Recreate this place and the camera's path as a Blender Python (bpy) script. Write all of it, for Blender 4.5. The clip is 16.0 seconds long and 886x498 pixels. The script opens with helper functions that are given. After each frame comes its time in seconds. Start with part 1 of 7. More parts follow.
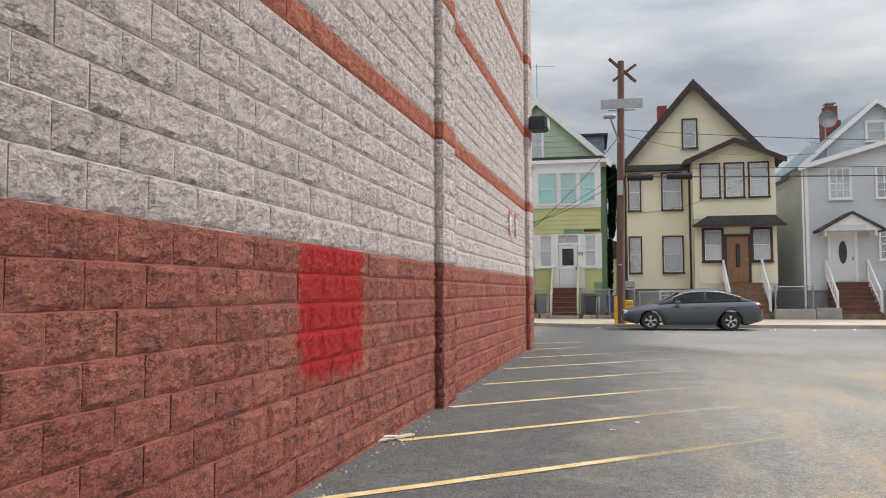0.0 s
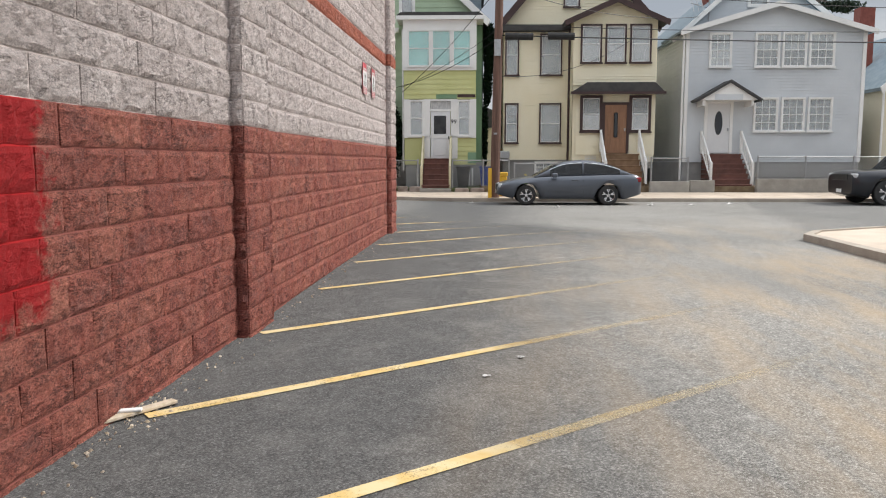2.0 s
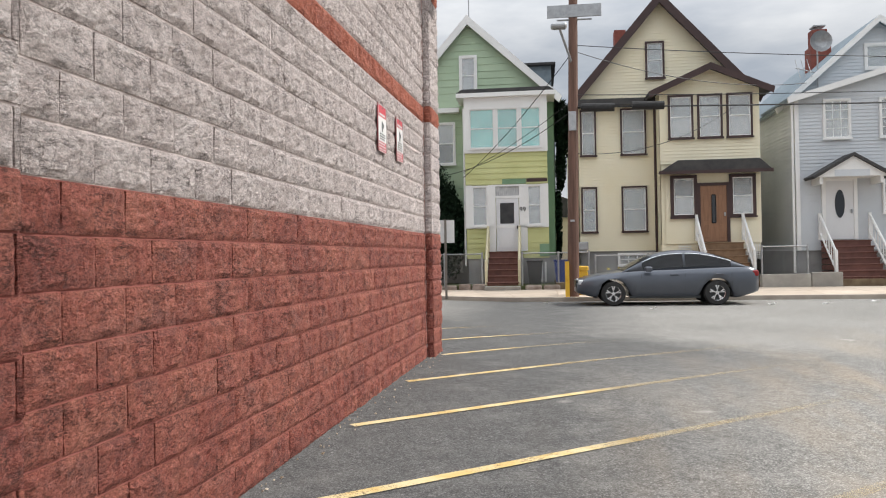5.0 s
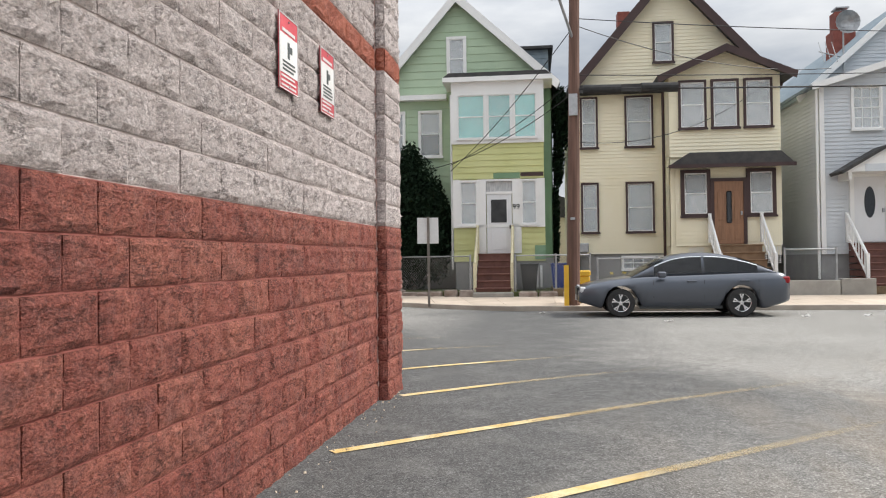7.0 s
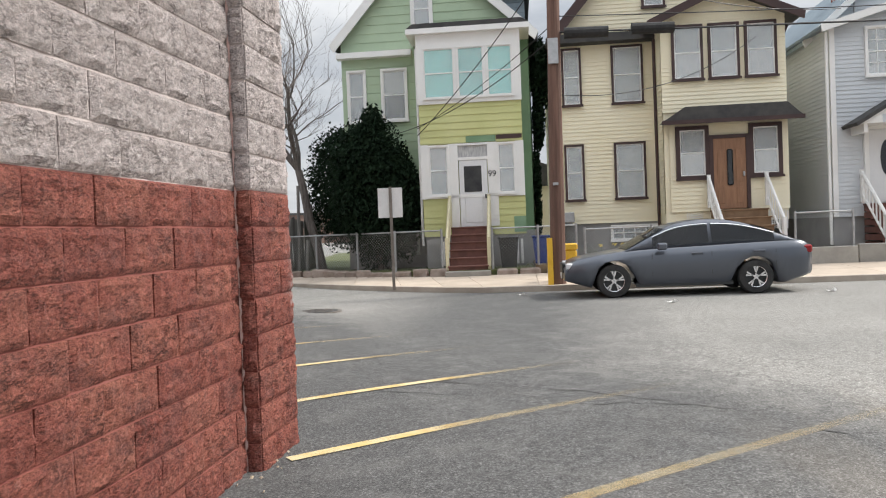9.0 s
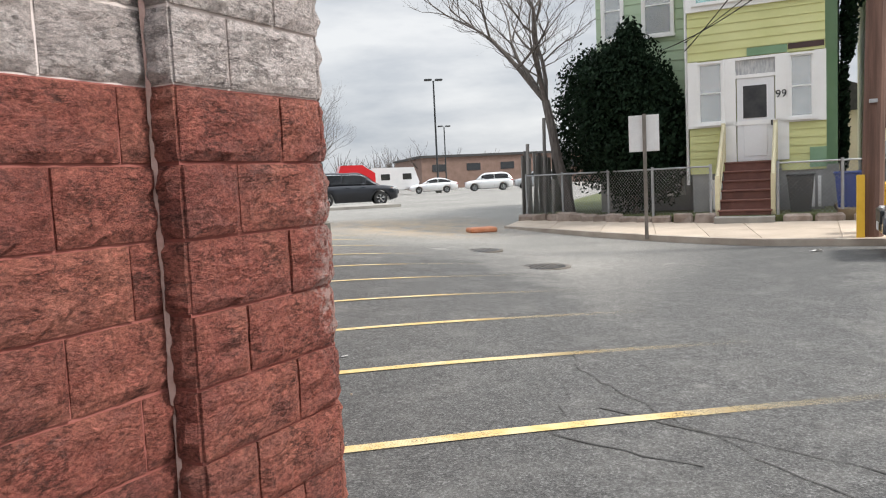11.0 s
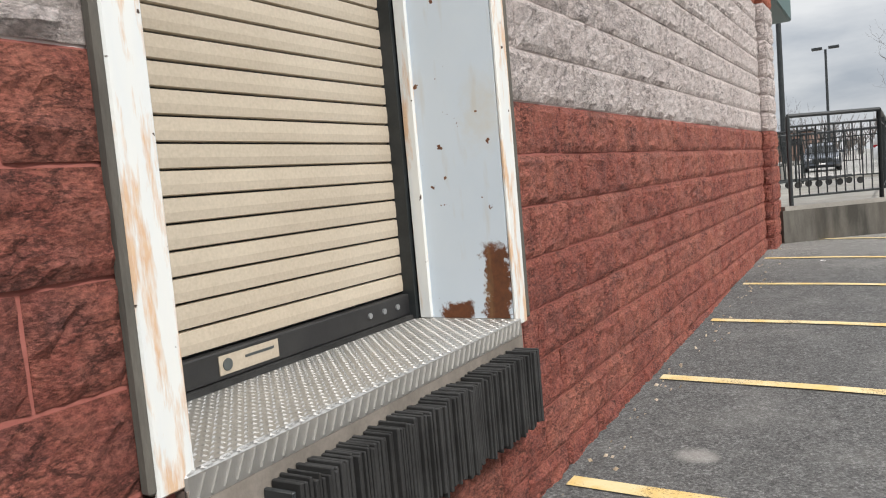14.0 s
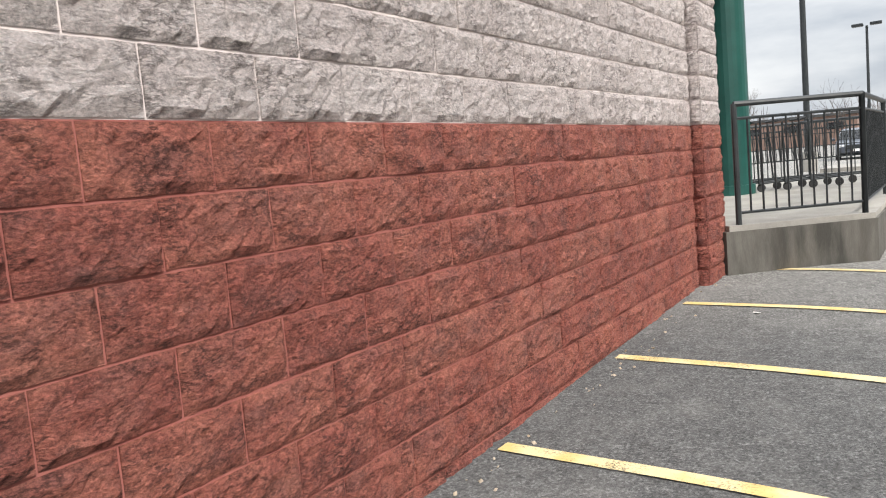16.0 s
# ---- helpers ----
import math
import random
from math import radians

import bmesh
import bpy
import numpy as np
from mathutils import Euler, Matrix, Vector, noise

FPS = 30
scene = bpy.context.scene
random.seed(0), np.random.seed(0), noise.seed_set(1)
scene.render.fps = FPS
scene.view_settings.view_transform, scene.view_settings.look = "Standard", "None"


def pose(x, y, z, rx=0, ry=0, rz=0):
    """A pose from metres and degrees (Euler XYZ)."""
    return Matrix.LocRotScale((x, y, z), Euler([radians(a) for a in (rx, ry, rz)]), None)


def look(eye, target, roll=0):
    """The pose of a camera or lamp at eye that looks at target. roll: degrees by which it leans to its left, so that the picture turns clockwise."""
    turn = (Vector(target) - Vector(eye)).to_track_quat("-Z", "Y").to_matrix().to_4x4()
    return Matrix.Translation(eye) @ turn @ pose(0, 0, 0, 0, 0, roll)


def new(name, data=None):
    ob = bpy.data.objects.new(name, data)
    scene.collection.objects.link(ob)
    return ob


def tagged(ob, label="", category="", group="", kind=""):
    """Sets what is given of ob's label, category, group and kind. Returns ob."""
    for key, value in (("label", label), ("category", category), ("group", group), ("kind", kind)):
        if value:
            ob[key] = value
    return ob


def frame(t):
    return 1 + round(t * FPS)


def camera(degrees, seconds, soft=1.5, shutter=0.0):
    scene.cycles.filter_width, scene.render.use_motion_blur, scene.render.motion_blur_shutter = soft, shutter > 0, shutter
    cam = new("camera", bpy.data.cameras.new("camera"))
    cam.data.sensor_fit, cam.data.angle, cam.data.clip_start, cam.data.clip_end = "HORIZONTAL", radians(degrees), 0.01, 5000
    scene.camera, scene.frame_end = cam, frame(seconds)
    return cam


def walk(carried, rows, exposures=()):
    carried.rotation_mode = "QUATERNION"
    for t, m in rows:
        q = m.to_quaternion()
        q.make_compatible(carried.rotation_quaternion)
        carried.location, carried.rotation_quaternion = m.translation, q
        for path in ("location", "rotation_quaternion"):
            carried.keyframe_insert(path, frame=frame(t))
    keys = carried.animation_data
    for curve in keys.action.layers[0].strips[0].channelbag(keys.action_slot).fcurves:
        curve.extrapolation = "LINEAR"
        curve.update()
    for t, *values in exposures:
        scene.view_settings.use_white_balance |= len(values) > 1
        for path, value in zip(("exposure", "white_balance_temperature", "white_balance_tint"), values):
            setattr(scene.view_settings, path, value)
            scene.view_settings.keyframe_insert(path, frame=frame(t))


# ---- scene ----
cam = camera(60.6, 16.0, soft=1.1)
PATH = [
    (0, (0.702, 0.833, 1.308), (1.667, 2.581, 1.423), -0.2),
    (0.5, (1.149, 1.371, 1.351), (2.286, 3.015, 1.295), 4.2),
    (1, (1.544, 1.828, 1.379), (2.81, 3.368, 1.219), 1.5),
    (1.5, (2.056, 2.325, 1.334), (3.291, 3.87, 1.042), -0.2),
    (2, (2.44, 2.85, 1.374), (3.67, 4.409, 1.145), 0.0),
    (2.5, (2.953, 3.303, 1.377), (4.19, 4.87, 1.251), -0.4),
    (3, (3.371, 3.857, 1.321), (4.573, 5.449, 1.174), 0.2),
    (3.5, (3.777, 4.351, 1.322), (4.958, 5.959, 1.185), -0.2),
    (4, (4.207, 4.877, 1.34), (5.365, 6.506, 1.255), -0.5),
    (6.5, (6.446, 7.757, 1.341), (7.46, 9.479, 1.43), -1.3),
    (7, (6.887, 8.216, 1.338), (7.986, 9.886, 1.365), -0.7),
    (7.5, (7.381, 8.693, 1.332), (8.556, 10.312, 1.336), -1.4),
    (8, (7.82, 9.186, 1.378), (9.015, 10.79, 1.368), -2.2),
    (10.5, (10.053, 11.636, 1.34), (10.803, 13.485, 1.202), -2.5),
    (11, (10.421, 12.159, 1.359), (10.898, 14.093, 1.184), -2.8),
    (11.5, (10.713, 12.772, 1.314), (10.706, 14.758, 1.078), -3.2),
    (12, (10.915, 13.4, 1.289), (10.366, 15.311, 1.07), -2.7),
    (12.5, (11.14, 14.045, 1.308), (10.339, 15.87, 1.14), -1.4),
    (13, (11.429, 14.676, 1.339), (10.642, 16.514, 1.274), -2.0),
    (13.5, (11.601, 15.304, 1.323), (10.707, 17.088, 1.194), -3.3),
    (14, (11.759, 15.97, 1.352), (10.748, 17.687, 1.185), -5.0),
    (14.5, (11.983, 16.665, 1.386), (10.949, 18.367, 1.21), -4.8),
    (15, (12.03, 17.416, 1.43), (10.986, 19.109, 1.223), -4.5),
    (15.5, (12.217, 18.111, 1.457), (11.137, 19.783, 1.262), -5.0),
    (16, (12.294, 18.846, 1.44), (11.195, 20.504, 1.24), -5.1),
]
walk(cam, [(t, look(eye, target, roll)) for t, eye, target, roll in PATH], [(0, 0.28), (4, 0.42), (9, 0.52), (11, 0.62), (12, 0.82), (13, 0.75), (14, 0.5), (15, 0.7), (16, 0.8)])

# ---- world, sun ----
world = bpy.data.worlds.new("world")
scene.world = world
world.use_nodes = True
wn, wl = world.node_tree.nodes, world.node_tree.links
sky = wn.new("ShaderNodeTexSky")
sky.sky_type, sky.sun_disc = "NISHITA", False
sky.sun_elevation, sky.sun_rotation = radians(45.3), radians(112.8)
sky.air_density, sky.dust_density = 1.0, 3.0
tc = wn.new("ShaderNodeTexCoord")
mp = wn.new("ShaderNodeMapping")
mp.inputs["Scale"].default_value = (1.6, 1.6, 6.0)
cn = wn.new("ShaderNodeTexNoise")
cn.inputs["Scale"].default_value, cn.inputs["Detail"].default_value, cn.inputs["Roughness"].default_value = 1.5, 7, 0.55
cr = wn.new("ShaderNodeValToRGB")
cr.color_ramp.elements[0].position, cr.color_ramp.elements[0].color = 0.36, (4.2, 4.6, 5.2, 1)
cr.color_ramp.elements[1].position, cr.color_ramp.elements[1].color = 0.62, (8.3, 8.4, 8.5, 1)
mx = wn.new("ShaderNodeMixRGB")
mx.inputs[0].default_value = 0.88
bg = wn["Background"]
bg.inputs["Strength"].default_value = 0.085
wl.new(tc.outputs["Generated"], mp.inputs["Vector"])
wl.new(mp.outputs["Vector"], cn.inputs["Vector"])
wl.new(cn.outputs["Fac"], cr.inputs["Fac"])
wl.new(sky.outputs["Color"], mx.inputs[1])
wl.new(cr.outputs["Color"], mx.inputs[2])
# an overcast sky grows brighter towards the zenith
sp = wn.new("ShaderNodeSeparateXYZ")
up = wn.new("ShaderNodeMapRange")
up.inputs["From Min"].default_value, up.inputs["From Max"].default_value = 0.25, 1.0
up.inputs["To Min"].default_value, up.inputs["To Max"].default_value = 0.88, 2.6
zen = wn.new("ShaderNodeMixRGB")
zen.blend_type = "MULTIPLY"
zen.inputs[0].default_value = 1.0
wl.new(tc.outputs["Generated"], sp.inputs[0])
wl.new(sp.outputs[2], up.inputs["Value"])
wl.new(mx.outputs["Color"], zen.inputs[1])
wl.new(up.outputs[0], zen.inputs[2])
wl.new(zen.outputs["Color"], bg.inputs["Color"])
sun = new("sun", bpy.data.lights.new("sun", "SUN"))
sun.data.energy, sun.data.angle, sun.data.color = 2.7, radians(9), (1.0, 0.955, 0.89)
sun.matrix_world = look((39, -1, 34), (8, 12, 0))

# ---- materials ----
def tree_of(name):
    m = bpy.data.materials.new(name)
    m.use_nodes = True
    nt = m.node_tree
    return m, nt, nt.nodes["Principled BSDF"]


def noise_node(nt, scale, detail=4, rough=0.6, vec=None):
    n = nt.nodes.new("ShaderNodeTexNoise")
    n.inputs["Scale"].default_value, n.inputs["Detail"].default_value, n.inputs["Roughness"].default_value = scale, detail, rough
    if vec is not None:
        nt.links.new(vec, n.inputs["Vector"])
    return n.outputs["Fac"]


def ramp(nt, fac, stops):
    r = nt.nodes.new("ShaderNodeValToRGB")
    el = r.color_ramp.elements
    while len(el) < len(stops):
        el.new(0.5)
    for e, (p, c) in zip(el, stops):
        e.position = p
        e.color = (c, c, c, 1) if isinstance(c, (int, float)) else (*c, 1)
    nt.links.new(fac, r.inputs["Fac"])
    return r.outputs["Color"]


def mix(nt, fac, a, b, mode="MIX"):
    n = nt.nodes.new("ShaderNodeMixRGB")
    n.blend_type = mode
    for sock, v in zip(n.inputs, (fac, a, b)):
        if isinstance(v, (int, float)):
            sock.default_value = v if sock.type == "VALUE" else (v, v, v, 1)
        elif isinstance(v, tuple):
            sock.default_value = (*v, 1)
        else:
            nt.links.new(v, sock)
    return n.outputs["Color"]


def maths(nt, op, a, b=0.0, c=0.0):
    n = nt.nodes.new("ShaderNodeMath")
    n.operation = op
    for sock, v in zip(n.inputs, (a, b, c)):
        if isinstance(v, (int, float)):
            sock.default_value = v
        else:
            nt.links.new(v, sock)
    return n.outputs[0]


def bump(nt, bsdf, height, strength=0.5, distance=0.01):
    b = nt.nodes.new("ShaderNodeBump")
    b.inputs["Strength"].default_value, b.inputs["Distance"].default_value = strength, distance
    nt.links.new(height, b.inputs["Height"])
    nt.links.new(b.outputs["Normal"], bsdf.inputs["Normal"])


def position(nt):
    return nt.nodes.new("ShaderNodeNewGeometry").outputs["Position"]


def scaled(nt, vec, s):
    n = nt.nodes.new("ShaderNodeMapping")
    n.inputs["Scale"].default_value = s
    nt.links.new(vec, n.inputs["Vector"])
    return n.outputs["Vector"]


def paint(name, c1, c2, scale=6.0, rough=0.6, bumpiness=0.15, metal=0.0, fine=90.0, vary=0.12, grime=0.0, stretch=(1, 1, 1)):
    """A general surface: two colours mixed at one scale, grain at a finer one, a random shift for each object."""
    m, nt, b = tree_of(name)
    pos = scaled(nt, position(nt), stretch)
    big, small = noise_node(nt, scale, 5, 0.6, pos), noise_node(nt, fine, 3, 0.6, pos)
    col = mix(nt, ramp(nt, big, [(0.35, 0.0), (0.65, 1.0)]), c1, c2)
    col = mix(nt, 0.35, col, ramp(nt, small, [(0.3, 0.55), (0.7, 1.0)]), "MULTIPLY")
    if grime:
        g = noise_node(nt, scale * 0.35, 6, 0.7, pos)
        col = mix(nt, maths(nt, "MULTIPLY", ramp(nt, g, [(0.5, 0.0), (0.75, 1.0)]), grime), col, (0.07, 0.06, 0.05))
    if vary:
        rnd = nt.nodes.new("ShaderNodeObjectInfo").outputs["Random"]
        v = maths(nt, "MULTIPLY_ADD", rnd, 2 * vary, 1 - vary)
        col = mix(nt, 1.0, col, v, "MULTIPLY")
    nt.links.new(col, b.inputs["Base Color"])
    b.inputs["Roughness"].default_value, b.inputs["Metallic"].default_value = rough, metal
    if bumpiness:
        bump(nt, b, small, bumpiness, 0.004)
    return m


P1 = (4.784, 8.4375)
DA = (0.67495, 0.73786)
NA = (0.73786, -0.67495)
COURSE, BLOCK, REDTOP = 0.2032, 0.4064, 1.646


def along_a(nt, pos):
    """Metres along the angled wall, from its first pilaster."""
    d = nt.nodes.new("ShaderNodeVectorMath")
    d.operation = "DOT_PRODUCT"
    nt.links.new(pos, d.inputs[0])
    d.inputs[1].default_value = (DA[0], DA[1], 0)
    return maths(nt, "SUBTRACT", d.outputs["Value"], P1[0] * DA[0] + P1[1] * DA[1])


def soft_box(nt, v, lo, hi, soft):
    a = nt.nodes.new("ShaderNodeMapRange")
    a.inputs["From Min"].default_value, a.inputs["From Max"].default_value = lo - soft, lo + soft
    nt.links.new(v, a.inputs["Value"])
    c = nt.nodes.new("ShaderNodeMapRange")
    c.inputs["From Min"].default_value, c.inputs["From Max"].default_value = hi + soft, hi - soft
    nt.links.new(v, c.inputs["Value"])
    return maths(nt, "MULTIPLY", a.outputs[0], c.outputs[0])


def split_face(name, c_low, c_mid, c_high, pit, pit_amount, smooth=False, red=False):
    m, nt, b = tree_of(name)
    pos = position(nt)
    flat = scaled(nt, pos, (1.0, 1.0, 1.9))
    coarse, mid, fine = noise_node(nt, 15, 8, 0.72, flat), noise_node(nt, 46, 6, 0.8, flat), noise_node(nt, 230, 2, 0.6, pos)
    wide = noise_node(nt, 2.3, 5, 0.65, pos)
    rnd = nt.nodes.new("ShaderNodeObjectInfo").outputs["Random"]
    isl = nt.nodes.new("ShaderNodeNewGeometry").outputs["Random Per Island"]
    tone = maths(nt, "ADD", maths(nt, "MULTIPLY", mix(nt, 0.5, wide, noise_node(nt, 9, 5, 0.7, pos)), 0.8), maths(nt, "MULTIPLY", maths(nt, "ADD", rnd, isl), 0.12))
    col = ramp(nt, tone, [(0.3, c_low), (0.5, c_mid), (0.72, c_high)])
    relief = maths(nt, "ADD", maths(nt, "MULTIPLY", coarse, 0.8), maths(nt, "ADD", maths(nt, "MULTIPLY", mid, 0.9), maths(nt, "MULTIPLY", fine, 0.12)))
    if not smooth:
        # dull, weathered areas
        dull = ramp(nt, noise_node(nt, 4.2, 6, 0.7, flat), [(0.48, 0.0), (0.68, 1.0)])
        col = mix(nt, maths(nt, "MULTIPLY", dull, 0.5 if red else 0.3), col, tuple(0.5 * c + 0.5 * sum(c_low) / 3 for c in c_low))
        # pits with dirt and shade painted in; proud grains lightened as painted highlights
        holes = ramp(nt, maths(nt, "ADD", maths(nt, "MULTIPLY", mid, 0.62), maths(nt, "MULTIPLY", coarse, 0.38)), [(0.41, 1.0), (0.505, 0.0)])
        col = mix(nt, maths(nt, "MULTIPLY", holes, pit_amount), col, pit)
        # long broken crevices, their shade put into the colour
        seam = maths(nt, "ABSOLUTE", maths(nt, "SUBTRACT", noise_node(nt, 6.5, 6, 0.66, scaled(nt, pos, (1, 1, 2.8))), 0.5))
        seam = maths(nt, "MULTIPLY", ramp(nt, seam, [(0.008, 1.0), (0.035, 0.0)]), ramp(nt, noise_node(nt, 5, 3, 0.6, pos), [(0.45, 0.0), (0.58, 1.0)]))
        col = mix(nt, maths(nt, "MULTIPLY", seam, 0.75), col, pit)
        # grit contrast: small shadows and bright grains of the relief, multiplied into the colour
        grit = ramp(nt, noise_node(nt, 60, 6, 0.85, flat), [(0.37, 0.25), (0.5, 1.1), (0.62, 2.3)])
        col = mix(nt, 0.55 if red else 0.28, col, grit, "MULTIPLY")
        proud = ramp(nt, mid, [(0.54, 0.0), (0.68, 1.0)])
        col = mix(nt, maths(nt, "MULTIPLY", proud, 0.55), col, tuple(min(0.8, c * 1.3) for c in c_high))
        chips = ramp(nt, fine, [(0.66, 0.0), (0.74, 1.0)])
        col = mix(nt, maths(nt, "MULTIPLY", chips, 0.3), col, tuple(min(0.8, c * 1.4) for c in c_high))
    if red:
        s = along_a(nt, pos)
        sep = nt.nodes.new("ShaderNodeSeparateXYZ")
        nt.links.new(pos, sep.inputs[0])
        ragged = maths(nt, "MULTIPLY_ADD", noise_node(nt, 9, 5, 0.75, pos), 0.6, -0.3)
        patch = maths(nt, "MULTIPLY", soft_box(nt, maths(nt, "ADD", s, ragged), -3.68, -2.45, 0.05), soft_box(nt, maths(nt, "ADD", sep.outputs[2], ragged), 0.7, 1.75, 0.05))
        south = soft_box(nt, sep.outputs[1], -10, 10, 0.1)
        col = mix(nt, maths(nt, "MULTIPLY", maths(nt, "MULTIPLY", patch, south), 0.95), col, (0.42, 0.008, 0.012))
        # chipped pale corner of the end pilaster
        worn = maths(nt, "MULTIPLY", soft_box(nt, maths(nt, "ADD", s, maths(nt, "MULTIPLY", ragged, 0.7)), 8.51, 8.67, 0.04), soft_box(nt, maths(nt, "ADD", sep.outputs[2], ragged), 0.85, 1.38, 0.1))
        worn = maths(nt, "MULTIPLY", worn, ramp(nt, noise_node(nt, 34, 5, 0.75, pos), [(0.44, 0.0), (0.54, 1.0)]))
        col = mix(nt, maths(nt, "MULTIPLY", worn, 0.6), col, (0.55, 0.45, 0.42))
        # pale scuffs
        scuff = ramp(nt, noise_node(nt, 3.1, 5, 0.7, pos), [(0.66, 0.0), (0.78, 1.0)])
        col = mix(nt, maths(nt, "MULTIPLY", maths(nt, "MULTIPLY", scuff, ramp(nt, mid, [(0.4, 0.0), (0.6, 1.0)])), 0.35), col, (0.5, 0.4, 0.38))
        # sprayed dark strokes on the dock wall
        gx = maths(nt, "ADD", sep.outputs[1], maths(nt, "MULTIPLY_ADD", noise_node(nt, 6, 3, 0.6, pos), 0.07, -0.035))
        z = sep.outputs[2]
        strokes = None
        for y0, lean, z0, z1, w in ((15.325, 0.15, 1.12, 1.72, 0.016), (15.55, 0.05, 0.9, 1.72, 0.016), (15.80, -0.41, 1.30, 1.48, 0.026), (15.80, 0.85, 1.17, 1.31, 0.03), (15.815, 0.8, 1.30, 1.48, 0.03), (15.81, -0.2, 1.06, 1.31, 0.026), (15.83, -1.6, 1.18, 1.31, 0.03), (15.74, 2.2, 1.43, 1.49, 0.04)):
            line = maths(nt, "SUBTRACT", gx, maths(nt, "MULTIPLY_ADD", z, lean, y0 - lean * 1.3))
            hit = maths(nt, "MULTIPLY", soft_box(nt, line, -w, w, 0.025), soft_box(nt, z, z0, z1, 0.05))
            strokes = hit if strokes is None else maths(nt, "MAXIMUM", strokes, hit)
        dockside = soft_box(nt, sep.outputs[0], 10.45, 10.75, 0.02)
        col = mix(nt, maths(nt, "MULTIPLY", maths(nt, "MULTIPLY", strokes, dockside), 0.92), col, (0.03, 0.025, 0.022))
    nt.links.new(col, b.inputs["Base Color"])
    b.inputs["Roughness"].default_value = 0.75
    b.inputs["Specular IOR Level"].default_value = 0.3
    bump(nt, b, relief, 0.4 if smooth else 1.0, 0.006 if smooth else 0.032)
    return m


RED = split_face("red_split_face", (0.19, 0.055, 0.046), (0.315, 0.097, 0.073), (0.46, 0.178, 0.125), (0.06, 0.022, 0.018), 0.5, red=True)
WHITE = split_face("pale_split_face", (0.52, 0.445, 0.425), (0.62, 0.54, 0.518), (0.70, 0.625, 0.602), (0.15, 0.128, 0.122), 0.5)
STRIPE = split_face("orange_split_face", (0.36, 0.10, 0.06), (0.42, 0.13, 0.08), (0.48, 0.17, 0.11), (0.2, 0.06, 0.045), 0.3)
RED_M = split_face("red_mortar", (0.20, 0.062, 0.052), (0.27, 0.088, 0.072), (0.37, 0.14, 0.115), (0.1, 0.04, 0.03), 0.2, smooth=True, red=True)
WHITE_M = split_face("pale_mortar", (0.50, 0.43, 0.41), (0.59, 0.515, 0.49), (0.66, 0.585, 0.565), (0.3, 0.28, 0.26), 0.2, smooth=True)
STRIPE_M = split_face("orange_mortar", (0.36, 0.10, 0.06), (0.42, 0.13, 0.08), (0.48, 0.17, 0.11), (0.2, 0.06, 0.045), 0.2, smooth=True)


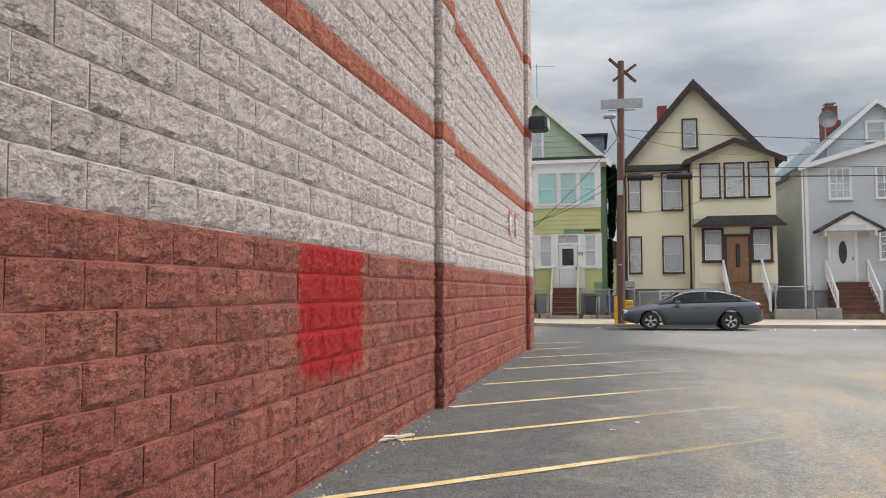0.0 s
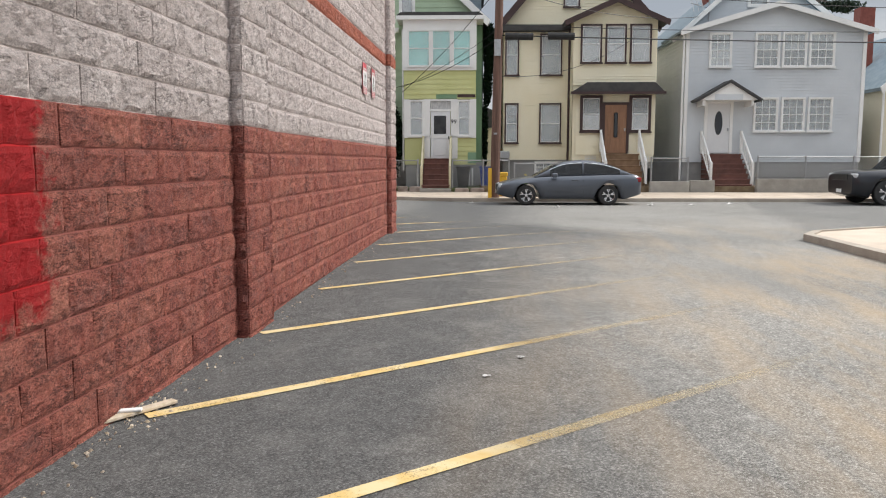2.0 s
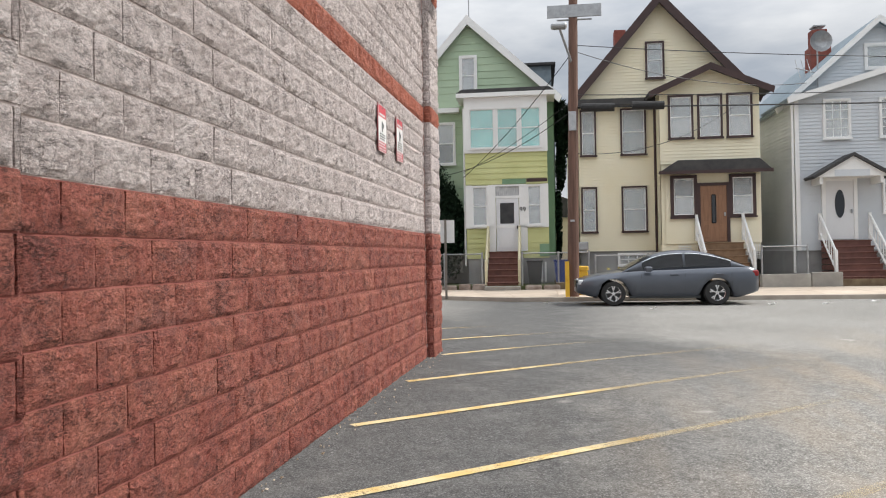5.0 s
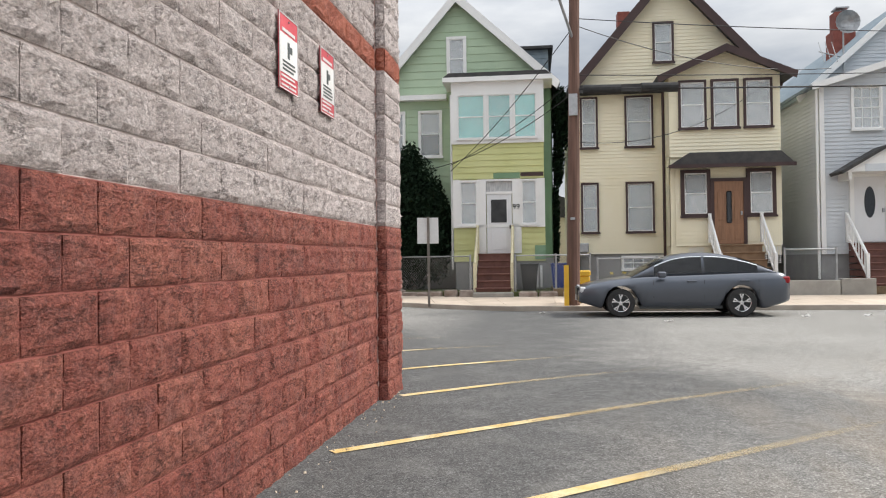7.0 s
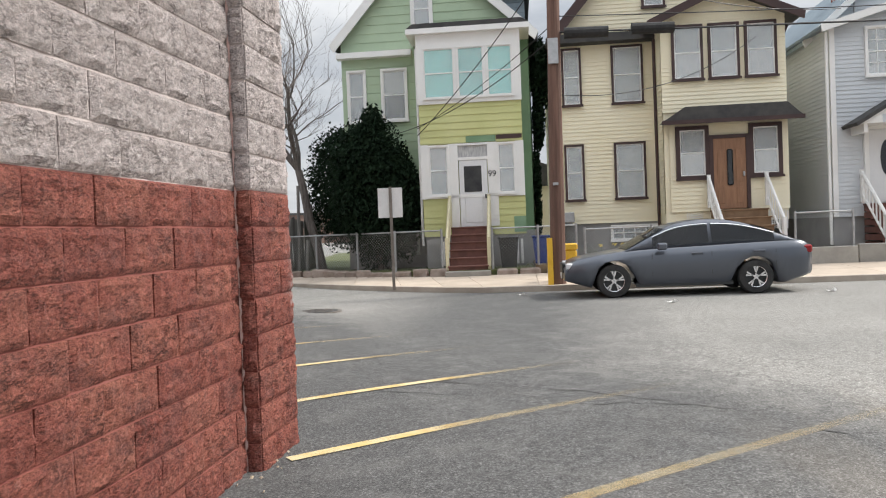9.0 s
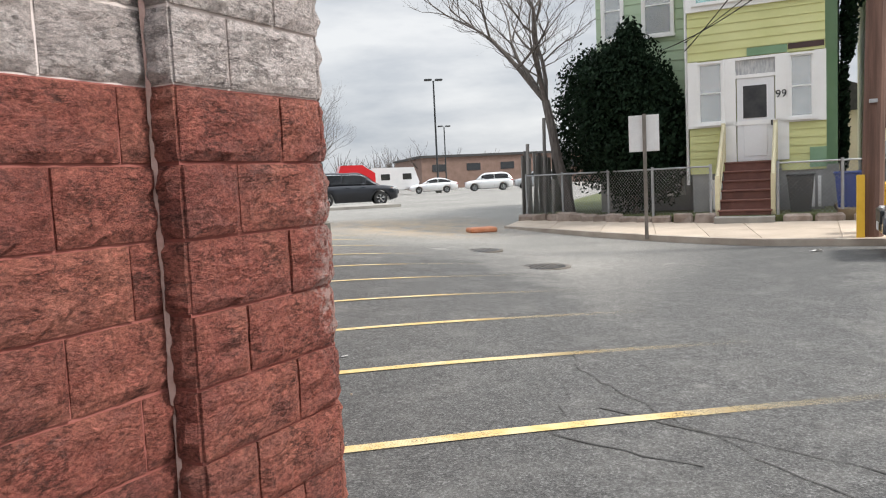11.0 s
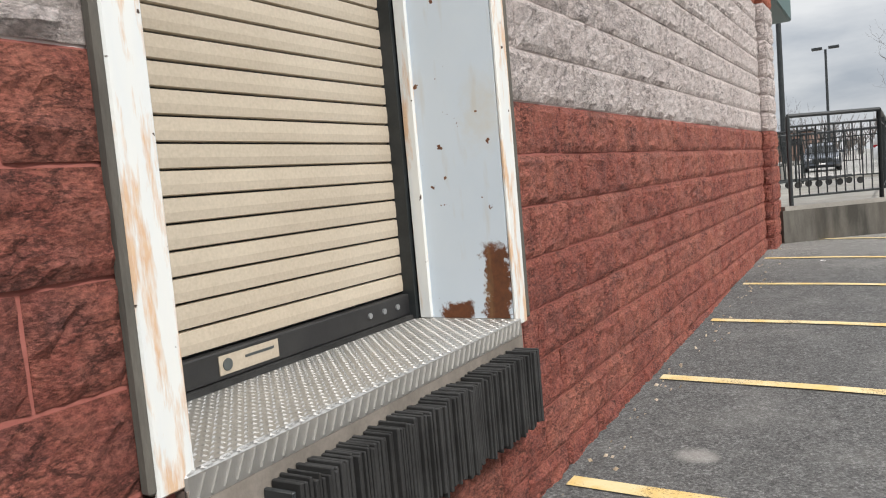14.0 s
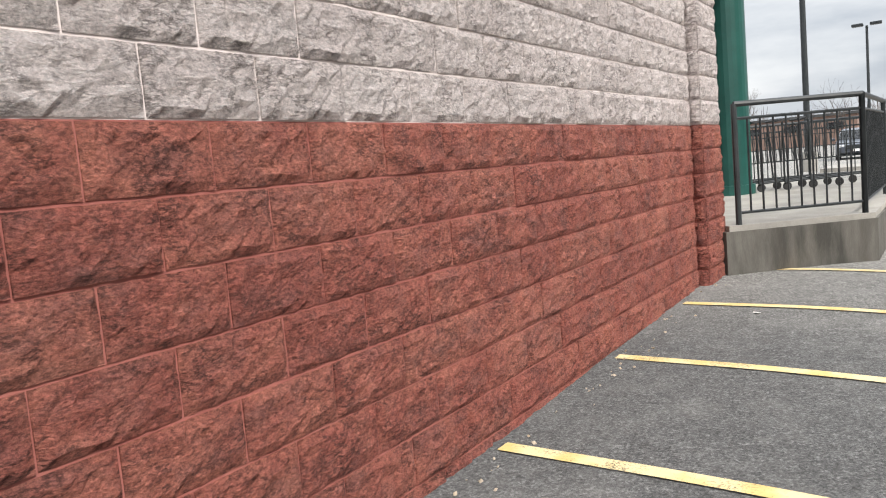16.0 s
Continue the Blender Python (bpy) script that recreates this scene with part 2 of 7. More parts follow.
def asphalt_material():
    m, nt, b = tree_of("asphalt")
    pos = position(nt)
    sep = nt.nodes.new("ShaderNodeSeparateXYZ")
    nt.links.new(pos, sep.inputs[0])
    x, y = sep.outputs[0], sep.outputs[1]
    big, mid, fine = noise_node(nt, 0.25, 6, 0.6, pos), noise_node(nt, 2.2, 6, 0.65, pos), noise_node(nt, 80, 6, 0.85, pos)
    base = ramp(nt, big, [(0.35, (0.18, 0.175, 0.163)), (0.65, (0.24, 0.232, 0.215))])
    # newer, darker surface of the bays beside the building, lighter worn lane outside it
    s_off = maths(nt, "SUBTRACT", maths(nt, "MULTIPLY", x, NA[0]), maths(nt, "MULTIPLY_ADD", y, -NA[1], P1[0] * NA[0] + P1[1] * NA[1]))
    edge = maths(nt, "ADD", s_off, maths(nt, "MULTIPLY_ADD", mid, 1.6, -0.8))
    bays_a = soft_box(nt, edge, -1.0, 2.6, 1.0)
    bays_b = maths(nt, "MULTIPLY", soft_box(nt, maths(nt, "ADD", x, maths(nt, "MULTIPLY_ADD", mid, 1.5, -0.75)), 9.0, 14.2, 0.8), soft_box(nt, y, 11.0, 25.5, 2.0))
    dark = maths(nt, "MAXIMUM", bays_a, bays_b)
    base = mix(nt, maths(nt, "MULTIPLY", dark, 0.85), base, (0.066, 0.067, 0.068))
    # the older, darker street beyond the mouth of the lot
    beyond = maths(nt, "SUBTRACT", maths(nt, "MULTIPLY_ADD", x, 0.59, -16.6 * 0.59 + 9.8 * 0.81), maths(nt, "MULTIPLY", y, 0.81))
    base = mix(nt, maths(nt, "MULTIPLY", soft_box(nt, maths(nt, "ADD", beyond, maths(nt, "MULTIPLY_ADD", mid, 0.8, -0.4)), 0.2, 60, 0.25), 0.55), base, (0.10, 0.10, 0.098))
    # stones and grit
    base = mix(nt, 0.8, base, ramp(nt, fine, [(0.36, 0.25), (0.5, 1.0), (0.62, 2.4)]), "MULTIPLY")
    pebble = nt.nodes.new("ShaderNodeTexVoronoi")
    pebble.inputs["Scale"].default_value = 75
    nt.links.new(pos, pebble.inputs["Vector"])
    base = mix(nt, 0.7, base, ramp(nt, pebble.outputs["Color"], [(0.15, 0.6), (0.55, 1.0), (0.85, 1.5)]), "MULTIPLY")
    base = mix(nt, 0.6, base, ramp(nt, noise_node(nt, 14, 5, 0.75, pos), [(0.34, 0.6), (0.5, 1.0), (0.66, 1.4)]), "MULTIPLY")
    base = mix(nt, maths(nt, "MULTIPLY", ramp(nt, mid, [(0.5, 0.0), (0.75, 1.0)]), 0.25), base, (0.28, 0.275, 0.26))
    # tan dust tracked along the lane
    comb = nt.nodes.new("ShaderNodeCombineXYZ")
    nt.links.new(maths(nt, "MULTIPLY", s_off, 1.5), comb.inputs[0])
    nt.links.new(maths(nt, "MULTIPLY", along_a(nt, pos), 0.33), comb.inputs[1])
    lane = comb.outputs[0]
    tracks = noise_node(nt, 1.0, 6, 0.62, lane)
    dust_zone = maths(nt, "MULTIPLY", soft_box(nt, s_off, 3.0, 8.5, 1.6), soft_box(nt, y, -6, 9.5, 4.5))
    dust = maths(nt, "MULTIPLY", ramp(nt, tracks, [(0.43, 0.0), (0.66, 1.0)]), dust_zone)
    north = maths(nt, "MULTIPLY", maths(nt, "MULTIPLY", soft_box(nt, x, 12.3, 16.5, 1.2), soft_box(nt, y, 29.5, 35.5, 1.5)), ramp(nt, mid, [(0.35, 0.0), (0.6, 1.0)]))
    dust = maths(nt, "MAXIMUM", dust, north)
    base = mix(nt, maths(nt, "MULTIPLY", dust, 0.62), base, (0.44, 0.32, 0.19))
    # pale spots
    spots = ramp(nt, noise_node(nt, 1.5, 2, 0.4, pos), [(0.735, 0.0), (0.77, 1.0)])
    base = mix(nt, maths(nt, "MULTIPLY", spots, 0.4), base, (0.45, 0.43, 0.40))
    nt.links.new(base, b.inputs["Base Color"])
    b.inputs["Roughness"].default_value = 0.85
    b.inputs["Specular IOR Level"].default_value = 0.3
    bump(nt, b, fine, 0.6, 0.006)
    return m


ASPHALT = asphalt_material()


def line_material():
    m, nt, b = tree_of("yellow_line_paint")
    pos = position(nt)
    col = mix(nt, ramp(nt, noise_node(nt, 5, 4, 0.6, pos), [(0.4, 0.0), (0.6, 1.0)]), (0.62, 0.44, 0.17), (0.66, 0.54, 0.31))
    wear = ramp(nt, maths(nt, "ADD", maths(nt, "MULTIPLY", noise_node(nt, 90, 4, 0.7, pos), 0.6), maths(nt, "MULTIPLY", noise_node(nt, 4, 4, 0.6, pos), 0.4)), [(0.33, 0.0), (0.47, 1.0)])
    at = nt.nodes.new("ShaderNodeAttribute")
    at.attribute_name = "worn"
    keep = maths(nt, "MULTIPLY", wear, maths(nt, "SUBTRACT", 1.0, at.outputs["Fac"]))
    nt.links.new(col, b.inputs["Base Color"])
    nt.links.new(keep, b.inputs["Alpha"])
    b.inputs["Roughness"].default_value = 0.7
    return m


LINE = line_material()
CONCRETE = paint("concrete", (0.30, 0.285, 0.26), (0.40, 0.38, 0.34), 1.8, 0.85, 0.4, grime=0.35)
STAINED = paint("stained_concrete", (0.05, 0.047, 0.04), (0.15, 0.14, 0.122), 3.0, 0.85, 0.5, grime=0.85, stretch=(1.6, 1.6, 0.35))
SLAB = paint("sidewalk_concrete", (0.47, 0.39, 0.31), (0.57, 0.48, 0.39), 1.2, 0.85, 0.3, grime=0.2)
KERBM = paint("kerb_stone", (0.34, 0.29, 0.24), (0.44, 0.39, 0.33), 2.0, 0.85, 0.4, grime=0.3)
SOIL = paint("soil", (0.15, 0.10, 0.06), (0.24, 0.18, 0.11), 3.0, 0.95, 0.8)
GRASS = paint("grass", (0.06, 0.085, 0.025), (0.13, 0.13, 0.05), 5.0, 0.9, 0.6)
GREEN_L = paint("lime_siding", (0.56, 0.575, 0.25), (0.62, 0.63, 0.30), 0.9, 0.65, 0.1, grime=0.12, vary=0.05)
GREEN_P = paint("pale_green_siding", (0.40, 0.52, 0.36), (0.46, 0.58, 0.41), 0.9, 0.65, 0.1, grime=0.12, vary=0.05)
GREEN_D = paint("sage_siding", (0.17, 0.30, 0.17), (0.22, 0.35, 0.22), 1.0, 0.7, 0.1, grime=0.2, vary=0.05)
YELLOW = paint("cream_siding", (0.86, 0.79, 0.58), (0.89, 0.83, 0.64), 0.8, 0.6, 0.08, grime=0.06, vary=0.03)
BLUE = paint("blue_grey_siding", (0.60, 0.635, 0.665), (0.66, 0.695, 0.725), 0.8, 0.6, 0.08, grime=0.06, vary=0.03)
CREAM = paint("tan_siding", (0.72, 0.67, 0.52), (0.77, 0.71, 0.57), 0.8, 0.6, 0.08, grime=0.08, vary=0.03)
TRIM = paint("white_trim", (0.84, 0.84, 0.82), (0.88, 0.88, 0.86), 2.0, 0.5, 0.05, grime=0.08, vary=0.03)
BROWN = paint("dark_brown_trim", (0.04, 0.019, 0.018), (0.06, 0.03, 0.027), 2.0, 0.55, 0.05, vary=0.04)
ROOF = paint("dark_shingles", (0.045, 0.045, 0.047), (0.075, 0.073, 0.07), 4.0, 0.9, 0.5, vary=0.05)
ROOF_B = paint("blue_grey_shingles", (0.20, 0.26, 0.30), (0.27, 0.33, 0.37), 4.0, 0.9, 0.4, vary=0.05)
BRICKR = paint("chimney_brick", (0.22, 0.06, 0.045), (0.30, 0.09, 0.065), 7.0, 0.85, 0.5)
STEPR = paint("painted_brown_step", (0.14, 0.062, 0.05), (0.20, 0.09, 0.07), 4.0, 0.8, 0.3, grime=0.2)
STEPY = paint("wooden_step", (0.20, 0.12, 0.065), (0.27, 0.17, 0.10), 4.0, 0.75, 0.2)
FOUND = paint("grey_foundation", (0.27, 0.27, 0.27), (0.35, 0.35, 0.34), 2.0, 0.85, 0.3, grime=0.25)
DOORW = paint("white_door", (0.78, 0.79, 0.80), (0.82, 0.83, 0.84), 2.0, 0.4, 0.02)
DOORB = paint("brown_wood_door", (0.23, 0.115, 0.06), (0.30, 0.155, 0.085), 6.0, 0.45, 0.1, stretch=(3, 3, 0.4))
CURTAIN = paint("net_curtain", (0.34, 0.35, 0.36), (0.56, 0.56, 0.55), 9.0, 0.9, 0.1, stretch=(3, 3, 0.6))
BLIND = paint("window_blind", (0.24, 0.26, 0.27), (0.36, 0.38, 0.38), 3.0, 0.8, 0.1)
# near-black colour that paints the darkness of unlit rooms behind glass
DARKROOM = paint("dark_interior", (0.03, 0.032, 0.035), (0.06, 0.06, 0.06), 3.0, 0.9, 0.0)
TEALB = paint("teal_blind", (0.14, 0.55, 0.50), (0.22, 0.68, 0.62), 1.4, 0.7, 0.05)
POLE = paint("creosoted_wood", (0.10, 0.055, 0.04), (0.17, 0.095, 0.07), 3.0, 0.85, 0.5, stretch=(4, 4, 0.25))
STEEL = paint("galvanised_steel", (0.36, 0.37, 0.38), (0.46, 0.47, 0.48), 8.0, 0.45, 0.1, metal=0.7)
RUSTY = paint("rusty_sign_steel", (0.17, 0.15, 0.13), (0.26, 0.23, 0.2), 8.0, 0.7, 0.2, metal=0.3)
BLACKM = paint("black_painted_metal", (0.012, 0.016, 0.018), (0.03, 0.034, 0.036), 8.0, 0.45, 0.05)
RUBBER = paint("black_rubber", (0.012, 0.012, 0.012), (0.03, 0.03, 0.03), 9.0, 0.75, 0.4)
WIRE = paint("black_cable", (0.012, 0.012, 0.013), (0.02, 0.02, 0.02), 5.0, 0.6, 0.0)
GREENCOL = paint("dark_green_paint", (0.008, 0.06, 0.05), (0.014, 0.085, 0.07), 3.0, 0.4, 0.05)
SIGNW = paint("white_sign_sheet", (0.66, 0.66, 0.65), (0.74, 0.74, 0.73), 3.0, 0.5, 0.03, grime=0.1)
SIGNR = paint("red_sign_ink", (0.55, 0.06, 0.08), (0.62, 0.09, 0.11), 4.0, 0.5, 0.02)
SIGNT = paint("dark_sign_ink", (0.05, 0.06, 0.06), (0.09, 0.10, 0.10), 4.0, 0.5, 0.02)
PLASTICB = paint("blue_plastic", (0.015, 0.04, 0.20), (0.02, 0.055, 0.26), 5.0, 0.45, 0.05)
PLASTICK = paint("black_plastic", (0.015, 0.015, 0.017), (0.03, 0.03, 0.03), 5.0, 0.5, 0.05)
PLASTICY = paint("yellow_plastic", (0.72, 0.42, 0.03), (0.80, 0.50, 0.05), 5.0, 0.45, 0.05)
BARK = paint("grey_bark", (0.10, 0.085, 0.075), (0.19, 0.165, 0.15), 9.0, 0.9, 0.6, stretch=(2, 2, 0.4))
LEAFD = paint("dark_evergreen_leaf", (0.006, 0.016, 0.008), (0.016, 0.034, 0.016), 5.0, 0.7, 0.0)
LEAFP = paint("pine_needles", (0.02, 0.045, 0.028), (0.045, 0.08, 0.045), 4.0, 0.8, 0.0)
LEAFD.node_tree.nodes["Principled BSDF"].inputs["Specular IOR Level"].default_value = 0.1
SHUTTER = paint("ivory_slats", (0.46, 0.395, 0.31), (0.51, 0.445, 0.355), 2.0, 0.45, 0.03, grime=0.05, vary=0.03)
STONE = paint("rubble_stone", (0.22, 0.17, 0.14), (0.36, 0.30, 0.26), 4.0, 0.9, 0.6)
FARWALL = paint("far_brown_brick", (0.20, 0.13, 0.10), (0.26, 0.17, 0.14), 1.0, 0.9, 0.2)
LITTER = paint("dry_litter", (0.42, 0.33, 0.22), (0.6, 0.52, 0.42), 20.0, 0.9, 0.2)
PAPER = paint("white_paper", (0.75, 0.74, 0.72), (0.82, 0.81, 0.80), 20.0, 0.8, 0.1)
RUSTFENCE = paint("weathered_boards", (0.16, 0.15, 0.14), (0.27, 0.26, 0.25), 3.0, 0.9, 0.4, stretch=(3, 3, 0.3))


def rusted_paint():
    m, nt, b = tree_of("chipped_blue_white_paint")
    pos = position(nt)
    base = mix(nt, noise_node(nt, 3, 4, 0.6, pos), (0.50, 0.58, 0.66), (0.60, 0.66, 0.72))
    sep = nt.nodes.new("ShaderNodeSeparateXYZ")
    nt.links.new(pos, sep.inputs[0])
    spots = ramp(nt, noise_node(nt, 19, 3, 0.55, pos), [(0.69, 0.0), (0.70, 1.0)])
    wander = maths(nt, "MULTIPLY_ADD", noise_node(nt, 16, 5, 0.75, pos), 0.16, -0.08)
    xx, zz = maths(nt, "ADD", sep.outputs[0], wander), maths(nt, "ADD", sep.outputs[2], maths(nt, "MULTIPLY", wander, 1.2))
    foot = maths(nt, "MULTIPLY", soft_box(nt, xx, 10.46, 10.56, 0.008), soft_box(nt, zz, 0.7, 1.12, 0.02))
    foot = maths(nt, "MAXIMUM", foot, maths(nt, "MULTIPLY", soft_box(nt, xx, 10.27, 10.40, 0.01), soft_box(nt, zz, 0.7, 0.90, 0.012)))
    halo = maths(nt, "MULTIPLY", soft_box(nt, xx, 10.44, 10.57, 0.03), soft_box(nt, zz, 1.5, 1.72, 0.06))
    base = mix(nt, maths(nt, "MULTIPLY", halo, maths(nt, "MULTIPLY", noise_node(nt, 22, 4, 0.7, pos), 0.4)), base, (0.55, 0.42, 0.2))
    rust = mix(nt, noise_node(nt, 30, 4, 0.7, pos), (0.025, 0.012, 0.008), (0.20, 0.065, 0.02))
    col = mix(nt, maths(nt, "MAXIMUM", spots, foot), base, rust)
    streak = ramp(nt, noise_node(nt, 9, 4, 0.6, scaled(nt, pos, (1, 1, 0.2))), [(0.58, 0.0), (0.7, 1.0)])
    col = mix(nt, maths(nt, "MULTIPLY", streak, 0.25), col, (0.45, 0.33, 0.16))
    nt.links.new(col, b.inputs["Base Color"])
    b.inputs["Roughness"].default_value = 0.55
    return m


JAMB = rusted_paint()


def rust_streaked():
    m, nt, b = tree_of("rust_streaked_white_edge")
    pos = position(nt)
    long = scaled(nt, pos, (1, 1, 0.16))
    base = mix(nt, noise_node(nt, 14, 4, 0.6, long), (0.55, 0.60, 0.64), (0.74, 0.72, 0.66))
    stain = ramp(nt, noise_node(nt, 17, 5, 0.65, long), [(0.50, 0.0), (0.60, 1.0)])
    rust = mix(nt, noise_node(nt, 40, 4, 0.7, pos), (0.48, 0.20, 0.06), (0.62, 0.42, 0.22))
    col = mix(nt, maths(nt, "MULTIPLY", stain, 0.75), base, rust)
    col = mix(nt, ramp(nt, noise_node(nt, 26, 3, 0.5, pos), [(0.71, 0.0), (0.73, 1.0)]), col, (0.05, 0.03, 0.02))
    nt.links.new(col, b.inputs["Base Color"])
    b.inputs["Roughness"].default_value = 0.6
    bump(nt, b, stain, 0.3, 0.003)
    return m


EDGE = rust_streaked()


def diamond_plate():
    m, nt, b = tree_of("diamond_plate_steel")
    pos = position(nt)
    n = nt.nodes.new("ShaderNodeMapping")
    n.inputs["Rotation"].default_value = (0, 0, radians(45))
    nt.links.new(pos, n.inputs["Vector"])
    w = nt.nodes.new("ShaderNodeTexBrick")
    w.inputs["Scale"].default_value = 42
    w.inputs["Mortar Size"].default_value = 0.03
    nt.links.new(n.outputs["Vector"], w.inputs["Vector"])
    col = mix(nt, noise_node(nt, 6, 5, 0.7, pos), (0.36, 0.35, 0.33), (0.52, 0.51, 0.49))
    nt.links.new(col, b.inputs["Base Color"])
    b.inputs["Metallic"].default_value, b.inputs["Roughness"].default_value = 0.75, 0.42
    bump(nt, b, w.outputs["Fac"], 0.8, 0.004)
    return m


DIAMOND = diamond_plate()
CRACK = paint("crack_filler", (0.05, 0.05, 0.048), (0.09, 0.088, 0.082), 5.0, 0.9, 0.2)


def glass(name="window_glass", tint=(0.8, 0.85, 0.86), alpha=0.25):
    m, nt, b = tree_of(name)
    b.inputs["Base Color"].default_value = (*tint, 1)
    b.inputs["Roughness"].default_value = 0.04
    b.inputs["Alpha"].default_value = alpha
    b.inputs["Specular IOR Level"].default_value = 0.8
    return m


GLASS = glass()
CARGLASS = glass("tinted_car_glass", (0.015, 0.017, 0.02), 0.95)


def car_paint(name, c):
    m, nt, b = tree_of(name)
    n = noise_node(nt, 3, 3, 0.5, position(nt))
    nt.links.new(mix(nt, n, c, tuple(v * 1.15 for v in c)), b.inputs["Base Color"])
    b.inputs["Metallic"].default_value, b.inputs["Roughness"].default_value = 0.35, 0.28
    b.inputs["Coat Weight"].default_value, b.inputs["Coat Roughness"].default_value = 0.6, 0.08
    return m


PAINT_GREY = car_paint("slate_car_paint", (0.075, 0.085, 0.105))
PAINT_BLACK = car_paint("black_car_paint", (0.012, 0.014, 0.02))
PAINT_WHITE = car_paint("white_car_paint", (0.72, 0.73, 0.74))
PAINT_SILVER = car_paint("silver_car_paint", (0.36, 0.38, 0.40))
PAINT_RED = car_paint("red_truck_paint", (0.62, 0.02, 0.03))
PAINT_YEL = car_paint("yellow_machine_paint", (0.70, 0.38, 0.02))
CHROME = paint("bright_alloy", (0.66, 0.67, 0.68), (0.74, 0.75, 0.76), 5.0, 0.25, 0.0, metal=0.9)
LAMPR = paint("red_lamp_lens", (0.25, 0.01, 0.012), (0.32, 0.015, 0.02), 9.0, 0.2, 0.0)
LAMPW = paint("clear_lamp_lens", (0.55, 0.56, 0.58), (0.66, 0.67, 0.68), 9.0, 0.15, 0.0)
LAMPO = paint("amber_lamp_lens", (0.60, 0.16, 0.04), (0.66, 0.22, 0.05), 9.0, 0.2, 0.0)

# ---- building helpers ----
ORIGIN = {}
STREET = Matrix(((0.766, 0.643, 0, 0), (-0.643, 0.766, 0, 0), (0, 0, 1, 0), (0, 0, 0, 1)))


def thing(name, base, label, category, frame_m=None, group="", kind=""):
    """An Empty at the base; its parts are then given in the frame's coordinates."""
    ob = new(name)
    ob.matrix_world = (frame_m or Matrix.Identity(4)) @ Matrix.Translation(base)
    ORIGIN[ob] = Vector(base)
    return tagged(ob, label, category, group, kind)


def part(name, bm, material, parent, label=""):
    o = ORIGIN.get(parent, Vector((0, 0, 0)))
    bmesh.ops.translate(bm, verts=bm.verts, vec=-o)
    bmesh.ops.recalc_face_normals(bm, faces=bm.faces)
    me = bpy.data.meshes.new(name)
    bm.to_mesh(me)
    bm.free()
    me.materials.append(material)
    ob = new(name, me)
    ob.parent = parent
    ORIGIN[ob] = o
    return tagged(ob, label, kind="stuff" if "siding" in name or "gable" in name else "")


def solo(name, bm, material, label="", category="", kind="", group="", frame_m=None):
    bmesh.ops.recalc_face_normals(bm, faces=bm.faces)
    me = bpy.data.meshes.new(name)
    bm.to_mesh(me)
    bm.free()
    me.materials.append(material)
    ob = new(name, me)
    if frame_m:
        ob.matrix_world = frame_m
    return tagged(ob, label, category, group, kind)


def box(bm, x0, x1, y0, y1, z0, z1, bevel=0.0):
    vs = [bm.verts.new((x, y, z)) for x in (x0, x1) for y in (y0, y1) for z in (z0, z1)]
    fs = [bm.faces.new([vs[i] for i in f]) for f in ((0, 1, 3, 2), (4, 6, 7, 5), (0, 4, 5, 1), (2, 3, 7, 6), (0, 2, 6, 4), (1, 5, 7, 3))]
    if bevel:
        es = list({e for f in fs for e in f.edges})
        bmesh.ops.bevel(bm, geom=es, offset=bevel, segments=1, affect="EDGES")
    return bm


def cube(*a, bevel=0.0):
    return box(bmesh.new(), *a, bevel=bevel)


def tube(bm, p, q, r0, r1=None, sides=8, cap=True):
    p, q = Vector(p), Vector(q)
    r1 = r0 if r1 is None else r1
    d = (q - p).normalized()
    u = d.orthogonal().normalized()
    w = d.cross(u)
    rings = []
    for c, r in ((p, r0), (q, r1)):
        rings.append([bm.verts.new(c + r * (math.cos(2 * math.pi * i / sides) * u + math.sin(2 * math.pi * i / sides) * w)) for i in range(sides)])
    for i in range(sides):
        j = (i + 1) % sides
        bm.faces.new((rings[0][i], rings[0][j], rings[1][j], rings[1][i]))
    if cap:
        bm.faces.new(rings[0][::-1])
        bm.faces.new(rings[1])
    return bm


def strand(bm, pts, r, sides=5):
    """One unbroken round strand through the points."""
    pts = [Vector(p) for p in pts]
    rings = []
    for i, c in enumerate(pts):
        d = (pts[min(i + 1, len(pts) - 1)] - pts[max(i - 1, 0)]).normalized()
        u = d.cross(Vector((0, 0, 1))).normalized()
        w = d.cross(u)
        rings.append([bm.verts.new(c + r * (math.cos(2 * math.pi * k / sides) * u + math.sin(2 * math.pi * k / sides) * w)) for k in range(sides)])
    for a, b in zip(rings, rings[1:]):
        for k in range(sides):
            bm.faces.new((a[k], a[(k + 1) % sides], b[(k + 1) % sides], b[k]))
    return bm


def rod(p, q, r, r1=None, sides=8):
    return tube(bmesh.new(), p, q, r, r1, sides)


def prism(bm, pts, y0, y1):
    """Extrude an x-z outline from y0 to y1."""
    a = [bm.verts.new((x, y0, z)) for x, z in pts]
    b = [bm.verts.new((x, y1, z)) for x, z in pts]
    bm.faces.new(a)
    bm.faces.new(b[::-1])
    for i in range(len(pts)):
        j = (i + 1) % len(pts)
        bm.faces.new((a[i], b[i], b[j], a[j]))
    return bm


def slab(bm, pts, z0, z1):
    """Extrude an x-y outline from z0 to z1."""
    a = [bm.verts.new((x, y, z0)) for x, y in pts]
    b = [bm.verts.new((x, y, z1)) for x, y in pts]
    bm.faces.new(a[::-1])
    bm.faces.new(b)
    for i in range(len(pts)):
        j = (i + 1) % len(pts)
        bm.faces.new((a[i], a[j], b[j], b[i]))
    return bm


def smooth(t):
    t = min(1.0, max(0.0, t))
    return t * t * (3 - 2 * t)


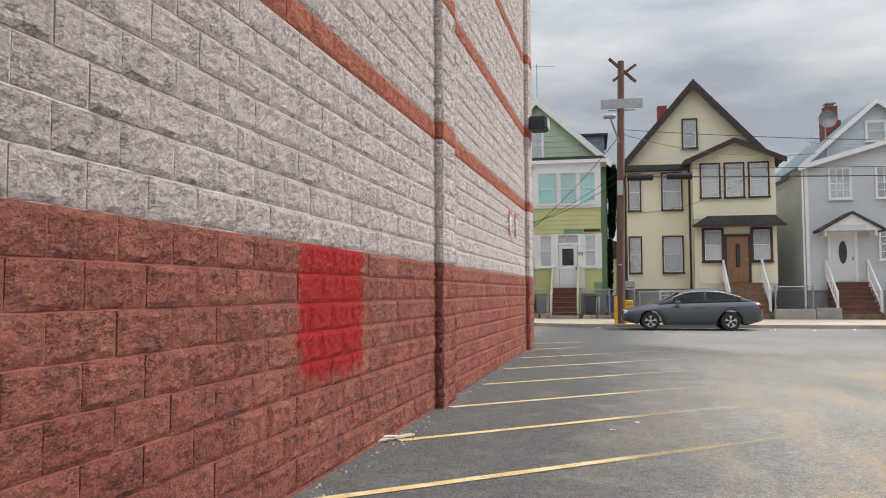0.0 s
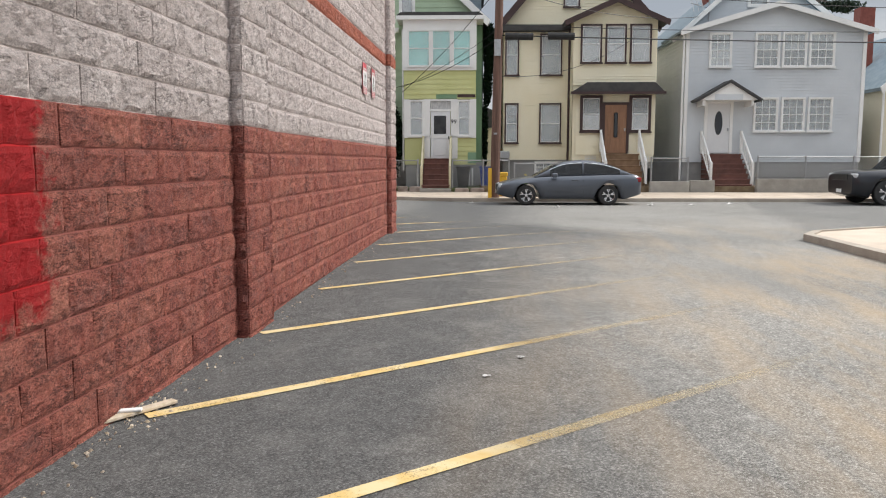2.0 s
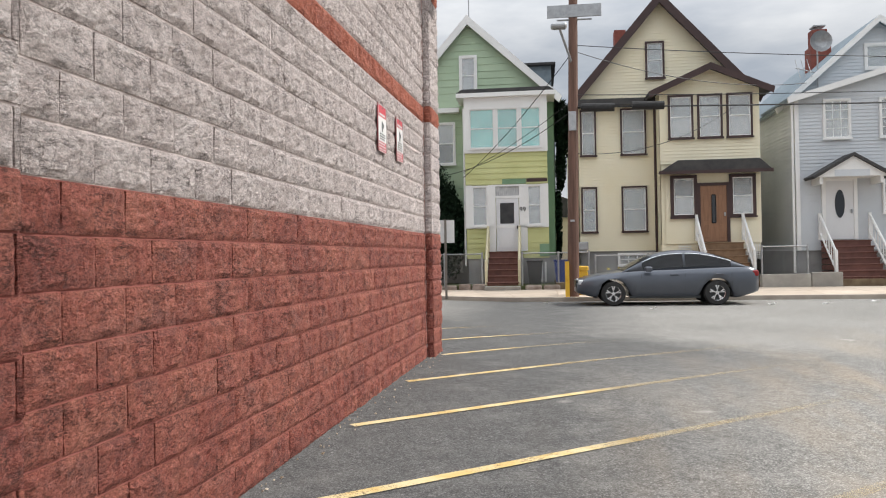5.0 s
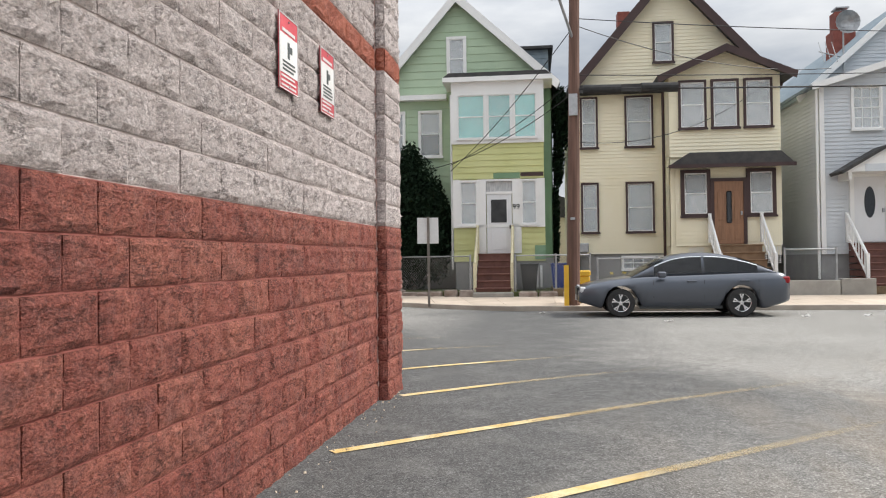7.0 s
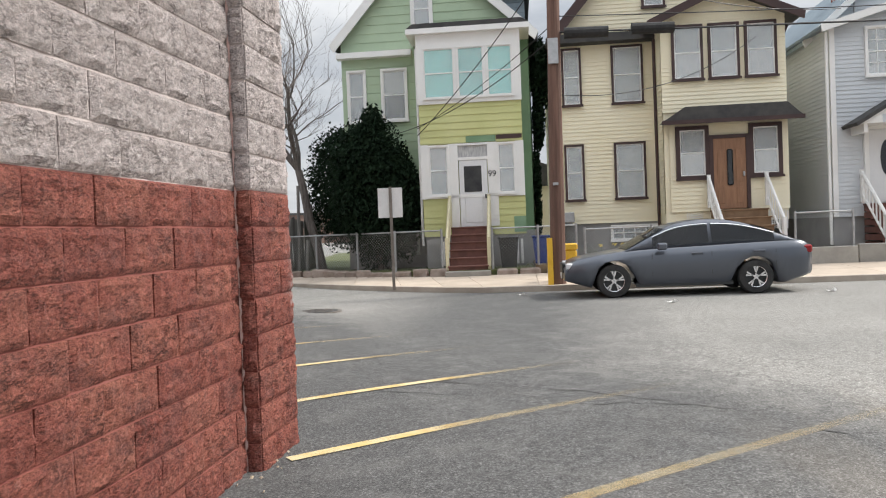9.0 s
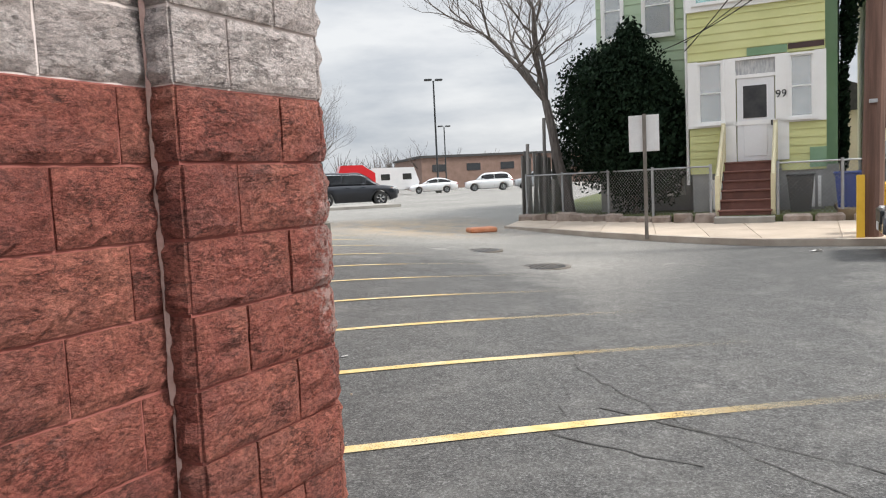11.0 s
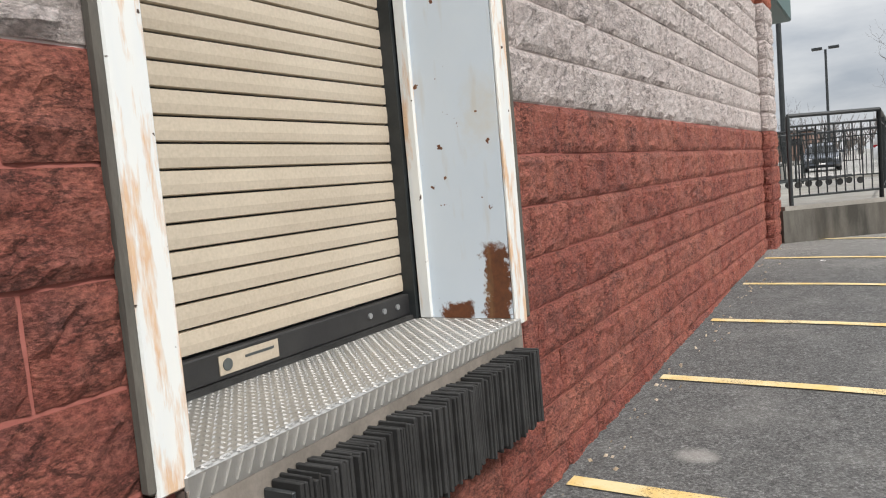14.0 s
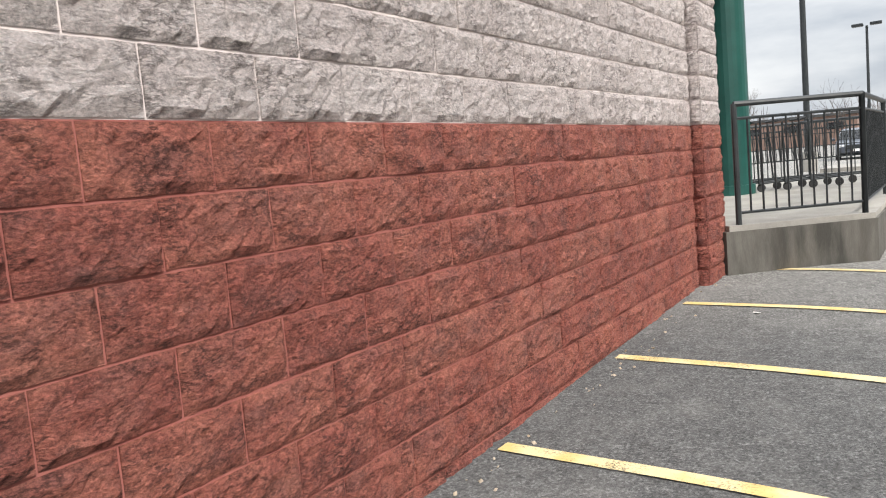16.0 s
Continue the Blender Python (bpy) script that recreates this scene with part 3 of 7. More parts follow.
def ground_z(x, y):
    """Level street, rising gently to the lot behind the building."""
    rise = float(np.interp(y, (8.5, 11.2, 14.3, 18.8, 21.7, 23.3, 25.6, 27.5), (0, 0.04, 0.066, 0.118, 0.188, 0.228, 0.30, 0.33)))
    near = smooth((x - 11.2) / 5.0) * (1 - smooth((y - 27) / 14))
    return rise * (1 - near)


# ---- ground ----
def build_ground():
    xs = sorted({-2500, -600, -150, -60, *range(-30, 61, 2), *[v * 0.5 for v in range(0, 42)], 90, 150, 400, 1000, 2500})
    ys = sorted({-2500, -600, -150, -60, *range(-30, 91, 2), *[v * 0.5 for v in range(0, 72)], 120, 180, 400, 1000, 2500})
    bm = bmesh.new()
    grid = [[bm.verts.new((x, y, ground_z(x, y))) for y in ys] for x in xs]
    for i in range(len(xs) - 1):
        for j in range(len(ys) - 1):
            bm.faces.new((grid[i][j], grid[i + 1][j], grid[i + 1][j + 1], grid[i][j + 1]))
    for f in bm.faces:
        f.smooth = True
    solo("ground", bm, ASPHALT, "grey worn asphalt lot and road with dusty tracks", "asphalt", "structure")


build_ground()


def wall_x(y):
    """The foot of the building at this y."""
    return 10.58 if y > 14.9 else P1[0] + (y - P1[1]) * DA[0] / DA[1]


def stall_line(y, x0, length, bright, slope, w=0.095):
    """Painted clearly for its bright length, then worn thin by the traffic."""
    n = 60
    bm = bmesh.new()
    lay = bm.verts.layers.float.new("worn")
    prev = None
    for i in range(n + 1):
        d = length * i / n
        x, yy = x0 + d, y - slope * d
        pair = []
        for s in (-1, 1):
            v = bm.verts.new((x, yy + s * w / 2, ground_z(x, yy) + 0.006))
            v[lay] = 0.62 * smooth((d - bright) / 0.8) + 0.35 * smooth((d - bright) / max(0.1, length - bright))
            pair.append(v)
        if prev:
            bm.faces.new((prev[0], pair[0], pair[1], prev[1]))
        prev = pair
    solo("painted_line", bm, LINE, "faded yellow painted hatch line on the asphalt", "painted line", group="hatch lines beside the building")


for k in range(-8, 11):
    ly = (14.36 if k < 1 else 14.30 if k < 2 else 14.32) + 1.478 * k
    lit = 2.2 if k < -1 else 1.5 if k < 0 else 0.7 if k == 0 else 1.65 if k == 1 else 1.35
    stall_line(ly, wall_x(ly) + (0.2 if k < 0 else 0.24 if k == 0 else 0.04), 6.0 if k < 0 else 3.4, lit, 0.025 if k < 1 else 0.05)


def crack(points, w):
    bm = bmesh.new()
    rng = random.Random(int(points[0][0] * 100))
    path = []
    for (x0, y0), (x1, y1) in zip(points, points[1:]):
        n = max(2, int(math.hypot(x1 - x0, y1 - y0) / 0.12))
        for i in range(n):
            t = i / n
            path.append((x0 + (x1 - x0) * t + rng.gauss(0, 0.025), y0 + (y1 - y0) * t + rng.gauss(0, 0.025)))
    prev = None
    for i, (x, y) in enumerate(path):
        ww = w * rng.uniform(0.3, 1.0)
        pair = [bm.verts.new((x - ww / 2, y - ww / 2, ground_z(x, y) + 0.004)), bm.verts.new((x + ww / 2, y + ww / 2, ground_z(x, y) + 0.004))]
        if prev:
            bm.faces.new((prev[0], pair[0], pair[1], prev[1]))
        prev = pair
    solo("asphalt_crack", bm, CRACK, "thin dark crack in the asphalt", "crack", "structure")


crack([(12.2, 15.9), (13.0, 14.6), (13.4, 13.4), (13.3, 12.6), (13.0, 12.07)], 0.014)
crack([(14.16, 15.24), (14.6, 14.2), (13.4, 13.6), (12.6, 14.4), (12.4, 16.5), (12.9, 18.5), (13.2, 20.5)], 0.012)
crack([(13.2, 20.5), (12.6, 22.6), (13.4, 24.8)], 0.014)
crack([(15.5, 18.2), (14.9, 16.4), (15.2, 15.0), (14.2, 13.2), (13.3, 12.7)], 0.011)
crack([(12.2, 16.4), (11.8, 15.6), (12.3, 14.9)], 0.011)


def manhole(x, y):
    t = thing("manhole_cover", (x, y, ground_z(x, y)), "round grey iron manhole cover in the asphalt", "manhole cover")
    z = ground_z(x, y)
    part("ring", rod((x, y, z - 0.02), (x, y, z + 0.006), 0.42, sides=28), RUSTY, t)
    part("lid", rod((x, y, z - 0.02), (x, y, z + 0.012), 0.35, sides=28), BLACKM, t)
    for i in range(-3, 4):
        h = 0.3 * math.sqrt(1 - (i / 4) ** 2)
        part("ridge", cube(x + i * 0.08 - 0.012, x + i * 0.08 + 0.012, y - h, y + h, z + 0.011, z + 0.018), RUSTY, t)


manhole(14.44, 22.5)
manhole(14.36, 25.33)

# ---- the store: split-face block walls ----
TOPZ = 8.35
FLOORZ = REDTOP - 9 * COURSE
NCOURSE = int((TOPZ - FLOORZ) / COURSE)


def course_kind(i):
    k = i - 9
    return "red" if k < 0 else ("stripe" if k in (7, 15, 23) else "white")


MATS = {"red": RED, "white": WHITE, "stripe": STRIPE}
MORTAR = {"red": RED_M, "white": WHITE_M, "stripe": STRIPE_M}


def rough_face(seed, length, nx=14, nz=7):
    """One split block: a rough proud face with chamfered rims, x along, -y out."""
    rng = random.Random(seed)
    h, l = COURSE - 0.010, length - 0.008
    verts, faces = [], []
    for i in range(nx + 1):
        for j in range(nz + 1):
            end, bed = i in (0, nx), j in (0, nz)
            lump = noise.noise(Vector((i * 0.38 + seed * 3.1, j * 0.6, seed * 0.7))) + 0.6 * noise.noise(Vector((i * 0.9, j * 1.3 + seed * 2.3, seed * 1.7)))
            d = 0.004 + rng.uniform(-0.002, 0.004) if bed or end else 0.018 + 0.012 * lump + rng.uniform(-0.005, 0.005)
            d = max(d, 0.002)
            jx = 0 if i in (0, nx) else rng.uniform(-0.2, 0.2) * l / nx
            jz = 0 if j in (0, nz) else rng.uniform(-0.2, 0.2) * h / nz
            verts.append((0.004 + l * i / nx + jx, -d, 0.005 + h * j / nz + jz))
    idx = lambda i, j: i * (nz + 1) + j
    for i in range(nx):
        for j in range(nz):
            faces.append((idx(i, j), idx(i + 1, j), idx(i + 1, j + 1), idx(i, j + 1)))
    rim = [idx(i, 0) for i in range(nx + 1)] + [idx(nx, j) for j in range(1, nz + 1)] + [idx(i, nz) for i in range(nx - 1, -1, -1)] + [idx(0, j) for j in range(nz - 1, 0, -1)]
    back = len(verts)
    for r in rim:
        verts.append((verts[r][0], 0.006, verts[r][2]))
    for k in range(len(rim)):
        m = (k + 1) % len(rim)
        faces.append((rim[m], rim[k], back + k, back + m))
    return verts, faces


VARIANTS = {}


def block_mesh(kind, length, v):
    key = (kind, round(length, 3), v)
    if key not in VARIANTS:
        verts, faces = rough_face(int(length * 1000) * 31 + v, length, max(2, round(14 * length / BLOCK)))
        me = bpy.data.meshes.new("split_block")
        me.from_pydata(verts, [], faces)
        me.materials.append(MATS[kind])
        VARIANTS[key] = (me, verts, faces)
    return VARIANTS[key]


def lay_blocks(wall, m, length, limits, openings=(), pick=lambda s, i: False, shift=0.0):
    """Courses of blocks on a wall whose frame is m (x along, -y out). Those picked are parts of their own."""
    rng = random.Random(int(length * 100))
    rest = {k: ([], []) for k in MATS}
    lo, hi = limits
    for i in range(NCOURSE):
        z = FLOORZ + i * COURSE
        kind = course_kind(i)
        s = -BLOCK * (0.5 if i % 2 else 0.0) + shift - BLOCK
        while s < length:
            a, b = max(0.0, s), min(length, s + BLOCK)
            pieces = [(a, b)] if b - a > 0.03 else []
            for o0, o1, z0, z1 in openings:
                if z + COURSE > z0 + 0.02 and z < z1 - 0.02:
                    cut = []
                    for p, q in pieces:
                        if q <= o0 or p >= o1:
                            cut.append((p, q))
                        else:
                            cut += [c for c in ((p, o0), (o1, q)) if c[1] - c[0] > 0.03]
                    pieces = cut
            for p, q in pieces:
                if not (lo <= i < hi):
                    continue
                me, verts, faces = block_mesh(kind, q - p, rng.randrange(8))
                off = rng.uniform(-0.003, 0.003)
                if pick(p, i):
                    ob = new("split_block", me)
                    ob.parent = wall
                    ob.matrix_world = m @ Matrix.Translation((p, off, z))
                else:
                    vs, fs = rest[kind]
                    n = len(vs)
                    vs.extend((x + p, y + off, zz + z) for x, y, zz in verts)
                    fs.extend(tuple(n + k for k in f) for f in faces)
            s += BLOCK
    for kind, (vs, fs) in rest.items():
        if vs:
            me = bpy.data.meshes.new("block_courses")
            me.from_pydata(vs, [], fs)
            me.materials.append(MATS[kind])
            ob = new("block_courses", me)
            ob.parent = wall
            ob.matrix_world = m
            tagged(ob, {"red": "red painted split-face block", "white": "pale painted split-face block", "stripe": "orange painted block band"}[kind], kind="stuff")


def wall_core(wall, m, length, thick, openings=(), inset=0.0):
    """The wall behind the blocks, in bands, with its mortar."""
    bands = [("red", FLOORZ - 0.4, REDTOP)]
    z = REDTOP
    for k in (7, 15, 23):
        bands += [("white", z, REDTOP + k * COURSE), ("stripe", REDTOP + k * COURSE, REDTOP + (k + 1) * COURSE)]
        z = REDTOP + (k + 1) * COURSE
    bands.append(("white", z, FLOORZ + NCOURSE * COURSE))
    for kind, z0, z1 in bands:
        bm = bmesh.new()
        cuts = sorted({z0, z1, *[c for o in openings for c in o[2:] if z0 < c < z1]})
        for c0, c1 in zip(cuts, cuts[1:]):
            spans = [(0.0, length)]
            for o0, o1, oz0, oz1 in openings:
                if c0 >= oz0 - 1e-4 and c1 <= oz1 + 1e-4:
                    spans = [(0.0, o0), (o1, length)]
            for a, b in spans:
                box(bm, a, b, inset, thick, c0, c1)
        me = bpy.data.meshes.new("mortar_bed")
        bm.to_mesh(me)
        bm.free()
        me.materials.append(MORTAR[kind])
        ob = new("mortar_bed", me)
        ob.parent = wall
        ob.matrix_world = m


def frame_along(origin, direction):
    d = Vector((*direction, 0)).normalized()
    n = Vector((-d.y, d.x, 0))
    return Matrix(((d.x, n.x, 0, origin[0]), (d.y, n.y, 0, origin[1]), (0, 0, 1, 0), (0, 0, 0, 1)))


def on_a(s, out=0.0):
    return (P1[0] + DA[0] * s + NA[0] * out, P1[1] + DA[1] * s + NA[1] * out)


wall_a = tagged(new("wall_south"), "angled store wall of painted split-face blocks", "wall", kind="structure")
wall_b = tagged(new("wall_east"), "store wall of painted split-face blocks with dock door", "wall", kind="structure")
wall_c = tagged(new("wall_back"), "hidden store wall of painted blocks", "wall", kind="structure")
S0 = -9.6
MA = frame_along(on_a(S0), DA)
LEN_A = 7.98 - S0
CORNER_Y = 15.04
XB = 10.55
END_B = 25.35
MB = frame_along((XB, CORNER_Y), (0, 1))
LEN_B = END_B - CORNER_Y
DOCK = (16.855 - CORNER_Y, 18.56 - CORNER_Y, 0.81, 3.415)


def pilaster(name_wall, m, width, side_out, side_in):
    """A projecting pier: a front face and its two returns."""
    wall_core(name_wall, m, width, 0.3, inset=0.004)
    lay_blocks(name_wall, m, width, (0, NCOURSE), pick=lambda s, i: i < 12)
    for base, direction, ln in ((side_out[0], side_out[1], side_out[2]), (side_in[0], side_in[1], side_in[2])):
        if ln:
            lay_blocks(name_wall, frame_along(base, direction), ln, (0, NCOURSE))


# ---- the street fronts ----
def siding(bm, left, right, z0, z1, n, step, lap=0.018):
    """Clapboards facing -n; left and right are functions of z."""
    rows = max(1, round((z1 - z0) / step))
    h = (z1 - z0) / rows
    for i in range(rows):
        a, b = z0 + i * h, z0 + (i + 1) * h
        la, ra, lb, rb = left(a), right(a), left(b), right(b)
        if ra - la < 0.02:
            continue
        if rb - lb < 0:
            lb = rb = (lb + rb) / 2
        v = [bm.verts.new(p) for p in ((la, n - lap, a), (ra, n - lap, a), (rb, n, b), (lb, n, b), (la, n + 0.02, a), (ra, n + 0.02, a))]
        bm.faces.new(v[:4])
        bm.faces.new((v[0], v[4], v[5], v[1]))
    return bm


def side_siding(bm, a, n0, n1, z0, z1, step, out):
    """Clapboards on a side wall at a, facing out (-1 or 1)."""
    rows = max(1, round((z1 - z0) / step))
    h = (z1 - z0) / rows
    for i in range(rows):
        p, q = z0 + i * h, z0 + (i + 1) * h
        v = [bm.verts.new(t) for t in ((a + out * 0.018, n0, p), (a + out * 0.018, n1, p), (a, n1, q), (a, n0, q), (a - out * 0.02, n0, p), (a - out * 0.02, n1, p))]
        bm.faces.new(v[:4])
        bm.faces.new((v[0], v[4], v[5], v[1]))
    return bm


def window(house, a0, a1, z0, z1, n, frame_mat=TRIM, casing=0.09, fill=BLIND, grid=(1, 2), cas_label="", lower=None, sash=TRIM):
    """A sash window in a wall facing -n: casing, sill, sashes with muntins, panes and the sheet behind."""
    bm = bmesh.new()
    for b in ((a0, a0 + casing, z0, z1), (a1 - casing, a1, z0, z1), (a0 + casing, a1 - casing, z1 - casing, z1), (a0 + casing, a1 - casing, z0, z0 + casing)):
        box(bm, b[0], b[1], n - 0.085, n + 0.03, b[2], b[3])
    w = part("window", bm, frame_mat, house, cas_label)
    part("sill", cube(a0 - 0.03, a1 + 0.03, n - 0.12, n - 0.086, z0 - 0.02, z0 + 0.045), frame_mat, w)
    i0, i1, j0, j1 = a0 + casing, a1 - casing, z0 + casing, z1 - casing
    mid = (j0 + j1) / 2
    bm = bmesh.new()
    t = 0.03
    for k, (s0, s1) in enumerate(((j0, mid + 0.015), (mid - 0.015, j1))):
        dn = n - 0.068 + 0.018 * k
        for b in ((i0, i0 + t, s0, s1), (i1 - t, i1, s0, s1), (i0 + t, i1 - t, s0, s0 + t), (i0 + t, i1 - t, s1 - t, s1)):
            box(bm, b[0], b[1], dn, dn + 0.02, b[2], b[3])
        for g in range(1, grid[0]):
            x = i0 + (i1 - i0) * g / grid[0]
            box(bm, x - 0.01, x + 0.01, dn + 0.004, dn + 0.016, s0 + t, s1 - t)
        for g in range(1, grid[1] - 1):
            z = s0 + (s1 - s0) * g / (grid[1] - 1)
            box(bm, i0 + t, i1 - t, dn + 0.005, dn + 0.015, z - 0.01, z + 0.01)
    part("sash", bm, sash, w)
    for k, (s0, s1) in enumerate(((j0 + t, mid - 0.015), (mid + 0.015, j1 - t))):
        dn = n - 0.058 + 0.018 * k
        p = part("pane", cube(i0 + t, i1 - t, dn - 0.002, dn + 0.002, s0, s1), GLASS, w)
        p.visible_shadow = False
    # sheet behind the panes: a curtain, a blind, or DARKROOM's painted room darkness
    if lower:
        part("curtain", cube(i0, i1, n - 0.032, n - 0.026, j0, mid), lower, w)
        part("blind", cube(i0, i1, n - 0.032, n - 0.026, mid, j1), fill, w)
    else:
        part("curtain", cube(i0, i1, n - 0.032, n - 0.026, j0, j1), fill, w)
    return w


def gable_roof(house, a0, a1, ze, ap, zp, n0, n1, mat, trim, over=0.3, thick=0.16, fascia=0.2):
    """Two slopes from the eaves to the ridge at ap, with barge boards in front."""
    for side, (e, name) in enumerate(((a0, "roof"), (a1, "roof"))):
        d = Vector((ap - e, 0, zp - ze))
        u = d.normalized()
        e0 = Vector((e, 0, ze)) - u * over
        up = Vector((-u.z, 0, u.x)) if side == 0 else Vector((u.z, 0, -u.x))
        bm = bmesh.new()
        tip = Vector((ap, 0, zp + thick / max(0.2, abs(u.x))))
        pts = [e0, Vector((ap, 0, zp)), tip, e0 + up * thick]
        prism(bm, [(p.x, p.z) for p in pts], n0 - over, n1)
        r = part("roof", bm, mat, house)
        bm = bmesh.new()
        lowp = [e0 - Vector((0, 0, fascia * 0.6)), Vector((ap, 0, zp - fascia * 0.6)), tip + Vector((0, 0, 0.01)), e0 + up * (thick + 0.01)]
        prism(bm, [(p.x, p.z) for p in lowp], n0 - over - 0.05, n0 - over - 0.003)
        part("barge_board", bm, trim, r)


def hand_rail(parent, p, q, mat, name="handrail"):
    """A sloping stair rail with two posts and balusters between."""
    p, q = Vector(p), Vector(q)
    bm = bmesh.new()
    tube(bm, p, q, 0.045, sides=6)
    low = Vector((0, 0, 0.62))
    tube(bm, p - low, q - low, 0.03, sides=6)
    r = part(name, bm, mat, parent)
    for t in (0.0, 1.0):
        c = p.lerp(q, t)
        part("post", cube(c.x - 0.045, c.x + 0.045, c.y - 0.045, c.y + 0.045, c.z - 0.85, c.z + 0.06), mat, r)
    for i in range(1, 7):
        c = p.lerp(q, i / 7)
        part("baluster", cube(c.x - 0.015, c.x + 0.015, c.y - 0.015, c.y + 0.015, c.z - 0.62, c.z), mat, r)


def steps(name, a0, a1, n_front, n_back, z0, z1, count, tread_m, riser_m, label):
    t = thing(name, ((a0 + a1) / 2, n_front, z0), label, "steps", STREET)
    for i in range(count):
        f0 = n_front + (n_back - n_front) * i / count
        top = z0 + (z1 - z0) * (i + 1) / count
        part("riser", cube(a0, a1, f0, n_back, z0 - 0.1 if i == 0 else top - (z1 - z0) / count, top - 0.04), riser_m, t)
        part("tread", cube(a0 - 0.03, a1 + 0.03, f0 - 0.03, n_back if i == count - 1 else n_front + (n_back - n_front) * (i + 1) / count + 0.01, top - 0.04, top, bevel=0.008), tread_m, t)
    return t


# ---- houses ----
def straight(v):
    return lambda z: v


def green_house():
    h = thing("green_house", (-1.0, 36.0, 0.2), "narrow lime and pale green clapboard house with gabled front", "house", STREET)
    part("foundation", cube(-5.0, 0.72, 36.42, 46, -0.2, 1.35), FOUND, h)
    part("porch_foundation", cube(-2.45, 0.4, 35.24, 36.42, -0.2, 1.3), FOUND, h)
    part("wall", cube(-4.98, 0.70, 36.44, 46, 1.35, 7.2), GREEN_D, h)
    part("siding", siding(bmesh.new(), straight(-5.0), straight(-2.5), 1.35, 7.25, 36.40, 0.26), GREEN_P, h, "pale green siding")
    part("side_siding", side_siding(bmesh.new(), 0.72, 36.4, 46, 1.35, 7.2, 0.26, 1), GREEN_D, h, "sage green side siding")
    ap, zp, ze = -2.45, 10.15, 7.25
    part("gable_wall", siding(bmesh.new(), lambda z: -5.0 + (z - ze) / (zp - ze) * (ap + 5.0), lambda z: 0.72 + (z - ze) / (zp - ze) * (ap - 0.72), ze, zp, 36.40, 0.26), GREEN_P, h)
    bm = bmesh.new()
    prism(bm, [(-5.0, ze), (0.72, ze), (ap, zp)], 36.45, 46)
    part("attic", bm, GREEN_P, h)
    gable_roof(h, -5.0, 0.72, ze, ap, zp, 36.4, 46, ROOF, TRIM, over=0.25)
    # dormer on the slope
    part("dormer", cube(-1.0, 0.68, 38.2, 42, 7.4, 8.85), ROOF_B, h, "blue-grey shingled dormer")
    part("dormer_roof", cube(-1.1, 0.85, 38.0, 42, 8.85, 8.95), ROOF, h)
    part("dormer_siding", siding(bmesh.new(), straight(-1.0), straight(0.68), 7.4, 8.85, 38.18, 0.16), ROOF_B, h)
    # two-storey porch
    part("porch_wall", cube(-2.5, 0.42, 35.26, 36.42, 1.3, 7.05), GREEN_L, h)
    part("porch_siding", siding(bmesh.new(), straight(-2.52), straight(0.42), 3.92, 5.12, 35.22, 0.2), GREEN_L, h)
    part("patch_board", cube(-1.2, -0.35, 35.185, 35.20, 3.92, 4.1), GREEN_D, h, "sage green patched board")
    part("bare_board", cube(-0.33, 0.40, 35.185, 35.20, 3.98, 4.1), BROWN, h, "bare dark strip of board")
    for a0, a1 in ((-2.5, -1.62), (-0.48, 0.44)):
        part("porch_siding", siding(bmesh.new(), straight(a0), straight(a1), 1.25, 2.36, 35.22, 0.2), GREEN_L, h)
    part("patch_board", cube(0.1, 0.44, 35.185, 35.20, 1.3, 1.75), GREEN_D, h)
    # white porch glazing below
    bm = bmesh.new()
    for b in ((-2.52, 0.44, 2.34, 2.44), (-2.52, -2.30, 2.44, 3.9), (-1.72, -1.45, 1.5, 3.9), (-0.60, -0.32, 1.5, 3.9), (0.2, 0.44, 2.44, 3.9), (-1.45, -0.6, 3.42, 3.5), (-1.45, -0.6, 3.84, 3.9)):
        box(bm, b[0], b[1], 35.17, 35.25, b[2], b[3])
    part("porch_frame", bm, TRIM, h, "white porch frame")
    window(h, -2.32, -1.70, 2.40, 3.88, 35.22, casing=0.05, fill=CURTAIN, lower=BLIND)
    window(h, -0.34, 0.22, 2.40, 3.88, 35.22, casing=0.05, fill=CURTAIN, lower=BLIND)
    p = part("transom", cube(-1.45, -0.6, 35.22, 35.25, 3.5, 3.84), CURTAIN, h)
    d = part("door", cube(-1.43, -0.62, 35.19, 35.24, 1.5, 3.42, bevel=0.01), DOORW, h, "white storm door with a dark upper pane")
    part("door_pane", cube(-1.30, -0.76, 35.175, 35.187, 2.50, 3.24), DARKROOM, d)
    for a in (-1.31, -0.765):
        part("bead", cube(a - 0.02, a + 0.02, 35.165, 35.189, 2.46, 3.28), DOORW, d)
    part("lower_panel", cube(-1.28, -0.78, 35.178, 35.19, 1.62, 2.38, bevel=0.006), DOORW, d)
    part("handle", cube(-0.70, -0.66, 35.14, 35.19, 2.3, 2.42), BLACKM, d)
    cu = bpy.data.curves.new("house_number", "FONT")
    cu.body, cu.size, cu.extrude = "99", 0.24, 0.004
    me = bpy.data.meshes.new_from_object(new("tmp", cu))
    bpy.data.objects.remove(bpy.data.objects["tmp"])
    me.materials.append(BLACKM)
    num = new("house_number", me)
    num.parent = h
    num.matrix_local = Matrix.Translation(Vector((-0.60, 35.16, 2.92)) - ORIGIN[h]) @ pose(0, 0, 0, 90, 0, 0)
    # upper glazed band
    bm = bmesh.new()
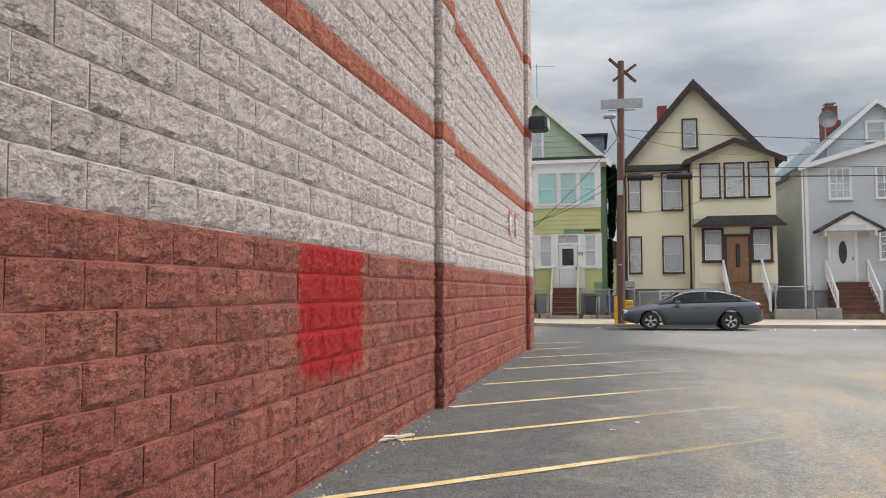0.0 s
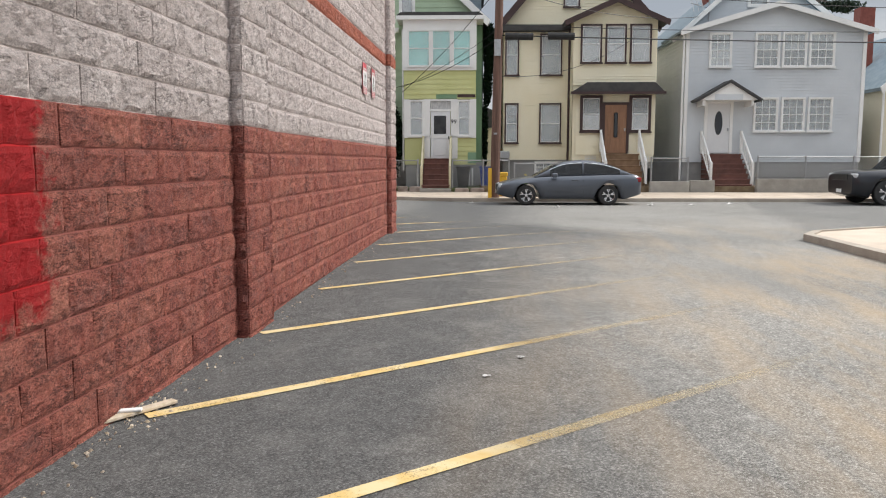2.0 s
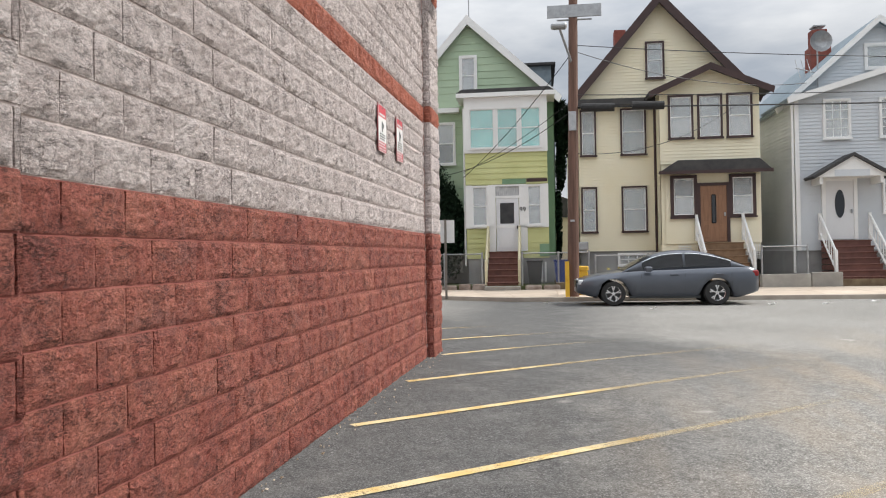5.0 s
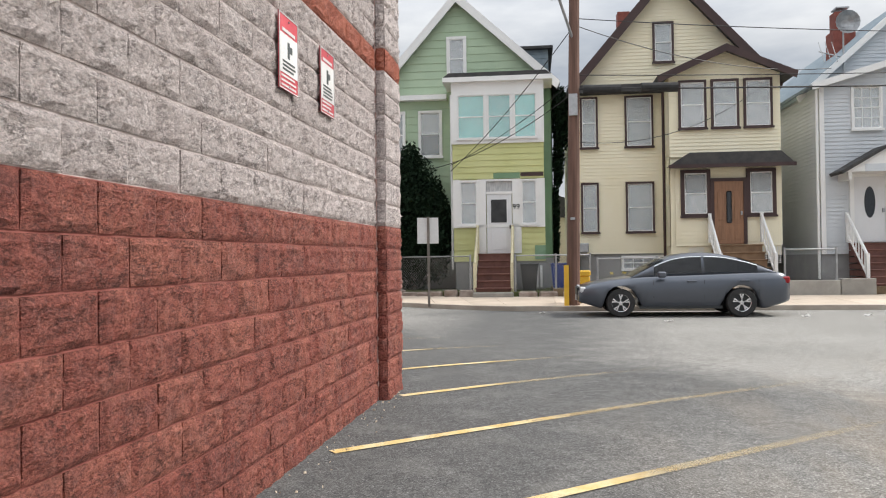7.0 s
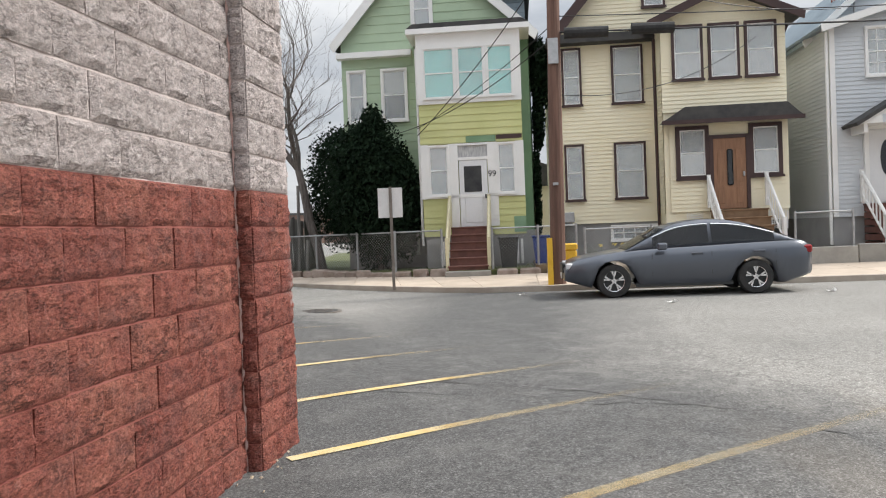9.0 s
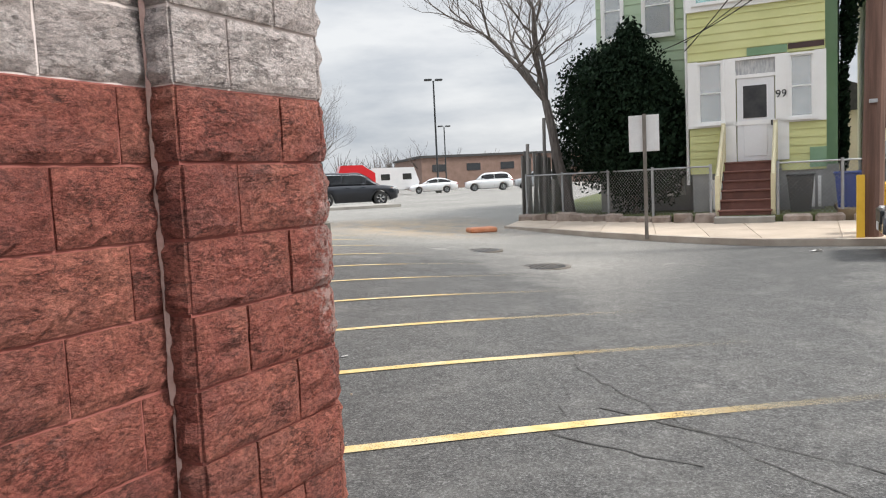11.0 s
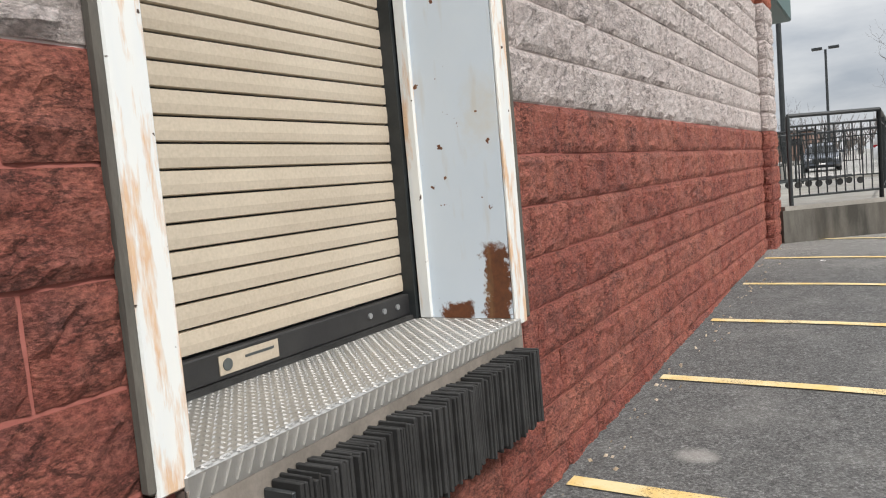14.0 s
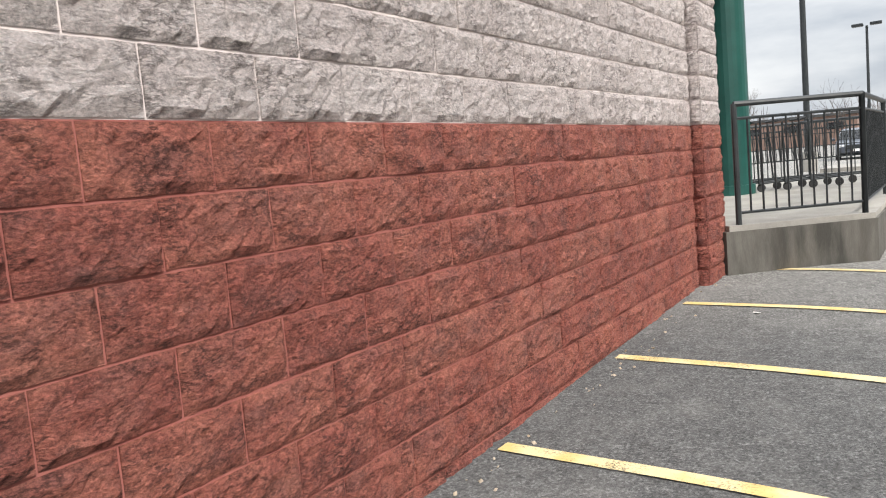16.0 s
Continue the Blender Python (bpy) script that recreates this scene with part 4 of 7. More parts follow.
    for b in ((-2.54, 0.44, 5.06, 5.2), (-2.54, 0.44, 6.66, 7.05), (-2.54, -2.36, 5.2, 6.66), (-1.44, -1.38, 5.2, 6.66), (-0.59, -0.53, 5.2, 6.66), (0.22, 0.44, 5.2, 6.66)):
        box(bm, b[0], b[1], 35.15, 35.26, b[2], b[3])
    part("sunroom_frame", bm, TRIM, h, "white sunroom frame")
    for a0, a1 in ((-2.36, -1.44), (-1.38, -0.59), (-0.53, 0.22)):
        window(h, a0, a1, 5.2, 6.66, 35.21, casing=0.03, fill=TEALB)
    part("porch_cornice", cube(-2.8, 0.72, 34.98, 36.4, 7.05, 7.2), TRIM, h)
    part("porch_roof", prism(bmesh.new(), [(-2.8, 7.2), (0.72, 7.2), (0.5, 7.34), (-2.6, 7.34)], 35.0, 36.4), ROOF, h)
    part("cornice", cube(-5.1, -2.8, 36.1, 36.42, 6.75, 6.92), TRIM, h)
    window(h, -3.80, -2.98, 4.8, 6.42, 36.40, casing=0.07, fill=CURTAIN, lower=DARKROOM)
    window(h, -4.85, -4.25, 4.8, 6.42, 36.40, casing=0.07, fill=BLIND)
    window(h, -2.80, -2.12, 7.38, 8.92, 36.40, casing=0.09, fill=CURTAIN)
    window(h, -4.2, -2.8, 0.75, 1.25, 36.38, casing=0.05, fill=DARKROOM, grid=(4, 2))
    part("downpipe", rod((-2.56, 35.3, 1.0), (-2.56, 35.3, 6.7), 0.04), TRIM, h)
    for a in (-2.0, -1.85, -1.7, 0.0, 0.13, 0.26):
        part("lattice_slat", cube(a, a + 0.07, 35.18, 35.22, 0.4, 1.1), TRIM, h)
    part("aerial", rod((-2.45, 37, 10.2), (-2.45, 37, 12.2), 0.02), STEEL, h)
    part("aerial_arm", rod((-2.7, 37, 12.1), (-1.6, 37, 12.05), 0.012), STEEL, h)


def yellow_house():
    h = thing("yellow_house", (4.6, 36.0, 0.2), "cream clapboard house with dark brown trim and gable", "house", STREET)
    part("foundation", cube(1.62, 7.6, 36.44, 47, -0.2, 1.45), FOUND, h)
    part("wall", cube(1.62, 7.70, 36.44, 47, 1.45, 7.2), YELLOW, h)
    part("siding", siding(bmesh.new(), straight(1.60), straight(4.5), 1.45, 7.15, 36.40, 0.115), YELLOW, h)
    part("side_siding", side_siding(bmesh.new(), 1.6, 36.4, 47, 1.45, 7.15, 0.115, -1), YELLOW, h)
    ap, zp, ze = 4.55, 10.55, 7.1
    part("gable_wall", siding(bmesh.new(), lambda z: 1.6 + (z - ze) / (zp - ze) * (ap - 1.6), lambda z: 7.7 + (z - ze) / (zp - ze) * (ap - 7.7), ze, zp, 36.40, 0.115), YELLOW, h)
    part("attic", prism(bmesh.new(), [(1.6, ze), (7.7, ze), (ap, zp)], 36.45, 47), YELLOW, h)
    gable_roof(h, 1.6, 7.7, ze, ap, zp, 36.4, 47, ROOF, BROWN, over=0.4, fascia=0.25)
    part("eave_roof", prism(bmesh.new(), [(1.2, 6.75), (4.6, 6.75), (4.4, 6.98), (1.5, 7.0)], 35.95, 36.42), ROOF, h)
    # projecting two-storey bay
    part("bay", cube(4.36, 7.68, 35.24, 36.5, 1.35, 7.1), YELLOW, h)
    part("bay_siding", siding(bmesh.new(), straight(4.34), straight(7.70), 4.45, 7.05, 35.20, 0.115), YELLOW, h)
    part("bay_siding", siding(bmesh.new(), straight(4.50), straight(7.70), 1.66, 4.15, 35.20, 0.115), YELLOW, h)
    part("bay_side_siding", side_siding(bmesh.new(), 4.34, 35.22, 36.4, 1.66, 7.05, 0.115, -1), YELLOW, h)
    part("bay_gable", siding(bmesh.new(), lambda z: 4.34 + (z - 7.0) / 0.75 * 1.7, lambda z: 7.7 - (z - 7.0) / 0.75 * 1.66, 7.0, 7.75, 35.20, 0.115), YELLOW, h)
    gable_roof(h, 4.34, 7.70, 7.0, 6.02, 7.74, 35.2, 37.5, ROOF, BROWN, over=0.4, thick=0.1, fascia=0.18)
    part("pent_roof", prism(bmesh.new(), [(4.25, 4.14), (7.95, 4.14), (7.55, 4.52), (4.85, 4.52)], 34.7, 35.24), ROOF, h, "small dark shingled porch roof")
    part("pent_fascia", cube(4.22, 7.98, 34.66, 34.70, 4.05, 4.16), BROWN, h)
    for a0, a1 in ((4.63, 5.48), (5.62, 6.46), (6.60, 7.46)):
        window(h, a0, a1, 5.3, 6.85, 35.20, frame_mat=BROWN, casing=0.07, fill=BLIND, lower=CURTAIN)
    for a0, a1 in ((4.66, 5.56), (6.64, 7.52)):
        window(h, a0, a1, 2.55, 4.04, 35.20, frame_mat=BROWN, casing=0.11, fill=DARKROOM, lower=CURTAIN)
    for a0, a1 in ((1.66, 2.24), (3.12, 4.04)):
        window(h, a0, a1, 4.95, 6.68, 36.40, frame_mat=BROWN, casing=0.06, fill=BLIND)
        window(h, a0, a1, 2.13, 3.82, 36.40, frame_mat=BROWN, casing=0.06, fill=BLIND)
    window(h, 4.06, 4.74, 7.72, 9.1, 36.40, frame_mat=BROWN, casing=0.07, fill=BLIND)
    window(h, 2.95, 4.35, 0.9, 1.38, 36.42, casing=0.05, fill=DARKROOM, grid=(4, 2))
    d = part("door", cube(5.66, 6.54, 35.12, 35.20, 1.70, 3.66, bevel=0.01), DOORB, h, "brown wooden panel door with an oval glass")
    bm = bmesh.new()
    for b in ((5.56, 5.66, 1.7, 3.76), (6.54, 6.64, 1.7, 3.76), (5.66, 6.54, 3.66, 3.76)):
        box(bm, b[0], b[1], 35.10, 35.20, b[2], b[3])
    part("door_frame", bm, BROWN, d)
    part("door_glass", cube(6.02, 6.18, 35.105, 35.12, 2.35, 3.35, bevel=0.03), CARGLASS, d)
    for a in (5.76, 6.26):
        for z in (1.85, 2.45):
            part("panel", cube(a, a + 0.18, 35.105, 35.12, z, z + (0.45 if z < 2 else 0.9), bevel=0.006), DOORB, d)
    part("handle", cube(6.44, 6.49, 35.06, 35.12, 2.6, 2.72), STEEL, d)
    part("downpipe", rod((4.28, 35.9, 1.0), (4.28, 35.9, 6.7), 0.045), BROWN, h)
    part("chimney", cube(3.3, 3.75, 39.5, 40.0, 8.0, 10.5), BRICKR, h)
    for a0, a1 in ((4.9, 5.35), (7.1, 7.65)):
        bm = bmesh.new()
        n = 8
        for i in range(n):
            x = a0 + (a1 - a0) * (i + 0.5) / n
            box(bm, x - 0.008, x + 0.008, 35.19, 35.20, 1.1, 1.62)
            z = 1.12 + 0.5 * i / n
            box(bm, a0, a1, 35.18, 35.19, z - 0.008, z + 0.008)
        part("lattice", bm, TRIM, h, "white lattice skirting")
    bm = cube(1.25, 1.85, 35.8, 36.3, 1.5, 1.8, bevel=0.02)
    ac = part("air_conditioner", bm, STEEL, h, "grey window air conditioner")
    part("bracket", cube(1.3, 1.8, 35.9, 36.4, 1.44, 1.498), STEEL, ac)
    st = steps("front_steps", 5.55, 7.0, 33.7, 35.1, 0.3, 1.68, 6, STEPY, STEPY, "brown wooden front steps up to a brown door")
    for a in (5.5, 7.05):
        hand_rail(st, (a, 33.75, 1.35), (a, 35.05, 2.6), TRIM)


def blue_house():
    h = thing("blue_house", (12.4, 35.2, 0.2), "pale blue-grey clapboard house with white trim", "house", STREET)
    part("foundation", cube(8.85, 15.95, 35.26, 46, -0.2, 1.35), FOUND, h)
    part("wall", cube(8.86, 15.94, 35.24, 46, 1.35, 6.6), BLUE, h)
    part("siding", siding(bmesh.new(), straight(8.84), straight(15.96), 1.35, 6.6, 35.20, 0.12), BLUE, h)
    part("side_siding", side_siding(bmesh.new(), 8.84, 35.2, 46, 1.35, 6.6, 0.12, -1), BLUE, h)
    part("front_gable", siding(bmesh.new(), lambda z: 8.84 + (z - 6.6) / 1.0 * 3.56, lambda z: 15.96 - (z - 6.6) / 1.0 * 3.56, 6.6, 7.6, 35.20, 0.12), BLUE, h)
    gable_roof(h, 8.84, 15.96, 6.55, 12.4, 7.58, 35.2, 38, ROOF_B, TRIM, over=0.3, thick=0.08, fascia=0.18)
    part("upper_gable", siding(bmesh.new(), lambda z: 8.84 + (z - 6.6) / 2.9 * 3.3, lambda z: 15.96 - (z - 6.6) / 2.9 * 3.82, 6.6, 9.5, 36.6, 0.12), BLUE, h)
    part("attic", prism(bmesh.new(), [(8.84, 6.6), (15.96, 6.6), (12.14, 9.5)], 36.65, 46), BLUE, h)
    gable_roof(h, 8.84, 15.96, 6.55, 12.14, 9.5, 36.6, 46, ROOF_B, TRIM, over=0.3, thick=0.1, fascia=0.18)
    window(h, 11.7, 12.6, 7.75, 8.7, 36.6, casing=0.09, fill=BLIND)
    for a0, a1 in ((9.76, 10.66), (11.57, 12.55), (12.65, 13.62), (13.71, 14.73)):
        window(h, a0, a1, 5.12, 6.5, 35.20, casing=0.06, fill=BLIND, grid=(3, 3), lower=DARKROOM if a0 > 11 else CURTAIN)
    for a0, a1 in ((11.62, 12.60), (12.72, 13.67), (13.78, 14.76)):
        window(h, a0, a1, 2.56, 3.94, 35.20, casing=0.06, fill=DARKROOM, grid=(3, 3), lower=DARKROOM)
    for a in (8.9, 15.9):
        part("corner_board", cube(a - 0.07, a + 0.07, 35.14, 35.22, 1.35, 6.55), TRIM, h)
    d = part("door", cube(9.78, 10.68, 35.12, 35.18, 1.70, 3.70, bevel=0.01), DOORW, h, "white door with a dark oval glass")
    bm = bmesh.new()
    for b in ((9.66, 9.78, 1.7, 3.8), (10.68, 10.8, 1.7, 3.8), (9.78, 10.68, 3.7, 3.8)):
        box(bm, b[0], b[1], 35.10, 35.20, b[2], b[3])
    part("door_frame", bm, TRIM, d)
    bm = bmesh.new()
    v0 = [bm.verts.new((10.23 + 0.16 * math.cos(t * math.pi / 10), 35.11, 2.92 + 0.48 * math.sin(t * math.pi / 10))) for t in range(20)]
    v1 = [bm.verts.new((v.co.x, 35.13, v.co.z)) for v in v0]
    bm.faces.new(v0)
    for i in range(20):
        bm.faces.new((v0[i], v0[(i + 1) % 20], v1[(i + 1) % 20], v1[i]))
    part("oval_glass", bm, CARGLASS, d)
    part("handle", cube(10.58, 10.63, 35.06, 35.12, 2.6, 2.72), STEEL, d)
    c = part("canopy", prism(bmesh.new(), [(9.25, 3.78), (11.5, 3.78), (10.4, 4.45)], 34.35, 35.2), TRIM, h, "small white gabled door canopy")
    for e in (9.15, 11.6):
        s = 1 if e > 10 else -1
        part("canopy_roof", prism(bmesh.new(), [(e, 3.72), (10.4, 4.46), (10.4, 4.56), (e + s * 0.06, 3.80)], 34.25, 35.2), ROOF, c)
    part("canopy_arch", cube(9.8, 10.9, 34.34, 34.348, 3.78, 4.0), BLUE, c)
    for a in (9.4, 11.3):
        part("bracket", cube(a - 0.05, a + 0.05, 34.4, 35.2, 3.55, 3.78), TRIM, c)
    st = steps("front_steps", 9.6, 11.1, 33.6, 35.1, 0.3, 1.68, 7, STEPR, STEPR, "red-brown painted front steps to a white door")
    for a in (9.55, 11.15):
        hand_rail(st, (a, 33.7, 1.3), (a, 35.05, 2.55), TRIM)
    part("chimney", cube(10.75, 11.5, 39, 39.7, 7.5, 9.3), BRICKR, h)
    part("chimney_pot", cube(10.85, 11.4, 39.1, 39.6, 9.3, 10.0), BRICKR, h)
    part("flue_cap", cube(10.9, 11.35, 39.1, 39.6, 10.12, 10.17), STEEL, h)
    part("flue", rod((11.12, 39.35, 9.9), (11.12, 39.35, 10.12), 0.12), STEEL, h)
    # roof dish on a mast
    m = part("dish_mast", rod((10.1, 36.5, 7.2), (10.1, 36.5, 8.7), 0.03), STEEL, h)
    bm = bmesh.new()
    rings = []
    for k in range(4):
        r = 0.38 * k / 3
        rings.append([bm.verts.new((10.1 + r * math.cos(i * math.pi / 8), 36.35 - 0.25 * (r / 0.38) ** 2, 8.75 + r * math.sin(i * math.pi / 8))) for i in range(16)] if k else [bm.verts.new((10.1, 36.35, 8.75))])
    for i in range(16):
        j = (i + 1) % 16
        bm.faces.new((rings[0][0], rings[1][i], rings[1][j]))
        for k in (1, 2):
            bm.faces.new((rings[k][i], rings[k + 1][i], rings[k + 1][j], rings[k][j]))
    part("dish", bm, STEEL, m, "grey satellite dish")
    part("antenna_arm", rod((9.3, 36.4, 7.9), (10.1, 36.5, 7.7), 0.02), STEEL, m)
    for a in (9.4, 9.6, 9.8):
        part("antenna_rod", rod((a, 36.2, 7.5), (a - 0.1, 36.4, 8.2), 0.012), STEEL, m)
    part("downpipe", rod((8.75, 35.15, 0.6), (8.75, 35.15, 6.4), 0.045), TRIM, h)
    bm = bmesh.new()
    for i in range(40):
        x = 11.3 + 4.5 * i / 40
        tube(bm, (x, 35.15, 0.75), (x + 0.45, 35.15, 1.3), 0.008, sides=3, cap=False)
        tube(bm, (x + 0.45, 35.15, 0.75), (x, 35.15, 1.3), 0.008, sides=3, cap=False)
    part("lattice", bm, TRIM, h, "white lattice skirting")


def tan_house():
    h = thing("tan_house", (19.5, 36.0, 0.2), "low tan clapboard house with pale gable roof", "house", STREET)
    part("wall", cube(16.82, 23, 35.26, 46, 0.2, 4.4), CREAM, h)
    part("siding", siding(bmesh.new(), straight(16.8), straight(23), 0.9, 4.4, 35.2, 0.13), CREAM, h)
    part("side_siding", side_siding(bmesh.new(), 16.8, 35.2, 46, 0.9, 4.4, 0.13, -1), CREAM, h)
    part("gable_wall", siding(bmesh.new(), lambda z: 16.8 + (z - 4.4) / 2.6 * 3.1, lambda z: 23 - (z - 4.4) / 2.6 * 3.1, 4.4, 7.0, 35.2, 0.13), CREAM, h)
    part("attic", prism(bmesh.new(), [(16.82, 4.4), (23, 4.4), (19.9, 7.0)], 35.26, 46), CREAM, h)
    gable_roof(h, 16.8, 23, 4.4, 19.9, 7.0, 35.2, 46, ROOF_B, TRIM, over=0.35)
    window(h, 17.5, 18.6, 2.65, 4.1, 35.2, casing=0.08, fill=CURTAIN, lower=BLIND)
    window(h, 19.6, 20.9, 2.65, 4.1, 35.2, casing=0.08, fill=CURTAIN)
    part("chimney", cube(17.55, 18.2, 39, 39.6, 5.4, 8.2), BRICKR, h)
    part("downpipe", rod((16.75, 35.15, 0.4), (16.75, 35.15, 4.3), 0.045), TRIM, h)


def dark_gap():
    """The neighbour's back house seen between the two fronts."""
    h = thing("back_house", (1.2, 52, 0.2), "weathered pale back house seen between two houses", "house", STREET)
    part("wall", cube(-1.5, 4.0, 50, 56, 0.0, 3.4), CREAM, h)
    part("roof", prism(bmesh.new(), [(-1.7, 3.4), (4.2, 3.4), (1.2, 4.6)], 49.8, 56.2), ROOF, h)


green_house()
yellow_house()
blue_house()
tan_house()
dark_gap()
st = steps("front_steps", -1.68, -0.64, 33.5, 35.15, 0.25, 1.5, 6, STEPR, STEPR, "worn red-brown steps up to a white storm door")
for a in (-1.72, -0.6):
    hand_rail(st, (a, 33.6, 1.15), (a, 35.05, 2.35), paint("cream_rail", (0.62, 0.56, 0.36), (0.7, 0.64, 0.44), 4.0, 0.6))
part("bottom_step", cube(-1.75, -0.55, 33.05, 33.5, 0.1, 0.33, bevel=0.015), CONCRETE, st)


# ---- pavement, kerb and yards ----
def to_street(x, y):
    return (0.766 * x - 0.643 * y, 0.643 * x + 0.766 * y)


KERB = [(60, 29.95), (20, 29.95), (8, 29.95), (0.6, 29.95), (-0.6, 30.05), (-1.5, 30.45), (-2.6, 31.15), (-4.0, 32.2), (-5.6, 33.5), (-7.2, 34.75)]
BACK = [(60, 33.2), (20, 33.2), (8, 33.2), (0.6, 33.2), (-1.2, 33.25), (-2.2, 33.5), (-3.2, 33.95), (-4.4, 34.6), (-5.8, 35.35), (-7.2, 36.0)]


def offset(p, q, d):
    v = Vector((q[0] - p[0], q[1] - p[1])).normalized()
    return (p[0] + v.x * d, p[1] + v.y * d)


def ribbon(front, back, z_top, z_low):
    bm = bmesh.new()
    rows = []
    for f, b in zip(front, back):
        rows.append([bm.verts.new((f[0], f[1], z_low)), bm.verts.new((f[0], f[1], z_top[0])), bm.verts.new((b[0], b[1], z_top[1])), bm.verts.new((b[0], b[1], z_low))])
    for r, s in zip(rows, rows[1:]):
        for i in range(3):
            bm.faces.new((r[i], s[i], s[i + 1], r[i + 1]))
    for r in (rows[0], rows[-1]):
        bm.faces.new(r)
    return bm


KIN = [offset(k, b, 0.16) for k, b in zip(KERB, BACK)]
solo("kerb", ribbon(KERB, KIN, (0.12, 0.125), -0.3), KERBM, "worn tan stone kerb along the street", "kerb", "structure", frame_m=STREET)
pave = solo("pavement", ribbon(KIN, BACK, (0.105, 0.19), -0.3), SLAB, "tan concrete pavement bed with open joints", "pavement", "structure", frame_m=STREET)


def paving():
    """Separate slabs on the bed, with joints between."""
    for (k0, b0), (k1, b1) in zip(zip(KIN, BACK), zip(KIN[1:], BACK[1:])):
        ln = math.hypot(k1[0] - k0[0], k1[1] - k0[1])
        n = max(1, round(ln / 1.6))
        if k0[0] > 30:
            continue
        for i in range(n):
            for r in range(2):
                q = []
                for t in (i / n, (i + 1) / n):
                    f = Vector(k0).lerp(Vector(k1), t)
                    g = Vector(b0).lerp(Vector(b1), t)
                    q.append((f.lerp(g, r / 2), f.lerp(g, (r + 1) / 2)))
                c = (q[0][0] + q[1][0] + q[0][1] + q[1][1]) / 4
                bm = bmesh.new()
                pts = [q[0][0], q[1][0], q[1][1], q[0][1]]
                lo, hi = [], []
                for j, p in enumerate(pts):
                    p = c + (p - c) * (1 - 0.012)
                    z = 0.105 + 0.085 * ((r + (1 if j > 1 else 0)) / 2)
                    lo.append(bm.verts.new((p.x, p.y, z - 0.02)))
                    hi.append(bm.verts.new((p.x, p.y, z + 0.016)))
                bm.faces.new(hi)
                for j in range(4):
                    bm.faces.new((lo[j], lo[(j + 1) % 4], hi[(j + 1) % 4], hi[j]))
                bmesh.ops.recalc_face_normals(bm, faces=bm.faces)
                me = bpy.data.meshes.new("paving_slab")
                bm.to_mesh(me)
                bm.free()
                me.materials.append(SLAB)
                ob = new("paving_slab", me)
                ob.parent = pave
                ob.matrix_local = Matrix.Identity(4)


paving()
yard = [(0.6, 33.32), (-1.2, 33.37), (-2.2, 33.62), (-3.2, 34.07), (-4.4, 34.72), (-5.8, 35.47), (-7.2, 36.12), (-11, 60), (0.6, 60)]
solo("yard", slab(bmesh.new(), yard, -0.3, 0.34), GRASS, "scrubby grass yard behind a low wall", "yard", "structure", frame_m=STREET)
solo("yard", slab(bmesh.new(), [(0.62, 33.4), (60, 33.4), (60, 60), (0.62, 60)], -0.3, 0.42), SOIL, "front yards of soil behind a concrete wall", "yard", "structure", frame_m=STREET)


def low_walls():
    t = thing("retaining_wall", (14, 33.3, 0.1), "low stained concrete wall along the pavement", "low wall", STREET)
    for a0, a1, top in ((1.7, 5.4, 0.5), (7.1, 8.6, 0.62), (8.62, 9.55, 0.66), (11.15, 16.6, 0.72), (16.62, 24, 0.7)):
        part("wall_length", cube(a0, a1, 33.16, 33.40, -0.1, top, bevel=0.015), CONCRETE, t)
    t = thing("stone_border", (-3, 33.6, 0.1), "crumbling low stone border along the pavement", "low wall", STREET)
    rng = random.Random(5)
    for (p, q) in zip(BACK[4:], BACK[5:]):
        n = max(1, round(math.hypot(q[0] - p[0], q[1] - p[1]) / 0.45))
        for i in range(n):
            f = Vector(p).lerp(Vector(q), (i + 0.5) / n)
            if -1.8 < f.x < -0.5:
                continue
            w, d, hh = rng.uniform(0.18, 0.26), rng.uniform(0.09, 0.13), rng.uniform(0.15, 0.25)
            bm = cube(f.x - w, f.x + w, f.y - d, f.y + d, 0.08, 0.18 + hh, bevel=0.04)
            for v in bm.verts:
                v.co += Vector((rng.gauss(0, 0.012), rng.gauss(0, 0.012), rng.gauss(0, 0.012)))
            part("stone", bm, STONE, t)
    for a in (-0.4, 0.2, 0.9, 1.4):
        part("stone", cube(a, a + 0.55, 33.2, 33.42, 0.08, 0.36, bevel=0.05), STONE, t)


low_walls()


def chain_fence(points, z0, z1, label, post_m=STEEL, frame_m=STREET, mesh_step=0.09):
    t = thing("chain_link_fence", (points[0][0], points[0][1], z0), label, "fence", frame_m)
    for p in points:
        part("post", rod((p[0], p[1], z0 - 0.1), (p[0], p[1], z1 + 0.05), 0.032, sides=8), post_m, t)
    for p, q in zip(points, points[1:]):
        part("top_rail", rod((*p, z1), (*q, z1), 0.02, sides=6), post_m, t)
        ln = math.hypot(q[0] - p[0], q[1] - p[1])
        bm = bmesh.new()
        n = int(ln / mesh_step)
        hgt = z1 - z0 - 0.05
        k = hgt / ln
        for i in range(-int(hgt / mesh_step), n + 1):
            for s in (0, 1):
                a0, b0 = i * mesh_step, 0.0
                a1, b1 = a0 + hgt, hgt
                if a0 < 0:
                    b0, a0 = -a0, 0.0
                if a1 > ln:
                    b1, a1 = b1 - (a1 - ln), ln
                if b1 <= b0:
                    continue
                if s:
                    b0, b1 = hgt - b0, hgt - b1
                f = lambda a, b: (p[0] + (q[0] - p[0]) * a / ln, p[1] + (q[1] - p[1]) * a / ln, z0 + 0.03 + b)
                tube(bm, f(a0, b0), f(a1, b1), 0.0028, sides=3, cap=False)
        tagged(part("wire_mesh", bm, post_m, t), kind="stuff")
    return t


